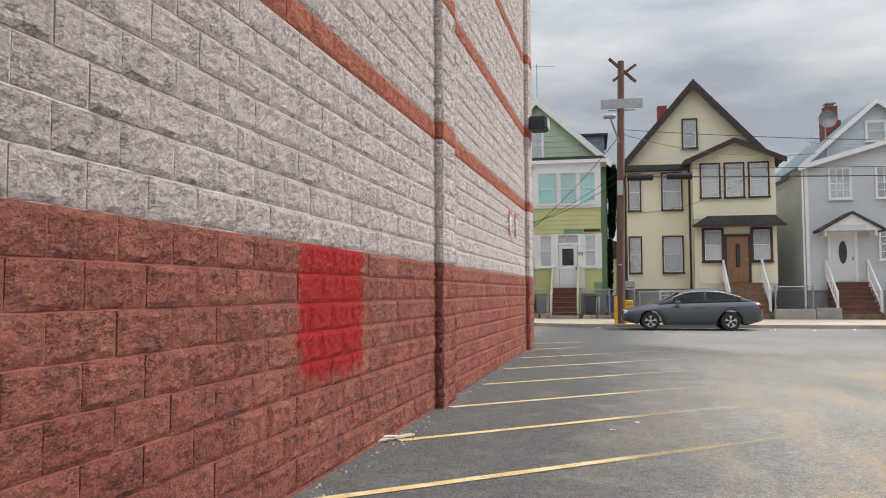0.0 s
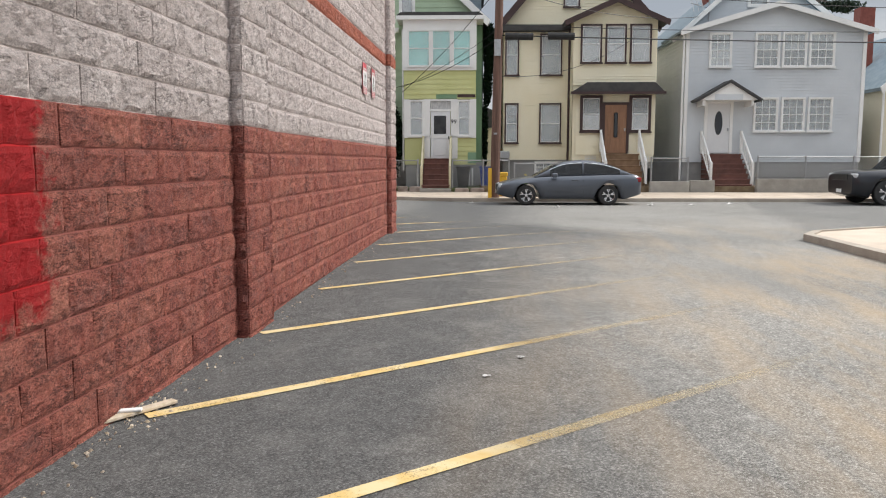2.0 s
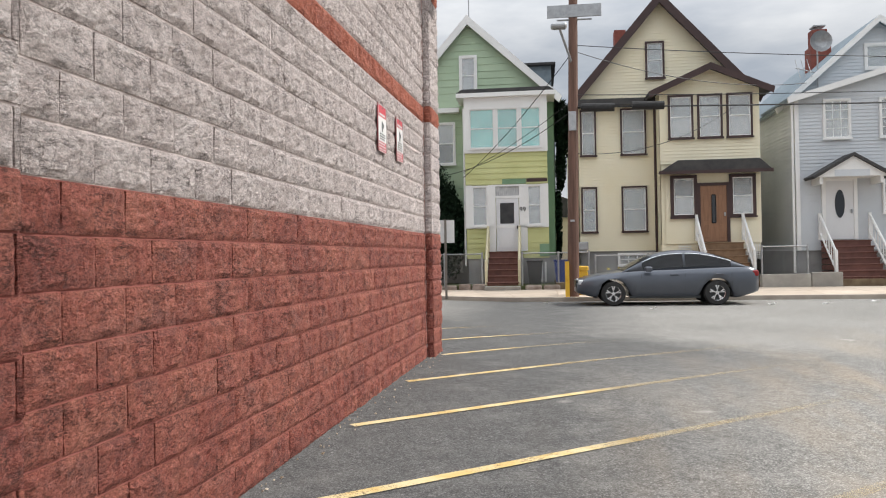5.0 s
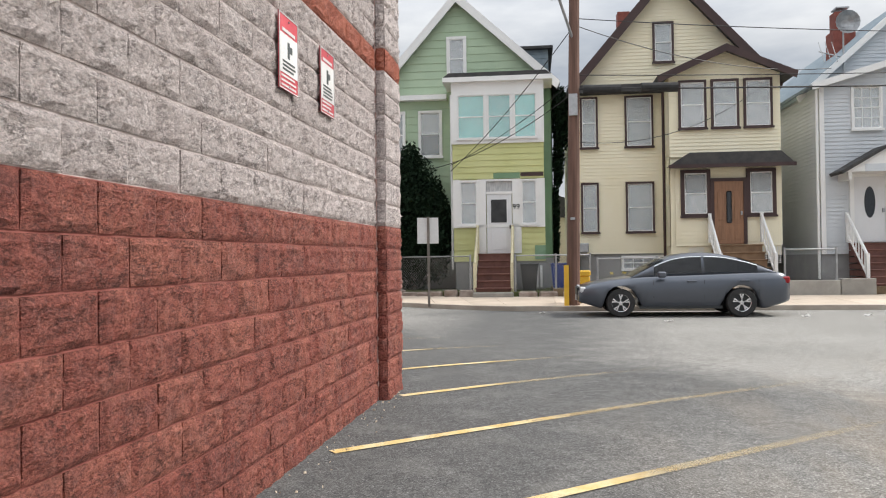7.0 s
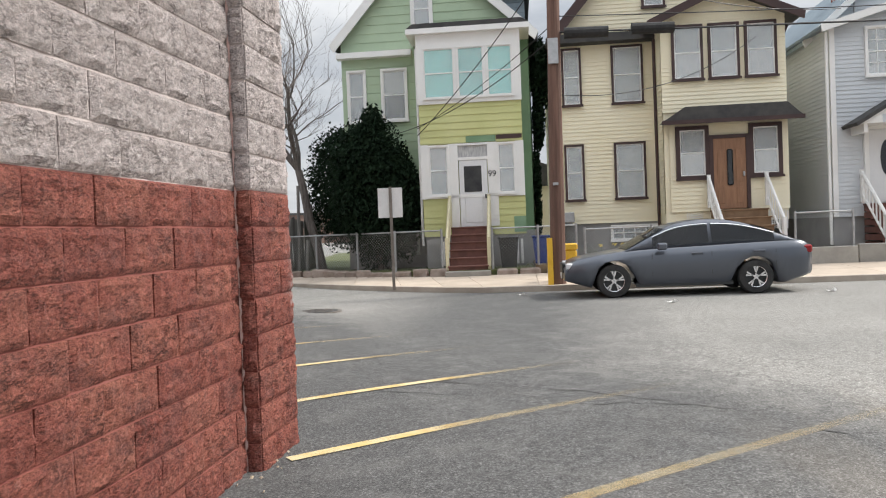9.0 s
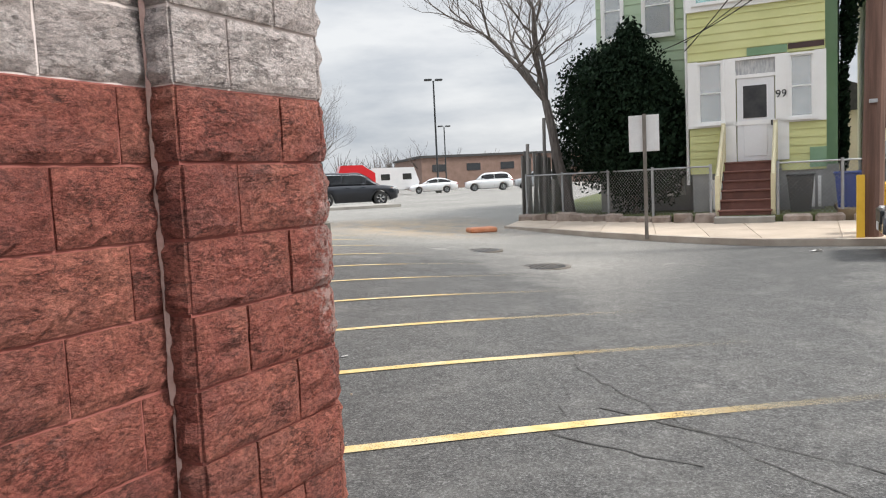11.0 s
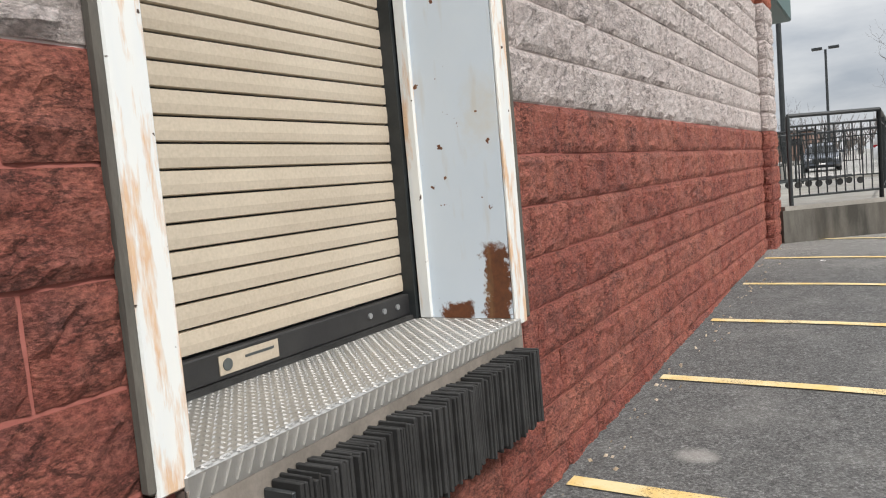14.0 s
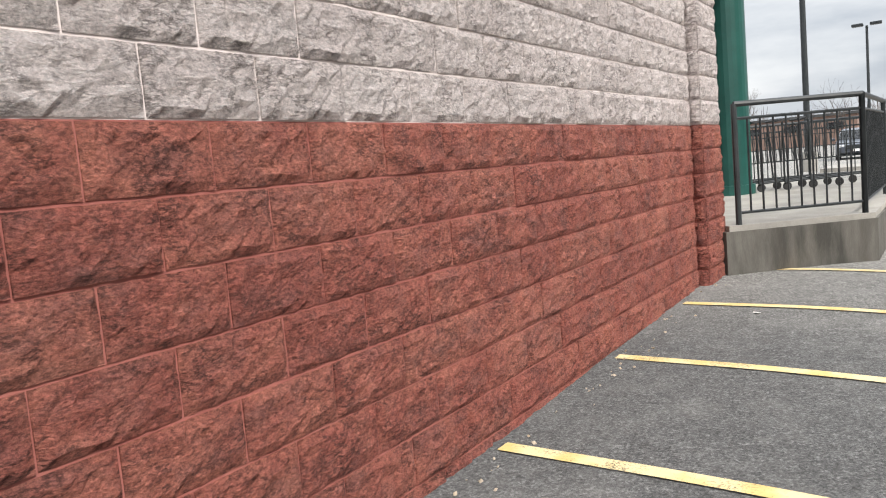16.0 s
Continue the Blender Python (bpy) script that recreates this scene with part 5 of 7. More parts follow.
chain_fence([(-1.85, 33.55), (-3.2, 34.1), (-4.4, 34.75), (-5.8, 35.5), (-7.0, 36.05)], 0.34, 1.42, "grey chain-link fence with a top rail beside the yard")
chain_fence([(-0.5, 33.45), (0.7, 33.45), (1.7, 33.45)], 0.34, 1.42, "grey chain-link fence before the bins")
chain_fence([(1.9, 33.3), (3.6, 33.3), (5.3, 33.3)], 0.5, 1.3, "low chain-link fence on a concrete wall")
chain_fence([(7.15, 33.3), (8.55, 33.3)], 0.62, 1.5, "chain-link fence panel between two houses")
chain_fence([(11.2, 33.3), (13.0, 33.3), (14.8, 33.3), (16.5, 33.3)], 0.72, 1.55, "long chain-link fence on a concrete wall")


def board_fence():
    t = thing("board_fence", (-7.2, 36.3, 0.2), "leaning grey weathered boards at the yard corner", "fence", STREET)
    rng = random.Random(8)
    for i in range(16):
        a, n = -7.15 + 0.035 * i * 1.3, 36.2 + 0.16 * i
        hgt = 2.05 + rng.uniform(-0.12, 0.15)
        bm = cube(a - 0.07, a + 0.07, n - 0.012, n + 0.012, 0.1, hgt)
        bmesh.ops.rotate(bm, cent=(a, n, 0.1), matrix=Matrix.Rotation(rng.gauss(0, 0.02), 3, "Y") @ Matrix.Rotation(radians(70), 3, "Z"), verts=bm.verts)
        part("board", bm, RUSTFENCE, t)
    for a, n, z in ((-7.0, 36.1, 2.3), (-6.6, 36.4, 3.0), (-6.3, 36.2, 1.3)):
        part("post", rod((a, n, 0.1), (a + 0.06, n, z), 0.05), RUSTFENCE, t)


board_fence()


# ---- vehicles ----
def wheel(parent, x, y, r, w, out):
    c = Vector((x, y, r))
    bm = bmesh.new()
    prof = [(r * 0.62, -w / 2), (r * 0.93, -w / 2), (r, -w * 0.36), (r, w * 0.36), (r * 0.93, w / 2), (r * 0.62, w / 2)]
    rings = [[bm.verts.new((x + p * math.cos(i * math.pi / 14), y + q, r + p * math.sin(i * math.pi / 14))) for i in range(28)] for p, q in prof]
    for u, v in zip(rings, rings[1:]):
        for i in range(28):
            bm.faces.new((u[i], u[(i + 1) % 28], v[(i + 1) % 28], v[i]))
    wh = part("wheel", bmesh.new(), RUBBER, parent)
    part("tyre", bm, RUBBER, wh)
    bm = bmesh.new()
    yo = y + out * w * 0.30
    tube(bm, (x, y + out * w * 0.05, r), (x, y + out * w * 0.18, r), r * 0.63, sides=28)
    part("well", bm, BLACKM, wh)
    bm = bmesh.new()
    for i in range(28):
        a0, a1 = i * math.pi / 14, (i + 1) * math.pi / 14
        v = [bm.verts.new((x + p * math.cos(a), yo + out * d, r + p * math.sin(a))) for p, d, a in ((r * 0.60, 0.01, a0), (r * 0.66, 0.02, a0), (r * 0.66, 0.02, a1), (r * 0.60, 0.01, a1))]
        bm.faces.new(v)
    for k in range(5):
        for d in (-0.17, 0.17):
            a = k * 2 * math.pi / 5 + 0.3
            pts = [(r * 0.12, a - 0.5 * (1 if d > 0 else 0)), (r * 0.12, a + 0.5 * (1 if d < 0 else 0)), (r * 0.62, a + d + 0.10), (r * 0.62, a + d - 0.10)]
            v = [bm.verts.new((x + p * math.cos(t), yo + out * 0.012, r + p * math.sin(t))) for p, t in pts]
            bm.faces.new(v)
    tube(bm, (x, yo, r), (x, yo + out * 0.02, r), r * 0.14, sides=12)
    part("rim", bm, CHROME, wh)


def vehicle(name, m, paint_m, label, category, L, W, H, belt, hood, base, roof, wheels, r, group="", bed=None, chrome=True):
    """A car lofted from its side lines; the nose is at x=0, the tail at x=L.
    base: heights of the body's top line as (x, z); roof: outline of the cabin as (x, z) along its top."""
    t = thing(name, (0, 0, 0), label, category, m, group)
    bm = bmesh.new()
    n = 36
    rings = []
    def line(pts, x):
        if x <= pts[0][0]:
            return pts[0][1]
        for k in range(len(pts) - 1):
            (x0, z0), (x1, z1) = pts[k], pts[k + 1]
            if x <= x1:
                slope = []
                for m in (k, k + 1):
                    a, b = pts[max(0, m - 1)], pts[min(len(pts) - 1, m + 1)]
                    slope.append((b[1] - a[1]) / (b[0] - a[0]))
                h, u = x1 - x0, (x - x0) / (x1 - x0)
                return (2 * u**3 - 3 * u**2 + 1) * z0 + (u**3 - 2 * u**2 + u) * h * slope[0] + (3 * u**2 - 2 * u**3) * z1 + (u**3 - u**2) * h * slope[1]
        return pts[-1][1]
    for i in range(n + 1):
        x = L * i / n
        e = min(1.0, min(x, L - x) / 0.55)
        w = W / 2 * (0.80 + 0.20 * math.sqrt(max(0.0, 1 - (1 - e) ** 2)))
        top = line(base, x)
        low = 0.20 + 0.16 * (1 - e)
        ring = []
        for f, z in ((0.86, low), (0.97, low + 0.06), (1.0, low + (top - low) * 0.55), (0.985, low + (top - low) * 0.78), (0.93, top - 0.03), (0.80, top), (0.4, top + 0.015)):
            ring.append((w * f, z))
        full = [(-y, z) for y, z in ring] + [(y, z) for y, z in ring[::-1]]
        vs = []
        for y, z in full:
            for wx in wheels:
                dx = abs(x - wx)
                if dx < r + 0.07 and abs(y) > W * 0.3:
                    arch = math.sqrt((r + 0.07) ** 2 - dx * dx) + r
                    if z < arch:
                        z = min(arch, top - 0.06)
            vs.append(bm.verts.new((x, y, z)))
        rings.append(vs)
    for u, v in zip(rings, rings[1:]):
        for i in range(len(u)):
            f = bm.faces.new((u[i], u[(i + 1) % len(u)], v[(i + 1) % len(u)], v[i]))
            f.smooth = True
    bm.faces.new(rings[0])
    bm.faces.new(rings[-1][::-1])
    body = part("body", bm, paint_m, t)
    # cabin
    bm = bmesh.new()
    rings = []
    x0, x1 = roof[0][0], roof[-1][0]
    for i in range(25):
        x = x0 + (x1 - x0) * i / 24
        zt = line(roof, x)
        zb = line(base, x) - 0.03
        k = max(0.0, (zt - zb) / max(0.05, H - belt))
        wb, wt = W / 2 * 0.90, W / 2 * (0.90 - 0.20 * min(1, k))
        ring = [(wb, zb), (wt + (wb - wt) * 0.12, zb + (zt - zb) * 0.85), (wt * 0.9, zt), (wt * 0.4, zt + 0.02 * k)]
        full = [(-y, z) for y, z in ring] + [(y, z) for y, z in ring[::-1]]
        rings.append([bm.verts.new((x, y, z)) for y, z in full])
    for u, v in zip(rings, rings[1:]):
        for i in range(len(u)):
            f = bm.faces.new((u[i], u[(i + 1) % len(u)], v[(i + 1) % len(u)], v[i]))
            f.smooth = True
    part("cabin", bm, paint_m, t)
    # glazing: side panes follow the cabin's slope, 6 mm proud
    def side_pane(xa, xb, side):
        bm = bmesh.new()
        lo, hi = [], []
        for i in range(9):
            x = xa + (xb - xa) * i / 8
            zt, zb = line(roof, x), line(base, x) - 0.03
            k = max(0.0, (zt - zb) / max(0.05, H - belt))
            wb, wt = W / 2 * 0.90, W / 2 * (0.90 - 0.20 * min(1, k))
            at = lambda f: (x, side * (wb + (wt + (wb - wt) * 0.12 - wb) * f / 0.85 + 0.006), zb + (zt - zb) * f)
            lo.append(bm.verts.new(at(0.12)))
            hi.append(bm.verts.new(at(0.80)))
        for i in range(8):
            bm.faces.new((lo[i], lo[i + 1], hi[i + 1], hi[i]))
        bmesh.ops.solidify(bm, geom=bm.faces[:], thickness=0.004)
        pane = part("side_window", bm, CARGLASS, t)
        if chrome:
            pts = []
            for i in range(9):
                x = xa + (xb - xa) * i / 8
                zt, zb = line(roof, x), line(base, x) - 0.03
                k = max(0.0, (zt - zb) / max(0.05, H - belt))
                wb, wt = W / 2 * 0.90, W / 2 * (0.90 - 0.20 * min(1, k))
                pts.append((x, side * (wb + (wt + (wb - wt) * 0.12 - wb) * 0.84 / 0.85 + 0.01), zb + (zt - zb) * 0.84))
            bm = strand(bmesh.new(), pts, 0.014, 4)
            part("bright_trim", bm, CHROME, pane)
    span = x1 - x0
    for side in (-1, 1):
        a, b = x0 + span * 0.17, x1 - span * 0.12
        mid = (a + b) / 2 - 0.05
        side_pane(a, mid - 0.03, side)
        side_pane(mid + 0.03, b, side)
        for hx in (mid - 0.28, b - 0.32):
            part("door_handle", cube(hx - 0.11, hx + 0.11, side * W / 2 - 0.01 if side > 0 else -W / 2 - 0.02, side * W / 2 + 0.02 if side > 0 else -W / 2 + 0.01, belt - 0.13, belt - 0.09, bevel=0.008), paint_m, body)
        mx_ = x0 + span * 0.2
        part("wing_mirror", cube(mx_ - 0.05, mx_ + 0.14, side * (W / 2 + 0.08) - 0.09, side * (W / 2 + 0.08) + 0.09, belt - 0.02, belt + 0.12, bevel=0.03), paint_m, body)
        for dx in (x0 + span * 0.16, mid, b + 0.0):
            part("door_seam", cube(dx - 0.004, dx + 0.004, side * W / 2 * 0.985 - 0.004, side * W / 2 * 0.985 + 0.004, 0.42, belt - 0.08), BLACKM, body)
        part("sill_trim", cube(wheels[0] + r + 0.1, wheels[1] - r - 0.1, side * W / 2 * 0.93 - 0.02, side * W / 2 * 0.93 + 0.02, 0.2, 0.27), BLACKM, body)
    for (xa, xb, nm) in ((x0 + 0.05, x0 + span * 0.24, "windscreen"), (x1 - span * 0.24, x1 - 0.06, "rear_window")):
        bm = bmesh.new()
        rows = []
        for i in range(5):
            x = xa + (xb - xa) * i / 4
            zt, zb = line(roof, x), line(base, x)
            k = max(0.0, (zt - zb) / max(0.05, H - belt))
            wt = W / 2 * (0.86 - 0.22 * min(1, k))
            rows.append([bm.verts.new((x, y * wt, zt + 0.012 + 0.012 * (1 - abs(y)))) for y in (-1, -0.5, 0, 0.5, 1)])
        for u, v in zip(rows, rows[1:]):
            for i in range(4):
                bm.faces.new((u[i], u[i + 1], v[i + 1], v[i]))
        bmesh.ops.solidify(bm, geom=bm.faces[:], thickness=0.004)
        part(nm, bm, CARGLASS, t)
    for side in (-1, 1):
        y = side * W * 0.36
        part("headlight", cube(0.03, 0.42, y - 0.16, y + 0.16, hood - 0.22, hood - 0.08, bevel=0.03), LAMPW, t)
        part("indicator", cube(0.30, 0.55, side * W * 0.455 - 0.03, side * W * 0.455 + 0.03, hood - 0.2, hood - 0.1, bevel=0.015), LAMPO, t)
        part("tail_light", cube(L - 0.42, L - 0.02, side * W * 0.41 - 0.09, side * W * 0.41 + 0.09, belt - 0.18, belt - 0.02, bevel=0.03), LAMPR, t)
    part("grille", cube(-0.02, 0.06, -W * 0.25, W * 0.25, hood - 0.3, hood - 0.1, bevel=0.01), BLACKM, t)
    part("number_plate", cube(-0.03, -0.015, -0.16, 0.16, 0.38, 0.5), PAPER, t)
    for wx in wheels:
        for side in (-1, 1):
            wheel(t, wx, side * (W / 2 - 0.12), r, 0.22, side)
    if bed:
        part("bed_rail", cube(bed[0], bed[1], -W / 2 + 0.02, W / 2 - 0.02, belt - 0.02, belt + 0.04, bevel=0.01), paint_m, t)
    return t


def at(x, y, turn, frame_m=None, z=None):
    return (frame_m or Matrix.Identity(4)) @ pose(x, y, ground_z(x, y) if z is None else z, 0, 0, turn)


SEDAN = dict(L=4.84, W=1.84, H=1.5, belt=0.95, hood=0.80, base=[(0, 0.60), (0.15, 0.74), (0.6, 0.85), (1.4, 0.95), (2.8, 1.0), (4.2, 1.04), (4.65, 1.02), (4.84, 0.92)], roof=[(1.2, 0.92), (1.75, 1.22), (2.2, 1.42), (2.75, 1.49), (3.35, 1.45), (3.95, 1.28), (4.5, 1.04)], wheels=(0.97, 3.72), r=0.335)
SUV = dict(L=4.75, W=1.9, H=1.75, belt=1.08, hood=1.0, base=[(0, 0.8), (0.2, 0.95), (1.2, 1.07), (4.3, 1.1), (4.75, 1.05)], roof=[(1.0, 1.04), (1.8, 1.66), (2.6, 1.74), (4.2, 1.68), (4.7, 1.08)], wheels=(0.92, 3.75), r=0.36)
vehicle("sedan", at(1.03, 28.75, 0, STREET, 0) @ Matrix.Scale(0.942, 4), PAINT_GREY, "slate grey four-door sedan parked at the kerb", "car", **SEDAN)
vehicle("pickup_truck", at(12.2, 28.9, 0, STREET, 0), PAINT_BLACK, "black pickup truck with chrome grille parked at kerb", "truck", L=5.7, W=2.0, H=1.85, belt=1.12, hood=1.08, base=[(0, 0.95), (0.15, 1.05), (1.5, 1.12), (5.7, 1.15)], roof=[(1.4, 1.08), (2.1, 1.78), (2.8, 1.84), (3.4, 1.8), (3.7, 1.12)], wheels=(1.0, 4.5), r=0.4, bed=(3.8, 5.65))
vehicle("black_suv", at(17.9, 52.4, 176), PAINT_BLACK, "black sport utility vehicle parked in the lot", "car", **SUV)
vehicle("white_sedan", at(25.6, 86.5, -13), PAINT_WHITE, "white sedan parked in the far lot", "car", chrome=False, **SEDAN)
vehicle("white_suv", at(31.0, 85.2, -13), PAINT_WHITE, "white sport utility vehicle in the far lot", "car", chrome=False, **SUV)
vehicle("silver_suv", at(36.0, 84.6, -13), PAINT_SILVER, "silver sport utility vehicle in the far lot", "car", chrome=False, **SUV)
vehicle("silver_sedan", at(21.6, 73, 150), PAINT_SILVER, "silver car parked in the lot", "car", chrome=False, **SEDAN)
vehicle("white_van", at(16.5, 66, 170), PAINT_WHITE, "white van parked behind a black car", "van", L=5.2, W=2.0, H=2.3, belt=1.2, hood=1.1, base=[(0, 0.9), (0.2, 1.05), (1.0, 1.2), (5.2, 1.2)], roof=[(0.8, 1.15), (1.5, 2.1), (2.2, 2.28), (4.9, 2.25), (5.18, 1.2)], wheels=(0.95, 4.1), r=0.36, chrome=False)
vehicle("blue_sedan", at(9.0, 60, 95), PAINT_GREY, "dark blue sedan parked in the lot", "car", chrome=False, **SEDAN)


def camper():
    x, y = 24.3, 88
    z = ground_z(x, y)
    t = thing("camper_trailer", (x, y, z), "white camper trailer with two small windows", "trailer")
    bm = bmesh.new()
    prism(bm, [(x - 2.4, z + 0.5), (x + 2.2, z + 0.5), (x + 2.5, z + 1.2), (x + 2.0, z + 2.7), (x - 2.2, z + 2.75), (x - 2.5, z + 1.5)], y - 1, y + 1)
    part("body", bm, PAINT_WHITE, t)
    for a in (-1.4, 0.8):
        part("window", cube(x + a, x + a + 0.9, y - 1.02, y - 0.99, z + 1.5, z + 2.1, bevel=0.02), CARGLASS, t)
    part("wheel", rod((x, y - 1.0, z + 0.33), (x, y - 0.8, z + 0.33), 0.33, sides=16), RUBBER, t)


camper()


def loader():
    x, y = 13.2, 72
    z = ground_z(x, y)
    t = thing("yellow_loader", (x, y, z), "yellow wheel loader standing far across the lot", "machine")
    part("chassis", cube(x - 1.8, x + 1.2, y - 0.8, y + 0.8, z + 0.6, z + 1.5, bevel=0.08), PAINT_YEL, t)
    part("cab", cube(x - 0.5, x + 0.8, y - 0.6, y + 0.6, z + 1.5, z + 2.7, bevel=0.06), PAINT_YEL, t)
    part("cab_glass", cube(x - 0.3, x + 0.6, y - 0.61, y + 0.61, z + 1.8, z + 2.5), CARGLASS, t)
    part("bucket", cube(x + 1.5, x + 2.2, y - 1.0, y + 1.0, z + 0.3, z + 1.2, bevel=0.05), PAINT_YEL, t)
    part("arm", cube(x + 0.9, x + 1.6, y - 0.3, y + 0.3, z + 0.8, z + 1.1), PAINT_YEL, t)
    for dx in (-1.2, 0.8):
        for s in (-1, 1):
            part("wheel", rod((x + dx, y + s * 0.75, z + 0.6), (x + dx, y + s * 1.05, z + 0.6), 0.6, sides=18), RUBBER, t)


loader()


def red_truck():
    x, y = 19.9, 84
    z = ground_z(x, y)
    t = thing("red_truck", (x, y, z), "red covered truck standing among the cars", "truck")
    bm = bmesh.new()
    prism(bm, [(x - 1.6, z + 0.8), (x + 1.8, z + 0.8), (x + 1.8, z + 2.2), (x + 0.6, z + 3.0), (x - 1.4, z + 3.0), (x - 1.6, z + 2.4)], y - 1.1, y + 1.1)
    part("body", bm, PAINT_RED, t)
    part("bumper", cube(x - 1.7, x + 1.9, y - 1.12, y + 1.12, z + 0.45, z + 0.8), BLACKM, t)
    for dx in (-1.0, 1.1):
        for s in (-1, 1):
            part("wheel", rod((x + dx, y + s * 0.85, z + 0.45), (x + dx, y + s * 1.1, z + 0.45), 0.45, sides=16), RUBBER, t)


red_truck()


# ---- utility pole, cables, signs ----
def utility_pole():
    t = thing("utility_pole", (1.03, 30.35, 0.1), "tall brown wooden utility pole with crossarm and cables", "utility pole", STREET)
    part("shaft", rod((1.03, 30.35, 0), (1.2, 30.35, 10.1), 0.17, 0.12, 14), POLE, t)
    bm = bmesh.new()
    tube(bm, (0.75, 30.1, 10.15), (1.75, 30.6, 9.35), 0.07, sides=4)
    part("crossarm", bm, POLE, t)
    part("crossarm", rod((0.9, 30.5, 9.4), (1.75, 30.2, 9.9), 0.06, sides=4), POLE, t)
    part("panel", cube(0.42, 1.98, 30.2, 30.24, 8.25, 8.62, bevel=0.01), STEEL, t, "pale grey flat equipment panel")
    part("brace", rod((0.7, 30.3, 8.2), (1.7, 30.3, 8.2), 0.025), STEEL, t)
    arm = part("lamp_arm", rod((1.12, 30.3, 6.9), (0.75, 29.7, 7.8), 0.035), STEEL, t)
    part("lamp_head", cube(0.5, 0.95, 29.45, 29.75, 7.75, 7.9, bevel=0.05), STEEL, arm, "grey street lamp head")
    part("plate", cube(0.98, 1.2, 30.16, 30.2, 4.95, 5.5), STEEL, t)
    part("tag", cube(0.98, 1.1, 30.16, 30.19, 2.3, 2.36), STEEL, t)
    part("guard", cube(0.80, 0.92, 30.12, 30.2, 0.05, 1.15), PLASTICY, t, "yellow plastic cable guard")
    for x0, x1, z in ((1.35, 2.3, 5.62), (2.8, 3.7, 5.62)):
        part("splice_case", rod((x0, 30.3, z), (x1, 30.3, z - 0.02), 0.12, sides=12), RUBBER, t)


utility_pole()


def cable(points, r, sag, label, group="overhead cables"):
    bm = bmesh.new()
    p, q = Vector(points[0]), Vector(points[1])
    strand(bm, [p.lerp(q, i / 24) - Vector((0, 0, sag * 4 * (i / 24) * (1 - i / 24))) for i in range(25)], r)
    solo("overhead_cable", bm, WIRE, label, "cable", group=group, frame_m=STREET)


cable([(1.2, 30.3, 7.45), (25, 30.3, 6.4)], 0.012, 0.4, "thin black overhead cable along the street")
cable([(1.2, 30.3, 5.65), (26, 30.3, 5.3)], 0.022, 0.12, "thick black overhead cable along the street")
cable([(1.2, 30.3, 6.0), (26, 30.3, 5.9)], 0.012, 0.25, "thin black overhead cable along the street")
cable([(1.15, 30.4, 5.6), (-3.4, 36.2, 4.4)], 0.012, 0.3, "service cable sloping to a green house")
cable([(1.15, 30.4, 7.3), (-2.6, 35.3, 4.2)], 0.012, 0.2, "service cable sloping to a green house")
cable([(1.15, 30.4, 5.9), (-2.6, 35.3, 4.4)], 0.01, 0.15, "service cable sloping to a green house")
cable([(1.2, 30.4, 7.3), (9.6, 36.2, 7.3)], 0.012, 0.4, "service cable to a blue house")
cable([(6.9, 35.1, 6.4), (1.2, 30.4, 4.3)], 0.010, 0.5, "loose service cable to a cream house")


def back_sign():
    x, y = 17.95, 25.75
    t = thing("street_sign", (x, y, 0.1), "back of a white road sign on a rusty post", "road sign")
    turn = Matrix.Rotation(radians(-32), 4, "Z")
    def local(bm):
        bmesh.ops.rotate(bm, cent=(x, y, 0), matrix=turn.to_3x3(), verts=bm.verts)
        return bm
    part("post", local(cube(x - 0.035, x + 0.035, y - 0.025, y + 0.02, 0.05, 2.5)), RUSTY, t)
    part("sheet", local(cube(x - 0.30, x + 0.28, y + 0.022, y + 0.028, 1.77, 2.48, bevel=0.001)), SIGNW, t)


back_sign()


def wall_sign(s0, s1, z0, z1, white_from, white_to):
    m = frame_along(on_a(s0, 0.036), DA)
    t = thing("wall_sign", (0, 0, z0), "red and white metal notice fixed to the wall", "sign", m, "notices on the wall")
    w = s1 - s0
    part("plate", cube(0, w, -0.002, 0.004, z0, z1), SIGNR, t)
    part("field", cube(0.012, w - 0.012, -0.005, -0.0025, white_from, white_to), SIGNW, t)
    for e in ((0, w, z0, z0 + 0.006), (0, w, z1 - 0.006, z1), (0, 0.006, z0, z1), (w - 0.006, w, z0, z1)):
        part("border", cube(e[0], e[1], -0.006, -0.0025, e[2], e[3]), SIGNW, t)
    rng = random.Random(int(s0 * 100))
    z = z0 + 0.02
    while z < white_from - 0.02:
        part("text_bar", cube(0.03, w - 0.03 - rng.uniform(0, 0.05), -0.005, -0.0025, z, z + 0.012), SIGNW, t)
        z += 0.028
    part("text_bar", cube(0.05, w - 0.05, -0.005, -0.0025, white_to + 0.015, white_to + 0.035), SIGNW, t)
    part("pictogram", cube(w * 0.42, w * 0.52, -0.008, -0.0055, white_to - 0.14, white_to - 0.04), SIGNT, t)
    part("pictogram", cube(w * 0.52, w * 0.66, -0.008, -0.0055, white_to - 0.10, white_to - 0.06), SIGNT, t)
    z = white_from + 0.02
    while z < white_to - 0.16:
        part("text_bar", cube(0.05, w - 0.05 - rng.uniform(0, 0.04), -0.008, -0.0055, z, z + 0.01), SIGNT, t)
        z += 0.024
    for z in (z0 + 0.03, z1 - 0.03):
        part("screw", rod((w / 2, -0.01, z), (w / 2, 0.004, z), 0.006), STEEL, t)


wall_sign(5.55, 5.87, 2.38, 2.84, 2.48, 2.72)
wall_sign(6.33, 6.64, 2.38, 2.84, 2.48, 2.74)


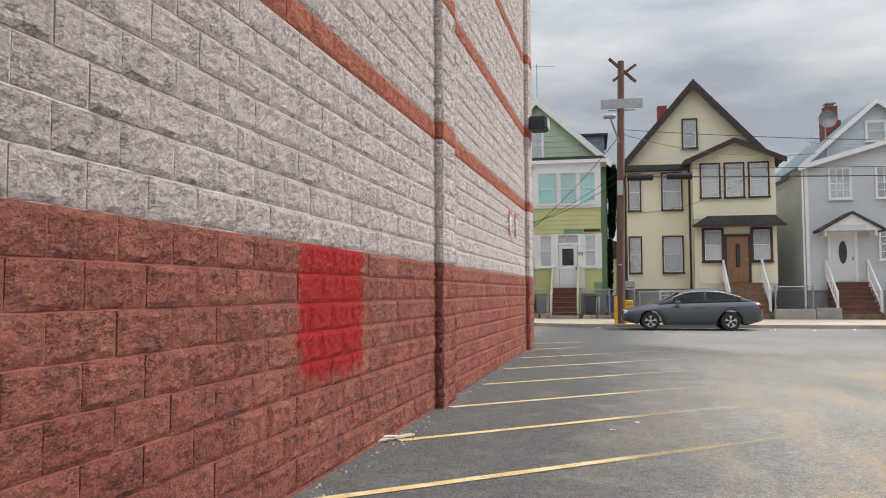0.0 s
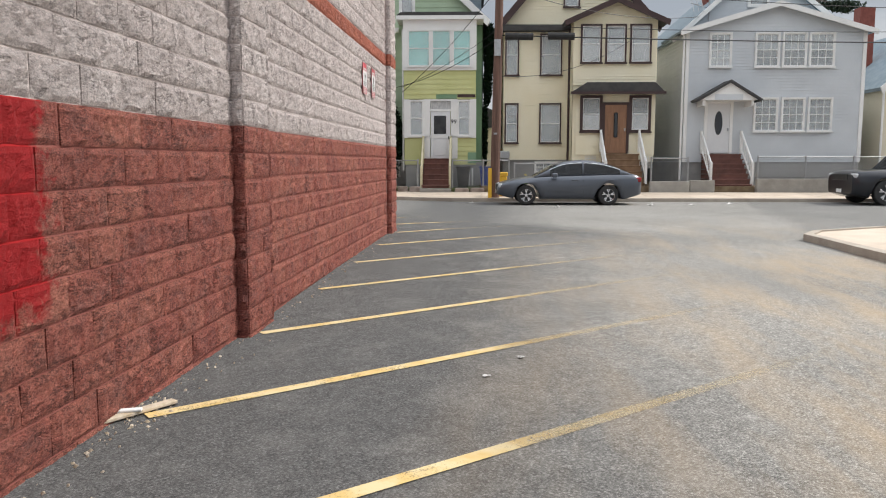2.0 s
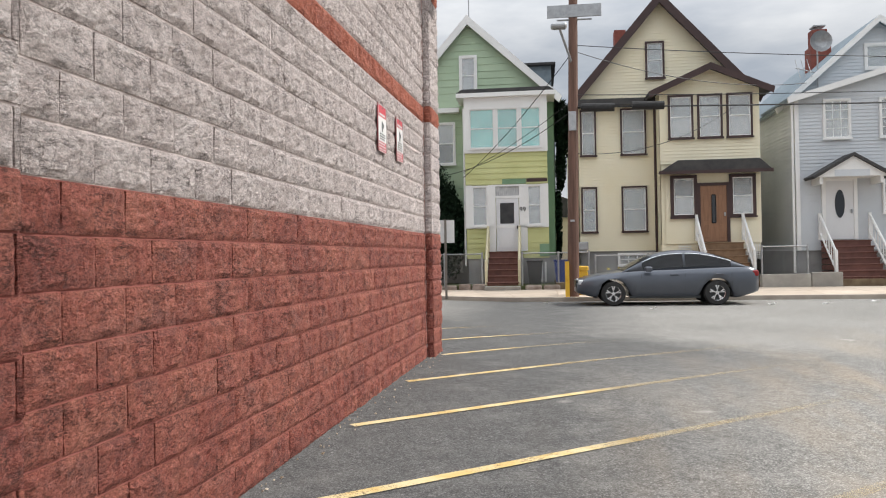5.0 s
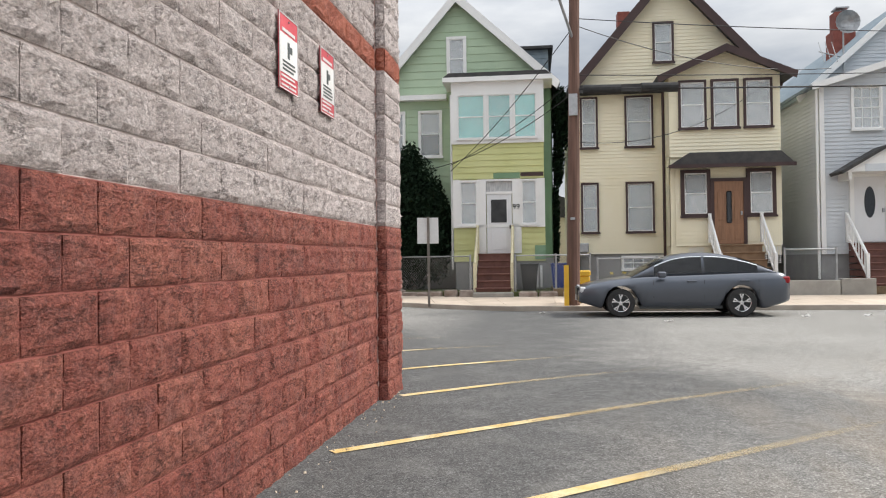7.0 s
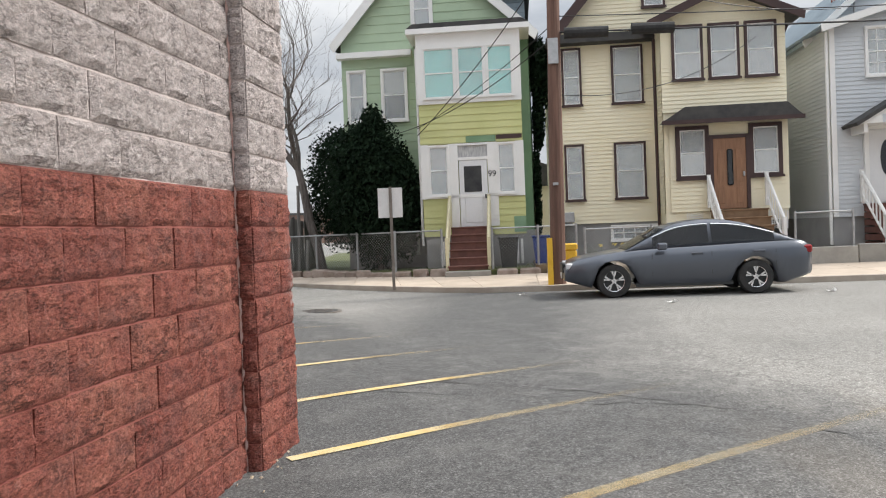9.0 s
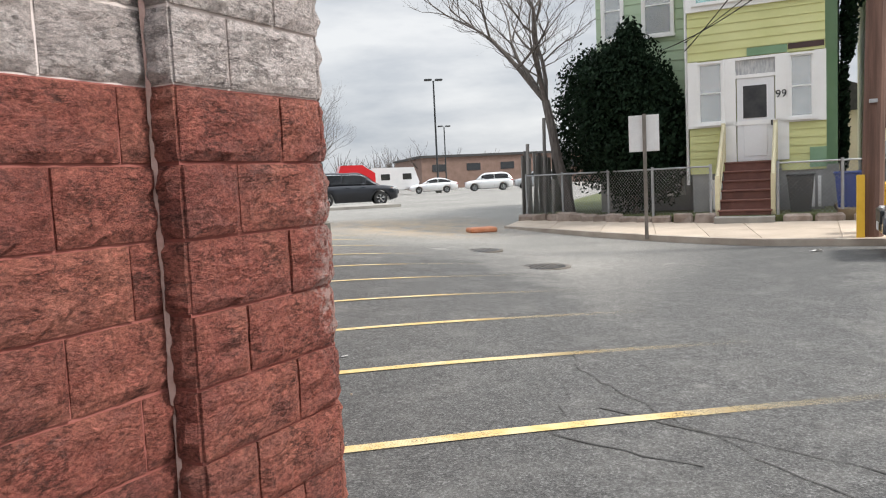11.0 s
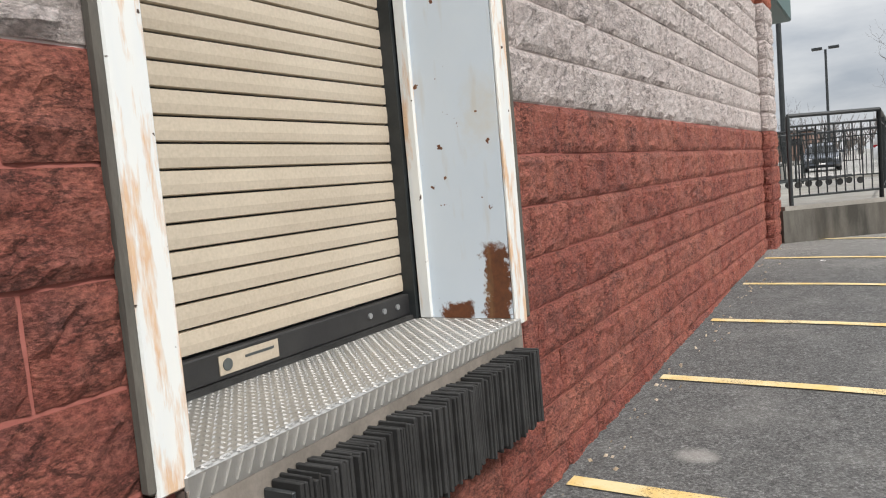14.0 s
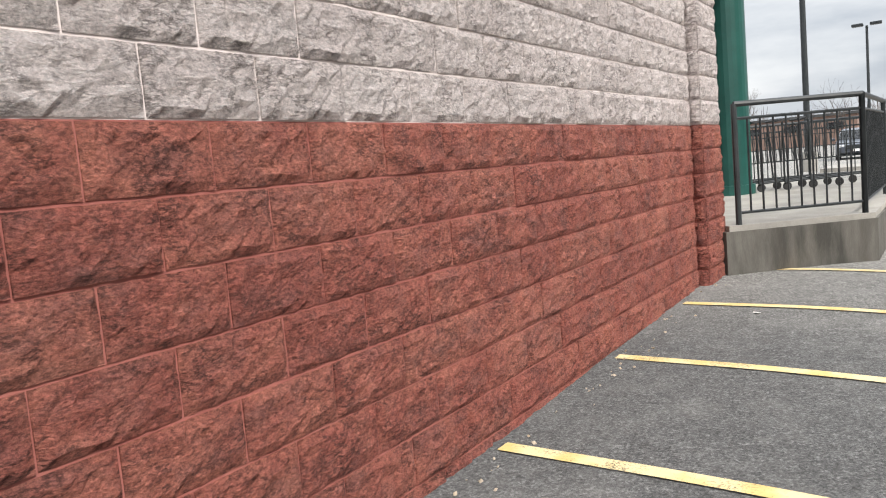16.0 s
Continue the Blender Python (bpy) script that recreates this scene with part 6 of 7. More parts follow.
def wall_lamp():
    m = frame_along(on_a(8.0, 0.1), DA)
    t = thing("wall_lamp", (0.1, -0.2, 4.85), "dark wall-pack lamp high on the block wall", "lamp", m)
    part("housing", cube(-0.05, 0.4, -0.40, -0.03, 4.85, 5.15, bevel=0.03), BLACKM, t)
    part("lens", cube(0.0, 0.35, -0.44, -0.405, 4.88, 5.10, bevel=0.01), LAMPW, t)


wall_lamp()


def lamp_post(x, y, h, label):
    z = ground_z(x, y)
    t = thing("lamp_post", (x, y, z), label, "lamp post")
    part("base", rod((x, y, z), (x, y, z + 0.7), 0.3, sides=14), CONCRETE, t)
    part("shaft", rod((x, y, z + 0.6), (x, y, z + h), 0.11, 0.08, 10), BLACKM, t)
    for s in (-1, 1):
        part("lamp_head", cube(x + s * 0.55 - 0.35, x + s * 0.55 + 0.35, y - 0.25, y + 0.25, z + h, z + h + 0.18, bevel=0.03), BLACKM, t)


lamp_post(28.4, 85.7, 11.0, "tall dark lot lamp with two heads")
lamp_post(37.9, 119.4, 9.0, "distant dark lot lamp with two heads")
lamp_post(8.4, 48.6, 11.5, "dark steel lot lamp behind the ramp")
lamp_post(8.34, 78.7, 8.4, "distant dark lot lamp")


# ---- trees ----
def bare_tree(x, y, z, height, seed, label, lean=(0.0, 0.0), r0=0.2, fork=0.35, spread=0.55, depth=5):
    t = thing("bare_tree", (x, y, z), label, "tree")
    rng = random.Random(seed)
    trunk, limbs = bmesh.new(), bmesh.new()
    def grow(p, d, length, r, level):
        bm = trunk if level == 0 else limbs
        segs = 4 if level < 3 else 3
        for i in range(segs):
            d = (d + Vector((rng.gauss(0, 0.12), rng.gauss(0, 0.12), rng.gauss(0.03, 0.06)))).normalized()
            q = p + d * length / segs
            r2 = r * (0.88 if level else 0.92)
            tube(bm, p, q, r, r2, 8 if level < 2 else 4, cap=False)
            p, r = q, r2
            if level and level < depth and i < segs - 1 and rng.random() < 0.75:
                side = Vector((rng.gauss(0, 1), rng.gauss(0, 1), rng.uniform(-0.1, 0.7))).normalized()
                grow(p, (d * 0.6 + side * spread * 1.2).normalized(), length * rng.uniform(0.4, 0.65), r * 0.55, level + 1)
        if level < depth:
            for k in range(rng.choice((2, 3)) if level else 4):
                side = Vector((rng.gauss(0, 1), rng.gauss(0, 1), rng.uniform(0.0, 0.6))).normalized()
                grow(p, (d + side * spread).normalized(), length * rng.uniform(0.6, 0.85) * (1.0 if level else 0.9 / fork * 0.4), r * rng.uniform(0.55, 0.75), level + 1)
    grow(Vector((x, y, z - 0.1)), Vector((lean[0], lean[1], 1)).normalized(), height * fork, r0, 0)
    part("trunk", trunk, BARK, t)
    tagged(part("crown", limbs, BARK, t), kind="stuff")


def sxy(a, n):
    return (0.766 * a + 0.643 * n, -0.643 * a + 0.766 * n)


bx, by = sxy(-5.9, 36.6)
bare_tree(bx, by, 0.3, 9.5, 21, "bare grey tree leaning beside a dark evergreen", lean=(-0.16, 0.10), r0=0.17, fork=0.36, spread=0.8)
bare_tree(13.5, 48.7, 0.3, 6.8, 7, "small bare tree on the lot's island", r0=0.12, fork=0.27, spread=0.8)
for i, (x, y, h) in enumerate(((20, 128, 9), (30, 132, 8), (14, 120, 8), (4, 118, 9), (62, 120, 9), (40, 140, 10), (-6, 110, 9))):
    bare_tree(x, y, 0.3, h, 30 + i, "distant leafless tree beyond the lot", r0=0.16, depth=3, spread=0.7)


def leaf_mass(bm, centre, radii, count, size, rng, shell=0.55):
    for _ in range(count):
        v = Vector((rng.gauss(0, 1), rng.gauss(0, 1), rng.gauss(0, 1))).normalized()
        v *= shell + (1 - shell) * rng.random() ** 0.5
        bulge = 1 + 0.22 * noise.noise(v * 2.6 + Vector(centre) * 0.3)
        c = Vector(centre) + Vector((v.x * radii[0], v.y * radii[1], v.z * radii[2])) * bulge
        u = Vector((rng.gauss(0, 1), rng.gauss(0, 1), rng.gauss(0, 1))).normalized()
        w = u.orthogonal().normalized()
        k = u.cross(w)
        s = size * rng.uniform(0.6, 1.4)
        pts = [c + w * s, c + k * s * 0.45, c - w * s, c - k * s * 0.45]
        bm.faces.new([bm.verts.new(p) for p in pts])


def evergreen_bush():
    a, n = -3.9, 35.55
    x, y = sxy(a, n)
    t = thing("evergreen_bush", (x, y, 0.34), "large dark rounded evergreen bush behind a fence", "bush")
    rng = random.Random(4)
    bm = bmesh.new()
    leaf_mass(bm, (x, y, 2.6), (1.25, 1.0, 2.1), 13000, 0.055, rng, 0.6)
    leaf_mass(bm, (x - 0.45, y + 0.3, 2.9), (0.95, 0.8, 1.7), 4000, 0.075, rng, 0.6)
    leaf_mass(bm, (x + 0.35, y - 0.35, 2.2), (0.95, 0.8, 1.7), 4000, 0.075, rng, 0.6)
    for k in range(5):
        bx2, by2 = sxy(-4.3 - 0.35 * k, 36.0 + 0.4 * k)
        leaf_mass(bm, (bx2, by2, 2.9 + 0.15 * (k % 2)), (0.95, 0.95, 1.9), 4500, 0.06, rng, 0.5)
    leaf_mass(bm, (x - 0.1, y, 4.5), (0.4, 0.4, 0.75), 1200, 0.07, rng, 0.3)
    leaf_mass(bm, (x, y, 2.5), (0.9, 0.75, 1.7), 4000, 0.16, rng, 0.2)
    tagged(part("foliage", bm, LEAFD, t), kind="stuff")
    part("trunk", rod((x, y, 0.2), (x, y, 2.5), 0.12, 0.08), BARK, t)


evergreen_bush()


def climbing_vine():
    t = thing("climbing_vine", (0.9, 37.0, 0.34), "dark ivy climbing the side of a green house", "vine", STREET)
    rng = random.Random(14)
    bm = bmesh.new()
    leaf_mass(bm, (1.05, 37.2, 6.1), (0.32, 0.7, 1.15), 2600, 0.075, rng, 0.2)
    leaf_mass(bm, (0.95, 37.2, 4.7), (0.2, 0.6, 0.9), 1300, 0.07, rng, 0.2)
    leaf_mass(bm, (0.85, 37.2, 2.6), (0.12, 0.5, 1.9), 1500, 0.07, rng, 0.2)
    tagged(part("foliage", bm, LEAFD, t), kind="stuff")
    part("stem", rod((0.78, 37.2, 0.2), (0.82, 37.2, 6.0), 0.04, 0.02), BARK, t)


climbing_vine()


def conifer(a, n, z, h, seed):
    x, y = sxy(a, n)
    t = thing("conifer_tree", (x, y, z), "tall dark conifer behind the houses", "tree")
    part("trunk", rod((x, y, z), (x, y, z + h), 0.25, 0.05), BARK, t)
    rng = random.Random(seed)
    bm, br = bmesh.new(), bmesh.new()
    for i in range(46):
        f = rng.uniform(0.3, 1.0)
        zz = z + h * f
        ln = (1.05 - f) * h * 0.36 + 0.4
        ang = rng.uniform(0, 6.28)
        tip = Vector((x + ln * math.cos(ang), y + ln * math.sin(ang), zz - 0.05 * ln + rng.uniform(-0.2, 0.4)))
        tube(br, (x, y, zz), tip, 0.04, 0.01, 4, cap=False)
        for k in range(5):
            c = Vector((x, y, zz)).lerp(tip, 0.35 + 0.16 * k)
            leaf_mass(bm, c, (0.5, 0.5, 0.22), 60, 0.13, rng, 0.2)
    tagged(part("crown", bm, LEAFP, t), kind="stuff")
    tagged(part("limb", br, BARK, t), kind="stuff")


conifer(19.6, 48, 0.2, 17.0, 3)


def small_plants():
    rng = random.Random(12)
    t = thing("garden_plants", (3.2, 34.2, 0.42), "low green garden plants with yellow flowers", "plants", STREET, kind="stuff")
    leaves, petals = bmesh.new(), bmesh.new()
    for i in range(26):
        a, n = (rng.uniform(2.0, 5.2), rng.uniform(33.7, 34.6)) if i < 18 else (rng.uniform(12, 16), rng.uniform(33.8, 34.6))
        for k in range(14):
            d = Vector((rng.gauss(0, 0.12), rng.gauss(0, 0.12), rng.uniform(0.15, 0.4)))
            p = Vector((a, n, 0.42))
            w = Vector((0.015, 0, 0))
            leaves.faces.new([leaves.verts.new(v) for v in (p - w, p + w, p + d)])
        if i < 14:
            leaf_mass(petals, (a, n, 0.85), (0.07, 0.07, 0.05), 10, 0.035, rng, 0.2)
    part("leaves", leaves, paint("fresh_leaf", (0.06, 0.12, 0.03), (0.10, 0.18, 0.05), 6.0, 0.7, 0.0), t)
    part("petals", petals, paint("yellow_petal", (0.75, 0.55, 0.03), (0.8, 0.62, 0.06), 6.0, 0.7, 0.0), t)


small_plants()


def wheelie_bin(a, n, mat, label):
    t = thing("rubbish_bin", (a, n, 0.34), label, "bin", STREET)
    bm = bmesh.new()
    lo = [bm.verts.new((a + sx * 0.20, n + sy * 0.2, 0.34)) for sx, sy in ((-1, -1), (1, -1), (1, 1), (-1, 1))]
    hi = [bm.verts.new((a + sx * 0.27, n + sy * 0.27, 1.12)) for sx, sy in ((-1, -1), (1, -1), (1, 1), (-1, 1))]
    bm.faces.new(lo[::-1])
    for i in range(4):
        bm.faces.new((lo[i], lo[(i + 1) % 4], hi[(i + 1) % 4], hi[i]))
    part("tub", bm, mat, t)
    part("lid", cube(a - 0.30, a + 0.30, n - 0.30, n + 0.30, 1.12, 1.18, bevel=0.02), mat, t)
    part("handle", rod((a - 0.25, n + 0.33, 1.08), (a + 0.25, n + 0.33, 1.08), 0.02), mat, t)


wheelie_bin(-0.08, 34.5, PLASTICK, "black plastic rubbish bin with lid by the steps")
wheelie_bin(0.85, 34.4, PLASTICB, "blue plastic recycling bin with lid")
t = thing("yellow_crate", (1.35, 31.0, 0.14), "yellow plastic box standing behind the pole", "box", STREET)
part("tub", cube(1.16, 1.5, 30.85, 31.15, 0.14, 0.85, bevel=0.03), PLASTICY, t)
part("lid", cube(1.14, 1.52, 30.83, 31.17, 0.85, 1.0, bevel=0.03), PLASTICY, t)


# ---- the traffic island and its fence ----
def island():
    out = [(16.4, 9.55), (15.55, 9.3), (15.15, 8.85), (14.2, 7.85), (13.0, 6.5), (8, 0.5), (2, -7), (20, -7), (30, 3.5), (22, 7.9), (18, 9.25)]
    c = Vector((17, 4))
    ins = []
    for p in out:
        v = (c - Vector(p)).normalized()
        ins.append((p[0] + v.x * 0.16, p[1] + v.y * 0.16))
    bm = bmesh.new()
    a = [[bm.verts.new((*p, z)) for p in pts] for pts, z in ((out, -0.1), (out, 0.12), (ins, 0.13), (ins, 0.02))]
    n = len(out)
    for u, v in zip(a, a[1:]):
        for i in range(n):
            bm.faces.new((u[i], u[(i + 1) % n], v[(i + 1) % n], v[i]))
    solo("kerb", bm, KERBM, "tan concrete kerb round the corner island", "kerb", "structure")
    solo("pavement", slab(bmesh.new(), ins, -0.1, 0.10), SLAB, "tan concrete corner pavement", "pavement", "structure")
    inner = [(15.4, 7.9), (14.6, 7.0), (8.6, 0.2), (3, -6.5), (19, -6.5), (28, 3.0), (21, 6.7)]
    solo("planting_bed", slab(bmesh.new(), inner, 0.0, 0.13), SOIL, "bare soil bed inside the kerb", "soil", "structure")


island()
chain_fence([(14.75, 6.75), (16.3, 5.6), (18, 4.4)], 0.13, 1.25, "chain-link fence with a grey end post", frame_m=Matrix.Identity(4))


# ---- the dock ----
def dock():
    y0, y1, z0, z1 = 16.94, 18.475, 0.83, 3.35
    yc = (y0 + y1) / 2
    t = thing("loading_bay", (XB, yc, z0), "chipped pale blue steel door frame with rust", "door frame")
    for ya, yb in ((y0, y0 + 0.012), (y1 - 0.012, y1)):
        part("jamb", cube(XB - 0.38, XB + 0.014, ya, yb, z0 + 0.013, z1), JAMB, t)
    part("head", cube(XB - 0.38, XB + 0.014, y0 + 0.012, y1 - 0.012, z1 - 0.012, z1), JAMB, t)
    for ya, yb in ((y0 - 0.08, y0 + 0.012), (y1 - 0.012, y1 + 0.08)):
        part("edge_angle", cube(XB + 0.0145, XB + 0.030, ya, yb, z0 - 0.015, z1 + 0.06, bevel=0.005), EDGE, t, "white painted edge with rust streaks")
    part("edge_angle", cube(XB + 0.0145, XB + 0.030, y0 + 0.012, y1 - 0.012, z1 - 0.02, z1 + 0.06), EDGE, t)
    for ya, yb in ((y0 + 0.0125, y0 + 0.03), (y1 - 0.03, y1 - 0.0125)):
        part("door_stop", cube(XB - 0.378, XB - 0.325, ya, yb, z0 + 0.014, z1 - 0.013, bevel=0.004), EDGE, t, "pale stop strip beside the door guide")
    for ya in (y0 - 0.03, y1 - 0.045):
        part("guide", cube(XB - 0.45, XB - 0.385, ya, ya + 0.075, z0 + 0.014, z1 - 0.013), BLACKM, t, "black door guide")
    # sealant bead between the frame and the blocks
    for ya in (y0 - 0.10, y1 + 0.081):
        part("sealant_bead", cube(XB + 0.004, XB + 0.034, ya, ya + 0.019, z0 - 0.0, z1, bevel=0.006), STAINED, t, "dirty grey sealant bead")
    d = thing("roller_door", (XB - 0.44, yc, z0), "closed ivory slatted roller door", "door")
    n = 33
    zb = z0 + 0.12
    pitch = (z1 - zb) / n
    bm = bmesh.new()
    prof = [(0.0, 0.0), (0.012, 0.003), (0.0145, pitch * 0.4), (0.0125, pitch - 0.008), (0.0, pitch - 0.005), (-0.01, pitch - 0.005), (-0.01, 0.0)]
    a = [bm.verts.new((XB - 0.45 + p, y0 + 0.0, q)) for p, q in prof]
    b = [bm.verts.new((XB - 0.45 + p, y1 - 0.035, q)) for p, q in prof]
    bm.faces.new(a[::-1])
    bm.faces.new(b)
    for i in range(len(prof)):
        j = (i + 1) % len(prof)
        bm.faces.new((a[i], a[j], b[j], b[i]))
    first = part("slat", bm, SHUTTER, d)
    for i in range(n):
        ob = first if i == 0 else new("slat", first.data)
        ob.parent = d
        ob.location = (0, 0, zb + i * pitch)
    part("backing", cube(XB - 0.49, XB - 0.462, y0 + 0.0, y1 - 0.0, z0 + 0.014, z1 - 0.02), BLACKM, d)
    bar = part("bottom_bar", cube(XB - 0.455, XB - 0.415, y0 + 0.0, y1 - 0.035, z0 + 0.03, z0 + 0.112, bevel=0.004), PLASTICK, d)
    # black strip added for the shade in the gap below the bar
    part("weather_strip", cube(XB - 0.45, XB - 0.40, y0 + 0.0, y1 - 0.035, z0 + 0.0125, z0 + 0.029), RUBBER, bar, "black strip painted as shade in the gap under the door")
    for i in range(3):
        part("bolt", rod((XB - 0.415, y1 - 0.13 - 0.09 * i, z0 + 0.075), (XB - 0.408, y1 - 0.13 - 0.09 * i, z0 + 0.075), 0.011), STEEL, bar)
    lab = part("label_plate", cube(XB - 0.4145, XB - 0.4115, y0 + 0.50, y0 + 0.74, z0 + 0.045, z0 + 0.10), SHUTTER, bar, "ivory maker's label")
    part("emblem", rod((XB - 0.4115, y0 + 0.53, z0 + 0.072), (XB - 0.409, y0 + 0.53, z0 + 0.072), 0.018, sides=14), SIGNT, lab)
    part("text_bar", cube(XB - 0.4115, XB - 0.4105, y0 + 0.60, y0 + 0.72, z0 + 0.075, z0 + 0.083), SIGNT, lab)
    s = thing("dock_plate", (XB, yc, z0), "worn steel diamond-plate dock sill", "dock plate")
    part("plate", cube(XB - 0.5, XB + 0.022, y0 - 0.02, y1 + 0.01, z0 - 0.02, z0 + 0.012, bevel=0.004), DIAMOND, s)
    bm = bmesh.new()
    for i in range(21):
        for j in range(62):
            cx, cy = XB - 0.46 + 0.0245 * i, y0 + 0.0 + 0.0245 * j
            if cy > y1:
                continue
            u = Vector((0.012, 0.004, 0)) if (i + j) % 2 else Vector((-0.004, 0.012, 0))
            w = Vector((-u.y, u.x, 0)) * 0.38
            vs = [bm.verts.new(Vector((cx, cy, z0 + 0.0115)) + d) for d in (u, w, -u, -w, Vector((0, 0, 0.005)))]
            for k in range(4):
                bm.faces.new((vs[k], vs[(k + 1) % 4], vs[4]))
    tagged(part("tread_plate", bm, DIAMOND, s), kind="stuff")
    part("nosing", cube(XB + 0.0225, XB + 0.036, y0 - 0.02, y1 + 0.01, z0 - 0.055, z0 + 0.011, bevel=0.005), DIAMOND, s)
    for i in range(44):
        y = y0 + (y1 - y0) * (i + 0.5) / 44
        part("tread_lug", rod((XB + 0.037, y - 0.014, z0 - 0.045), (XB + 0.037, y + 0.010, z0 + 0.002), 0.004, sides=4), DIAMOND, s)
    part("sill_beam", cube(XB + 0.0, XB + 0.035, y0 - 0.02, y1 + 0.01, z0 - 0.34, z0 - 0.021), RUSTY, s)
    part("post_angle", cube(XB + 0.031, XB + 0.05, y0 - 0.075, y0 - 0.045, 0.42, z0 - 0.021, bevel=0.003), STAINED, s)
    b = thing("dock_bumper", (XB + 0.1, yc, 0.49), "worn black laminated rubber dock bumper", "bumper")
    rng = random.Random(2)
    y, sway = 17.14, 0.0
    while y < 18.41:
        w = rng.uniform(0.008, 0.014)
        sway = 0.8 * sway + rng.gauss(0, 0.004)
        o = rng.uniform(-0.007, 0.007) + sway
        part("rubber_ply", cube(XB + 0.037, XB + 0.125 + o, y, y + w - 0.002, 0.49 + rng.uniform(-0.012, 0.012), 0.745 + rng.uniform(-0.008, 0.008) + 0.4 * sway, bevel=0.002), RUBBER, b)
        y += w
    for ya in (17.115, 18.415):
        part("end_plate", cube(XB + 0.036, XB + 0.12, ya, ya + 0.012, 0.495, 0.74, bevel=0.003), BLACKM, b)
        for z in (0.55, 0.68):
            part("bolt", rod((XB + 0.08, ya - 0.012, z), (XB + 0.08, ya + 0.018, z), 0.014), BLACKM, b)
    solo("dock_interior", cube(XB - 1.2, XB - 0.9, y0 - 0.3, y1 + 0.3, 0.5, 3.6), BLACKM, "dark space behind the roller door", "wall", "structure")




dock()


# ---- ramp, rail, column ----
PLAT = [(10.70, 25.80), (11.82, 26.67), (11.95, 33.5), (4, 33.5), (4, 25.97), (10.5, 25.97)]
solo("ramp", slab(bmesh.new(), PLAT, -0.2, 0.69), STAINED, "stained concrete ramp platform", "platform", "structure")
CAP = [(10.72, 25.84), (11.80, 26.68), (11.93, 33.48), (4.02, 33.48), (4.02, 25.98), (10.6, 25.98)]
solo("ramp_top", slab(bmesh.new(), CAP, 0.685, 0.74), CONCRETE, "pale concrete walking surface of the ramp", "platform", "structure")


def railing(points, z, h, label, step=0.115, curve=False):
    t = thing("railing", (points[0][0], points[0][1], z), label, "railing")
    for p, q in zip(points, points[1:]):
        part("top_rail", rod((*p, z + h), (*q, z + h), 0.026, sides=10), BLACKM, t)
        for f in (0.88, 0.10):
            part("rail", rod((*p, z + h * f), (*q, z + h * f), 0.014, sides=6), BLACKM, t)
        ln = math.hypot(q[0] - p[0], q[1] - p[1])
        n = max(1, int(ln / step))
        for i in range(1, n):
            c = Vector(p).lerp(Vector(q), i / n)
            part("baluster", cube(c.x - 0.008, c.x + 0.008, c.y - 0.008, c.y + 0.008, z + h * 0.10, z + h * 0.88), BLACKM, t)
    for p in points:
        part("post", rod((*p, z - 0.02), (*p, z + h), 0.026, sides=10), BLACKM, t)


railing([(10.78, 25.95), (11.72, 26.68)], 0.74, 1.07, "black steel railing on the concrete ramp")
railing([(11.72, 26.68), (11.76, 29.0), (11.8, 31.0), (11.84, 33.3)], 0.74, 1.07, "black steel railing along the ramp edge")
railing([(8.0, 31.5), (10.3, 33.2), (11.8, 33.35)], 0.74, 1.0, "black steel railing at the ramp's far side")


def column():
    x, y = 9.72, 30.55
    t = thing("green_column", (x, y, 0.74), "dark green round canopy column", "column")
    part("shaft", rod((x, y, 0.74), (x, y, 4.0), 0.29, sides=28), GREENCOL, t)
    part("base_ring", rod((x, y, 0.74), (x, y, 0.88), 0.33, sides=28), GREENCOL, t)
    c = thing("canopy", (8, 30.5, 4.0), "dark green entrance canopy beam", "canopy")
    part("beam", cube(4.2, 10.25, 26.1, 33, 4.0, 4.9, bevel=0.03), GREENCOL, c)


column()
def cart(x, y, turn):
    t = thing("shopping_cart", (0, 0, 0), "dark wire shopping cart standing on the ramp", "cart", pose(x, y, 0.74, 0, 0, turn), "carts on the ramp")
    bm = bmesh.new()
    for i in range(9):
        f = i / 8
        for s in (-1, 1):
            tube(bm, (-0.4 + 0.8 * f, s * 0.2, 0.42), (-0.45 + 0.85 * f, s * 0.27, 0.95), 0.006, sides=4)
    for z, w in ((0.42, 0.2), (0.6, 0.225), (0.78, 0.25), (0.95, 0.27)):
        for s in (-1, 1):
            tube(bm, (-0.43, s * w, z), (0.41, s * w, z), 0.007, sides=4)
        for e in (-0.43, 0.41):
            tube(bm, (e, -w, z), (e, w, z), 0.007, sides=4)
    tagged(part("basket", bm, BLACKM, t), kind="stuff")
    bm = bmesh.new()
    for s in (-1, 1):
        tube(bm, (-0.42, s * 0.2, 0.12), (0.42, s * 0.16, 0.16), 0.014, sides=6)
        tube(bm, (-0.42, s * 0.2, 0.12), (-0.45, s * 0.26, 1.0), 0.014, sides=6)
    part("chassis", bm, BLACKM, t)
    part("handle", rod((-0.48, -0.26, 1.02), (-0.48, 0.26, 1.02), 0.018), PLASTICK, t)
    for dx in (-0.38, 0.38):
        for s in (-1, 1):
            part("wheel", rod((dx, s * 0.18 - 0.012, 0.06), (dx, s * 0.18 + 0.012, 0.06), 0.06, sides=12), RUBBER, t)


for i in range(4):
    cart(10.0 + 0.32 * i, 30.9 + 0.2 * i, 32)


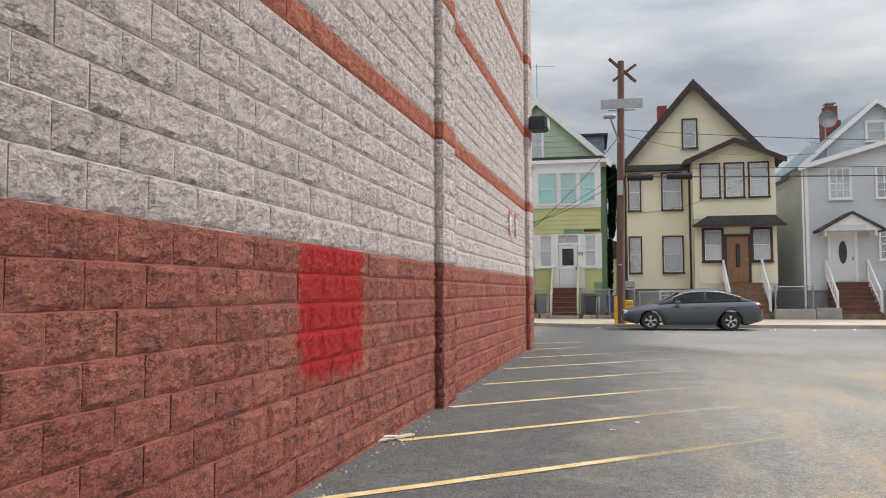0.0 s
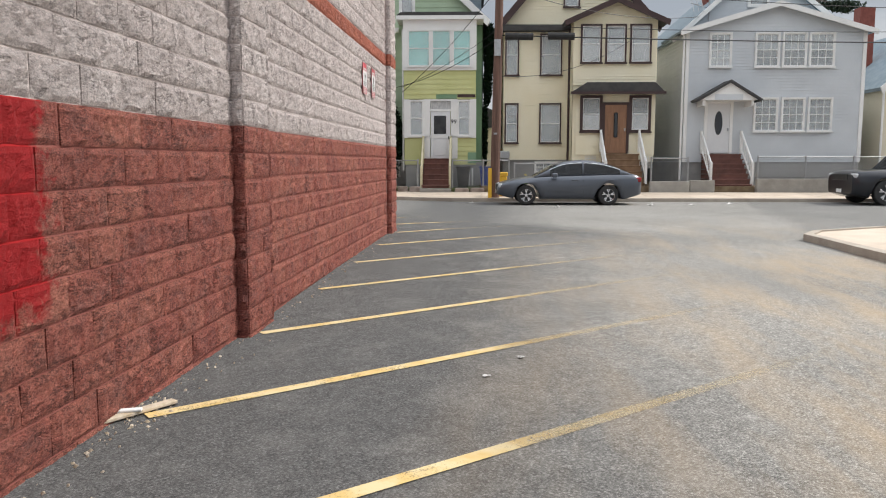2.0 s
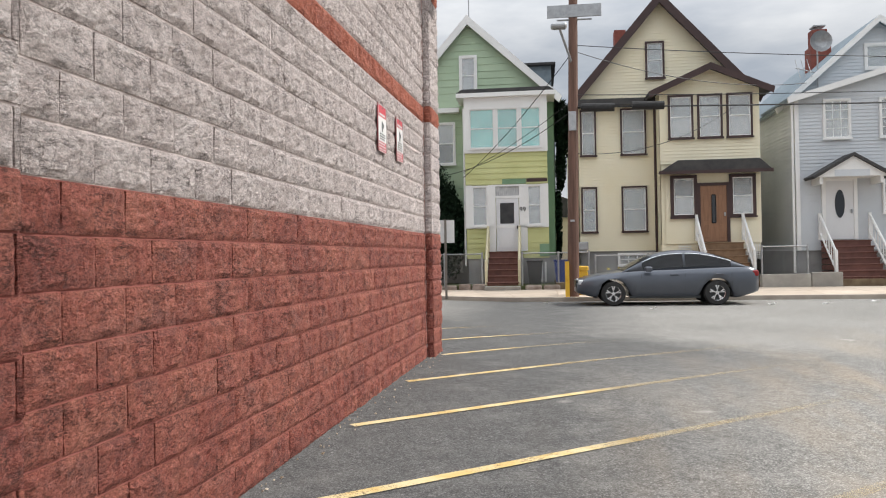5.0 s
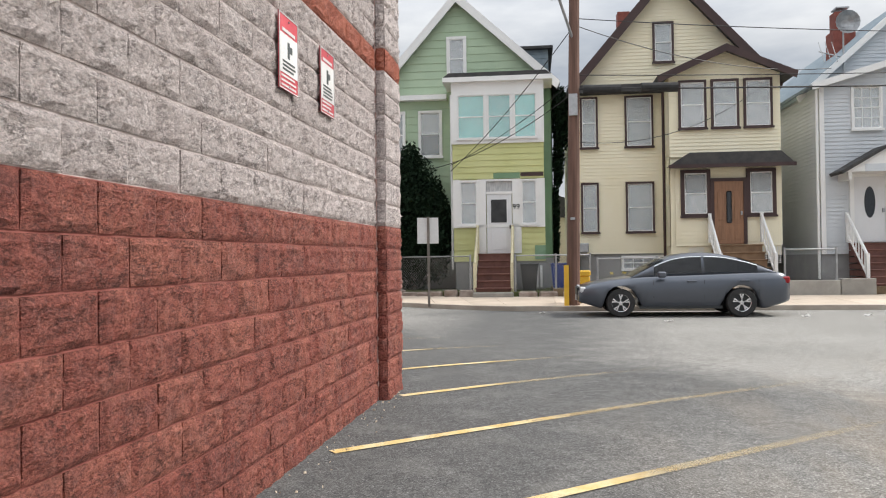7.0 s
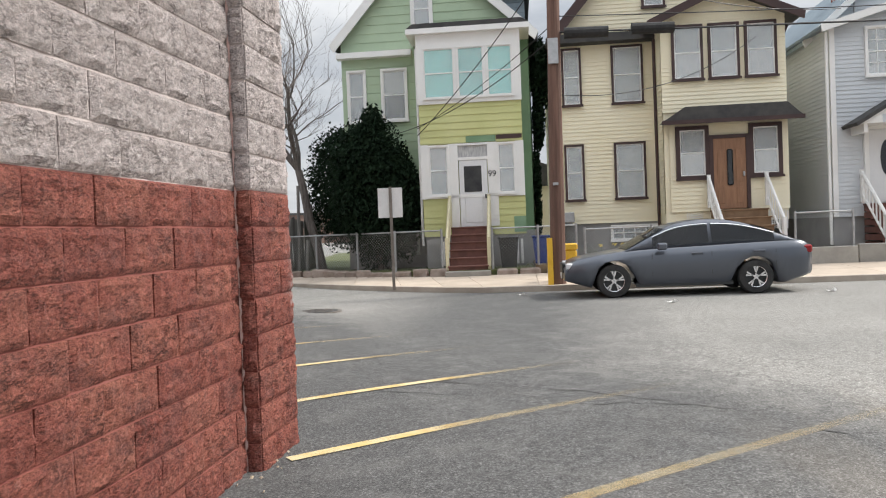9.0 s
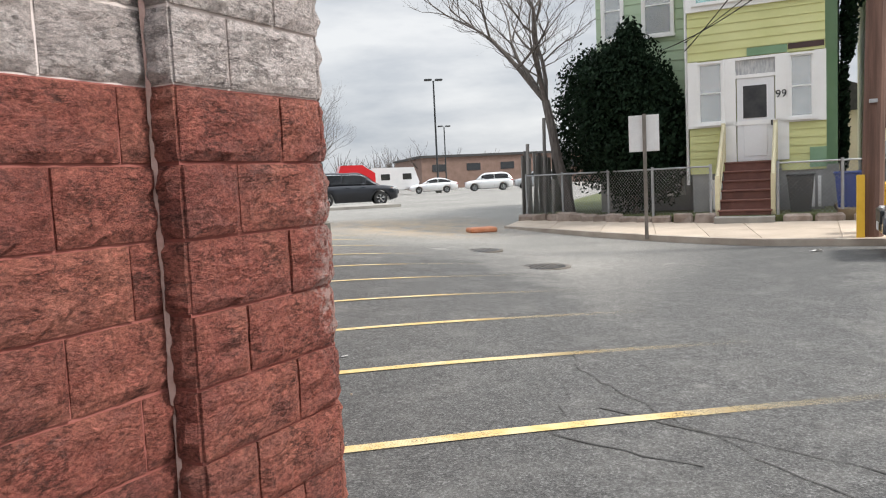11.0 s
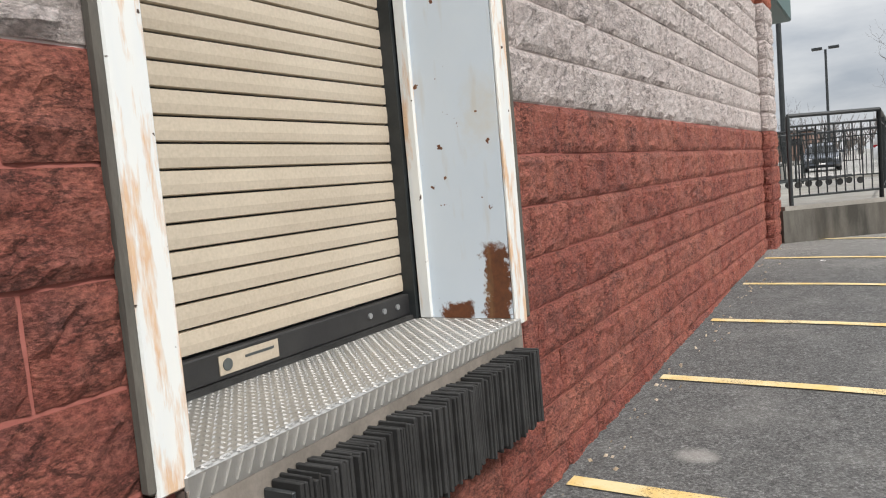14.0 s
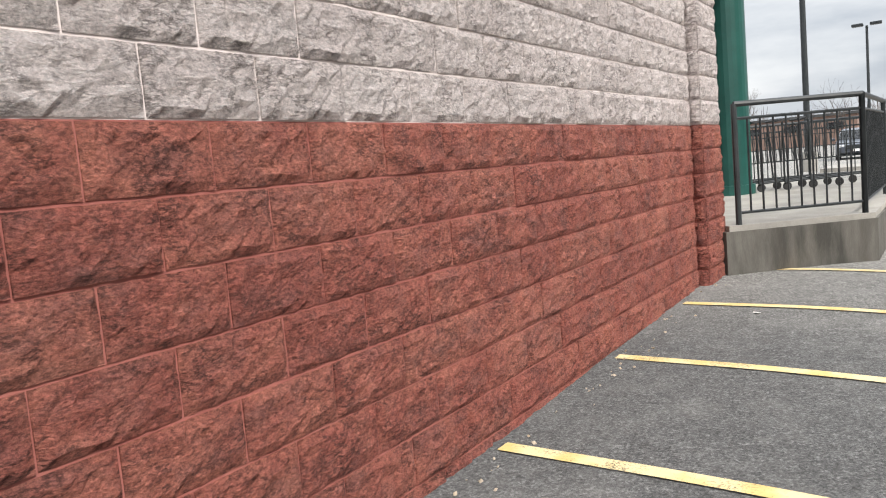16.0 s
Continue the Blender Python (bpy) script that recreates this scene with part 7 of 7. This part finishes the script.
# ---- distance ----
def far_building(x0, x1, y0, y1, h, label):
    z = 0.3
    t = thing("far_building", ((x0 + x1) / 2, y0, z), label, "building")
    part("wall", cube(x0, x1, y0, y1, z, z + h), FARWALL, t)
    part("roof", cube(x0 - 0.3, x1 + 0.3, y0 - 0.3, y1 + 0.3, z + h, z + h + 0.4), ROOF, t)
    k = int((x1 - x0) / 6)
    for i in range(k):
        x = x0 + (x1 - x0) * (i + 0.3) / k
        part("window", cube(x, x + 2.4, y0 - 0.06, y0 - 0.01, z + h * 0.55, z + h * 0.78), CARGLASS, t)


far_building(38, 80, 136, 160, 5.2, "long low brown building beyond the lot")
far_building(-40, 2, 150, 170, 4.5, "long low brown building on the skyline")


def tree_line():
    rng = random.Random(77)
    bm = bmesh.new()
    for i in range(260):
        x, y = rng.uniform(-120, 110), rng.uniform(165, 200)
        h = rng.uniform(4, 9)
        for k in range(9):
            a = rng.uniform(0, 6.28)
            tube(bm, (x, y, 0.3 + h * rng.uniform(0.1, 0.5)), (x + rng.gauss(0, 1.6), y + rng.gauss(0, 1.6), 0.3 + h * rng.uniform(0.6, 1.0)), 0.09, 0.03, 3, cap=False)
        tube(bm, (x, y, 0.2), (x, y, 0.3 + h * 0.8), 0.16, 0.06, 4, cap=False)
    solo("distant_trees", bm, BARK, "leafless tree line on the skyline", "trees", "stuff")


tree_line()


# ---- litter by the wall ----
def litter():
    rng = random.Random(9)
    x, y = 3.5, 7.0
    t = thing("broken_slat", (x, y, 0.01), "broken pale wooden slat lying by the wall", "stick")
    bm = cube(x - 0.35, x + 0.35, y - 0.03, y + 0.03, 0.01, 0.03, bevel=0.004)
    bmesh.ops.rotate(bm, cent=(x, y, 0.02), matrix=Matrix.Rotation(radians(15), 3, "Z"), verts=bm.verts)
    part("slat", bm, LITTER, t)
    bm = cube(x - 0.2, x + 0.12, y + 0.03, y + 0.07, 0.03, 0.045, bevel=0.004)
    bmesh.ops.rotate(bm, cent=(x, y, 0.02), matrix=Matrix.Rotation(radians(-24), 3, "Z"), verts=bm.verts)
    part("splinter", bm, PAPER, t)
    bm = bmesh.new()
    for i in range(420):
        s = rng.uniform(-9, 8.4)
        o = abs(rng.gauss(0.06, 0.10)) + 0.05
        px, py = on_a(s, o)
        if i < 90:
            px, py = on_a(-1.9 + rng.gauss(0, 0.25), abs(rng.gauss(0.1, 0.1)))
        if i > 300:
            px, py = 10.62 + abs(rng.gauss(0.03, 0.1)), rng.uniform(15.4, 25.4)
        r = rng.uniform(0.005, 0.016)
        z = ground_z(px, py)
        c = Vector((px, py, z + r * 0.5))
        u = Vector((rng.gauss(0, 1), rng.gauss(0, 1), rng.gauss(0, 0.4))).normalized() * r
        w = u.orthogonal().normalized() * r * 0.7
        k = Vector((0, 0, r * 0.6))
        vs = [bm.verts.new(c + d) for d in (u, w, -u, -w, k)]
        for j in range(4):
            bm.faces.new((vs[j], vs[(j + 1) % 4], vs[4]))
    solo("litter", bm, LITTER, "dry leaf crumbs and grit along the wall foot", "litter", "stuff")
    for i, (px, py) in enumerate(((22.4, 17.6), (23.6, 16.9), (25.1, 16.5), (19.3, 18.7), (18.9, 22.2), (11.0, 17.7), (10.95, 18.6), (5.6, 6.4), (6.1, 6.6), (11.2, 24.4))):
        z = ground_z(px, py)
        bm = bmesh.new()
        r = 0.09 if px > 17 else 0.025
        g = [[bm.verts.new((px + r * (a - 1), py + r * (b - 1) * 0.7, z + 0.006 + abs(rng.gauss(0, r * 0.25)))) for b in range(3)] for a in range(3)]
        for a in range(2):
            for b in range(2):
                bm.faces.new((g[a][b], g[a + 1][b], g[a + 1][b + 1], g[a][b + 1]))
        bmesh.ops.solidify(bm, geom=bm.faces[:], thickness=0.002)
        solo("paper_scrap", bm, PAPER, "crumpled white paper scrap on the asphalt", "litter", group="paper scraps")
    x, y = 16.0, 30.6
    solo("orange_board", cube(x - 0.35, x + 0.35, y - 0.25, y + 0.25, ground_z(x, y), ground_z(x, y) + 0.12, bevel=0.03), paint("orange_sheet", (0.6, 0.2, 0.08), (0.7, 0.32, 0.18), 6.0, 0.7), "orange plastic sheet lying at the kerb", "sheet")


litter()
solo("parking_island", slab(bmesh.new(), [(9, 46.5), (17, 46.5), (17, 49.8), (9, 49.8)], 0.2, 0.46), CONCRETE, "kerbed concrete island in the lot", "island", "structure")

# ---- the block walls, laid last ----
wall_core(wall_a, MA, LEN_A, 0.4)
lay_blocks(wall_a, MA, LEN_A, (0, NCOURSE), pick=lambda s, i: 0 < i < 9 and 2.2 < s < 17.6)
wall_core(wall_b, MB, LEN_B, 0.4, openings=[DOCK])
lay_blocks(wall_b, MB, LEN_B, (0, NCOURSE), openings=[DOCK], pick=lambda s, i: 0 < i < 13)
pilaster(wall_a, frame_along(on_a(0.0, 0.10), DA), 0.64, (on_a(0.0, 0.0), NA, 0.10), (on_a(0.64, 0.10), (-NA[0], -NA[1]), 0.10))
pilaster(wall_a, frame_along(on_a(7.98, 0.10), DA), 0.60, (on_a(7.98, 0.0), NA, 0.10), (on_a(0, 0), DA, 0))
pilaster(wall_b, frame_along((10.65, 14.70), (0, 1)), 0.34, ((10.65, 15.04), (-1, 0), 0.10), ((0, 0), (1, 0), 0))
pilaster(wall_b, frame_along((10.65, 25.35), (0, 1)), 0.60, ((10.55, 25.35), (1, 0), 0.10), ((10.65, 25.95), (-1, 0), 0.6))
bm = bmesh.new()
box(bm, -40, 10.04, 25.55, 25.9, -0.4, TOPZ - 0.1)
box(bm, -40, -39.6, -2, 25.5, -0.4, TOPZ - 0.1)
o = on_a(S0)
part("hidden_wall", bm, WHITE_M, wall_c)
bm = cube(-39.5, o[0] - 0.1, o[1] - 0.4, o[1], -0.4, TOPZ - 0.1)
part("hidden_wall", bm, WHITE_M, wall_c)
roof_pts = [on_a(S0, -0.05), on_a(8.3, -0.02), (10.5, 15.4), (10.5, 25.85), (-39.9, 25.85), (-39.9, o[1])]
solo("store_roof", slab(bmesh.new(), roof_pts, TOPZ - 0.35, TOPZ - 0.15), ROOF, "flat dark store roof", "roof", "structure")
# painted joint sealant down the corner seam
bm = bmesh.new()
rng = random.Random(3)
prev = None
for i in range(60):
    z = 0.02 + i * 0.14
    w = 0.010 + rng.uniform(-0.003, 0.004)
    c = Vector((*on_a(7.972, 0.012), z))
    d = Vector((DA[0], DA[1], 0)) * w
    pair = [bm.verts.new(c - d + Vector((rng.gauss(0, .001), 0, 0))), bm.verts.new(c + Vector((NA[0], NA[1], 0)) * 0.012), bm.verts.new(c + d)]
    if prev:
        bm.faces.new((prev[0], pair[0], pair[1], prev[1]))
        bm.faces.new((prev[1], pair[1], pair[2], prev[2]))
    prev = pair
part("joint_sealant", bm, paint("pale_sealant", (0.38, 0.22, 0.19), (0.48, 0.33, 0.29), 8.0, 0.6), wall_a, "pale pinkish joint sealant")
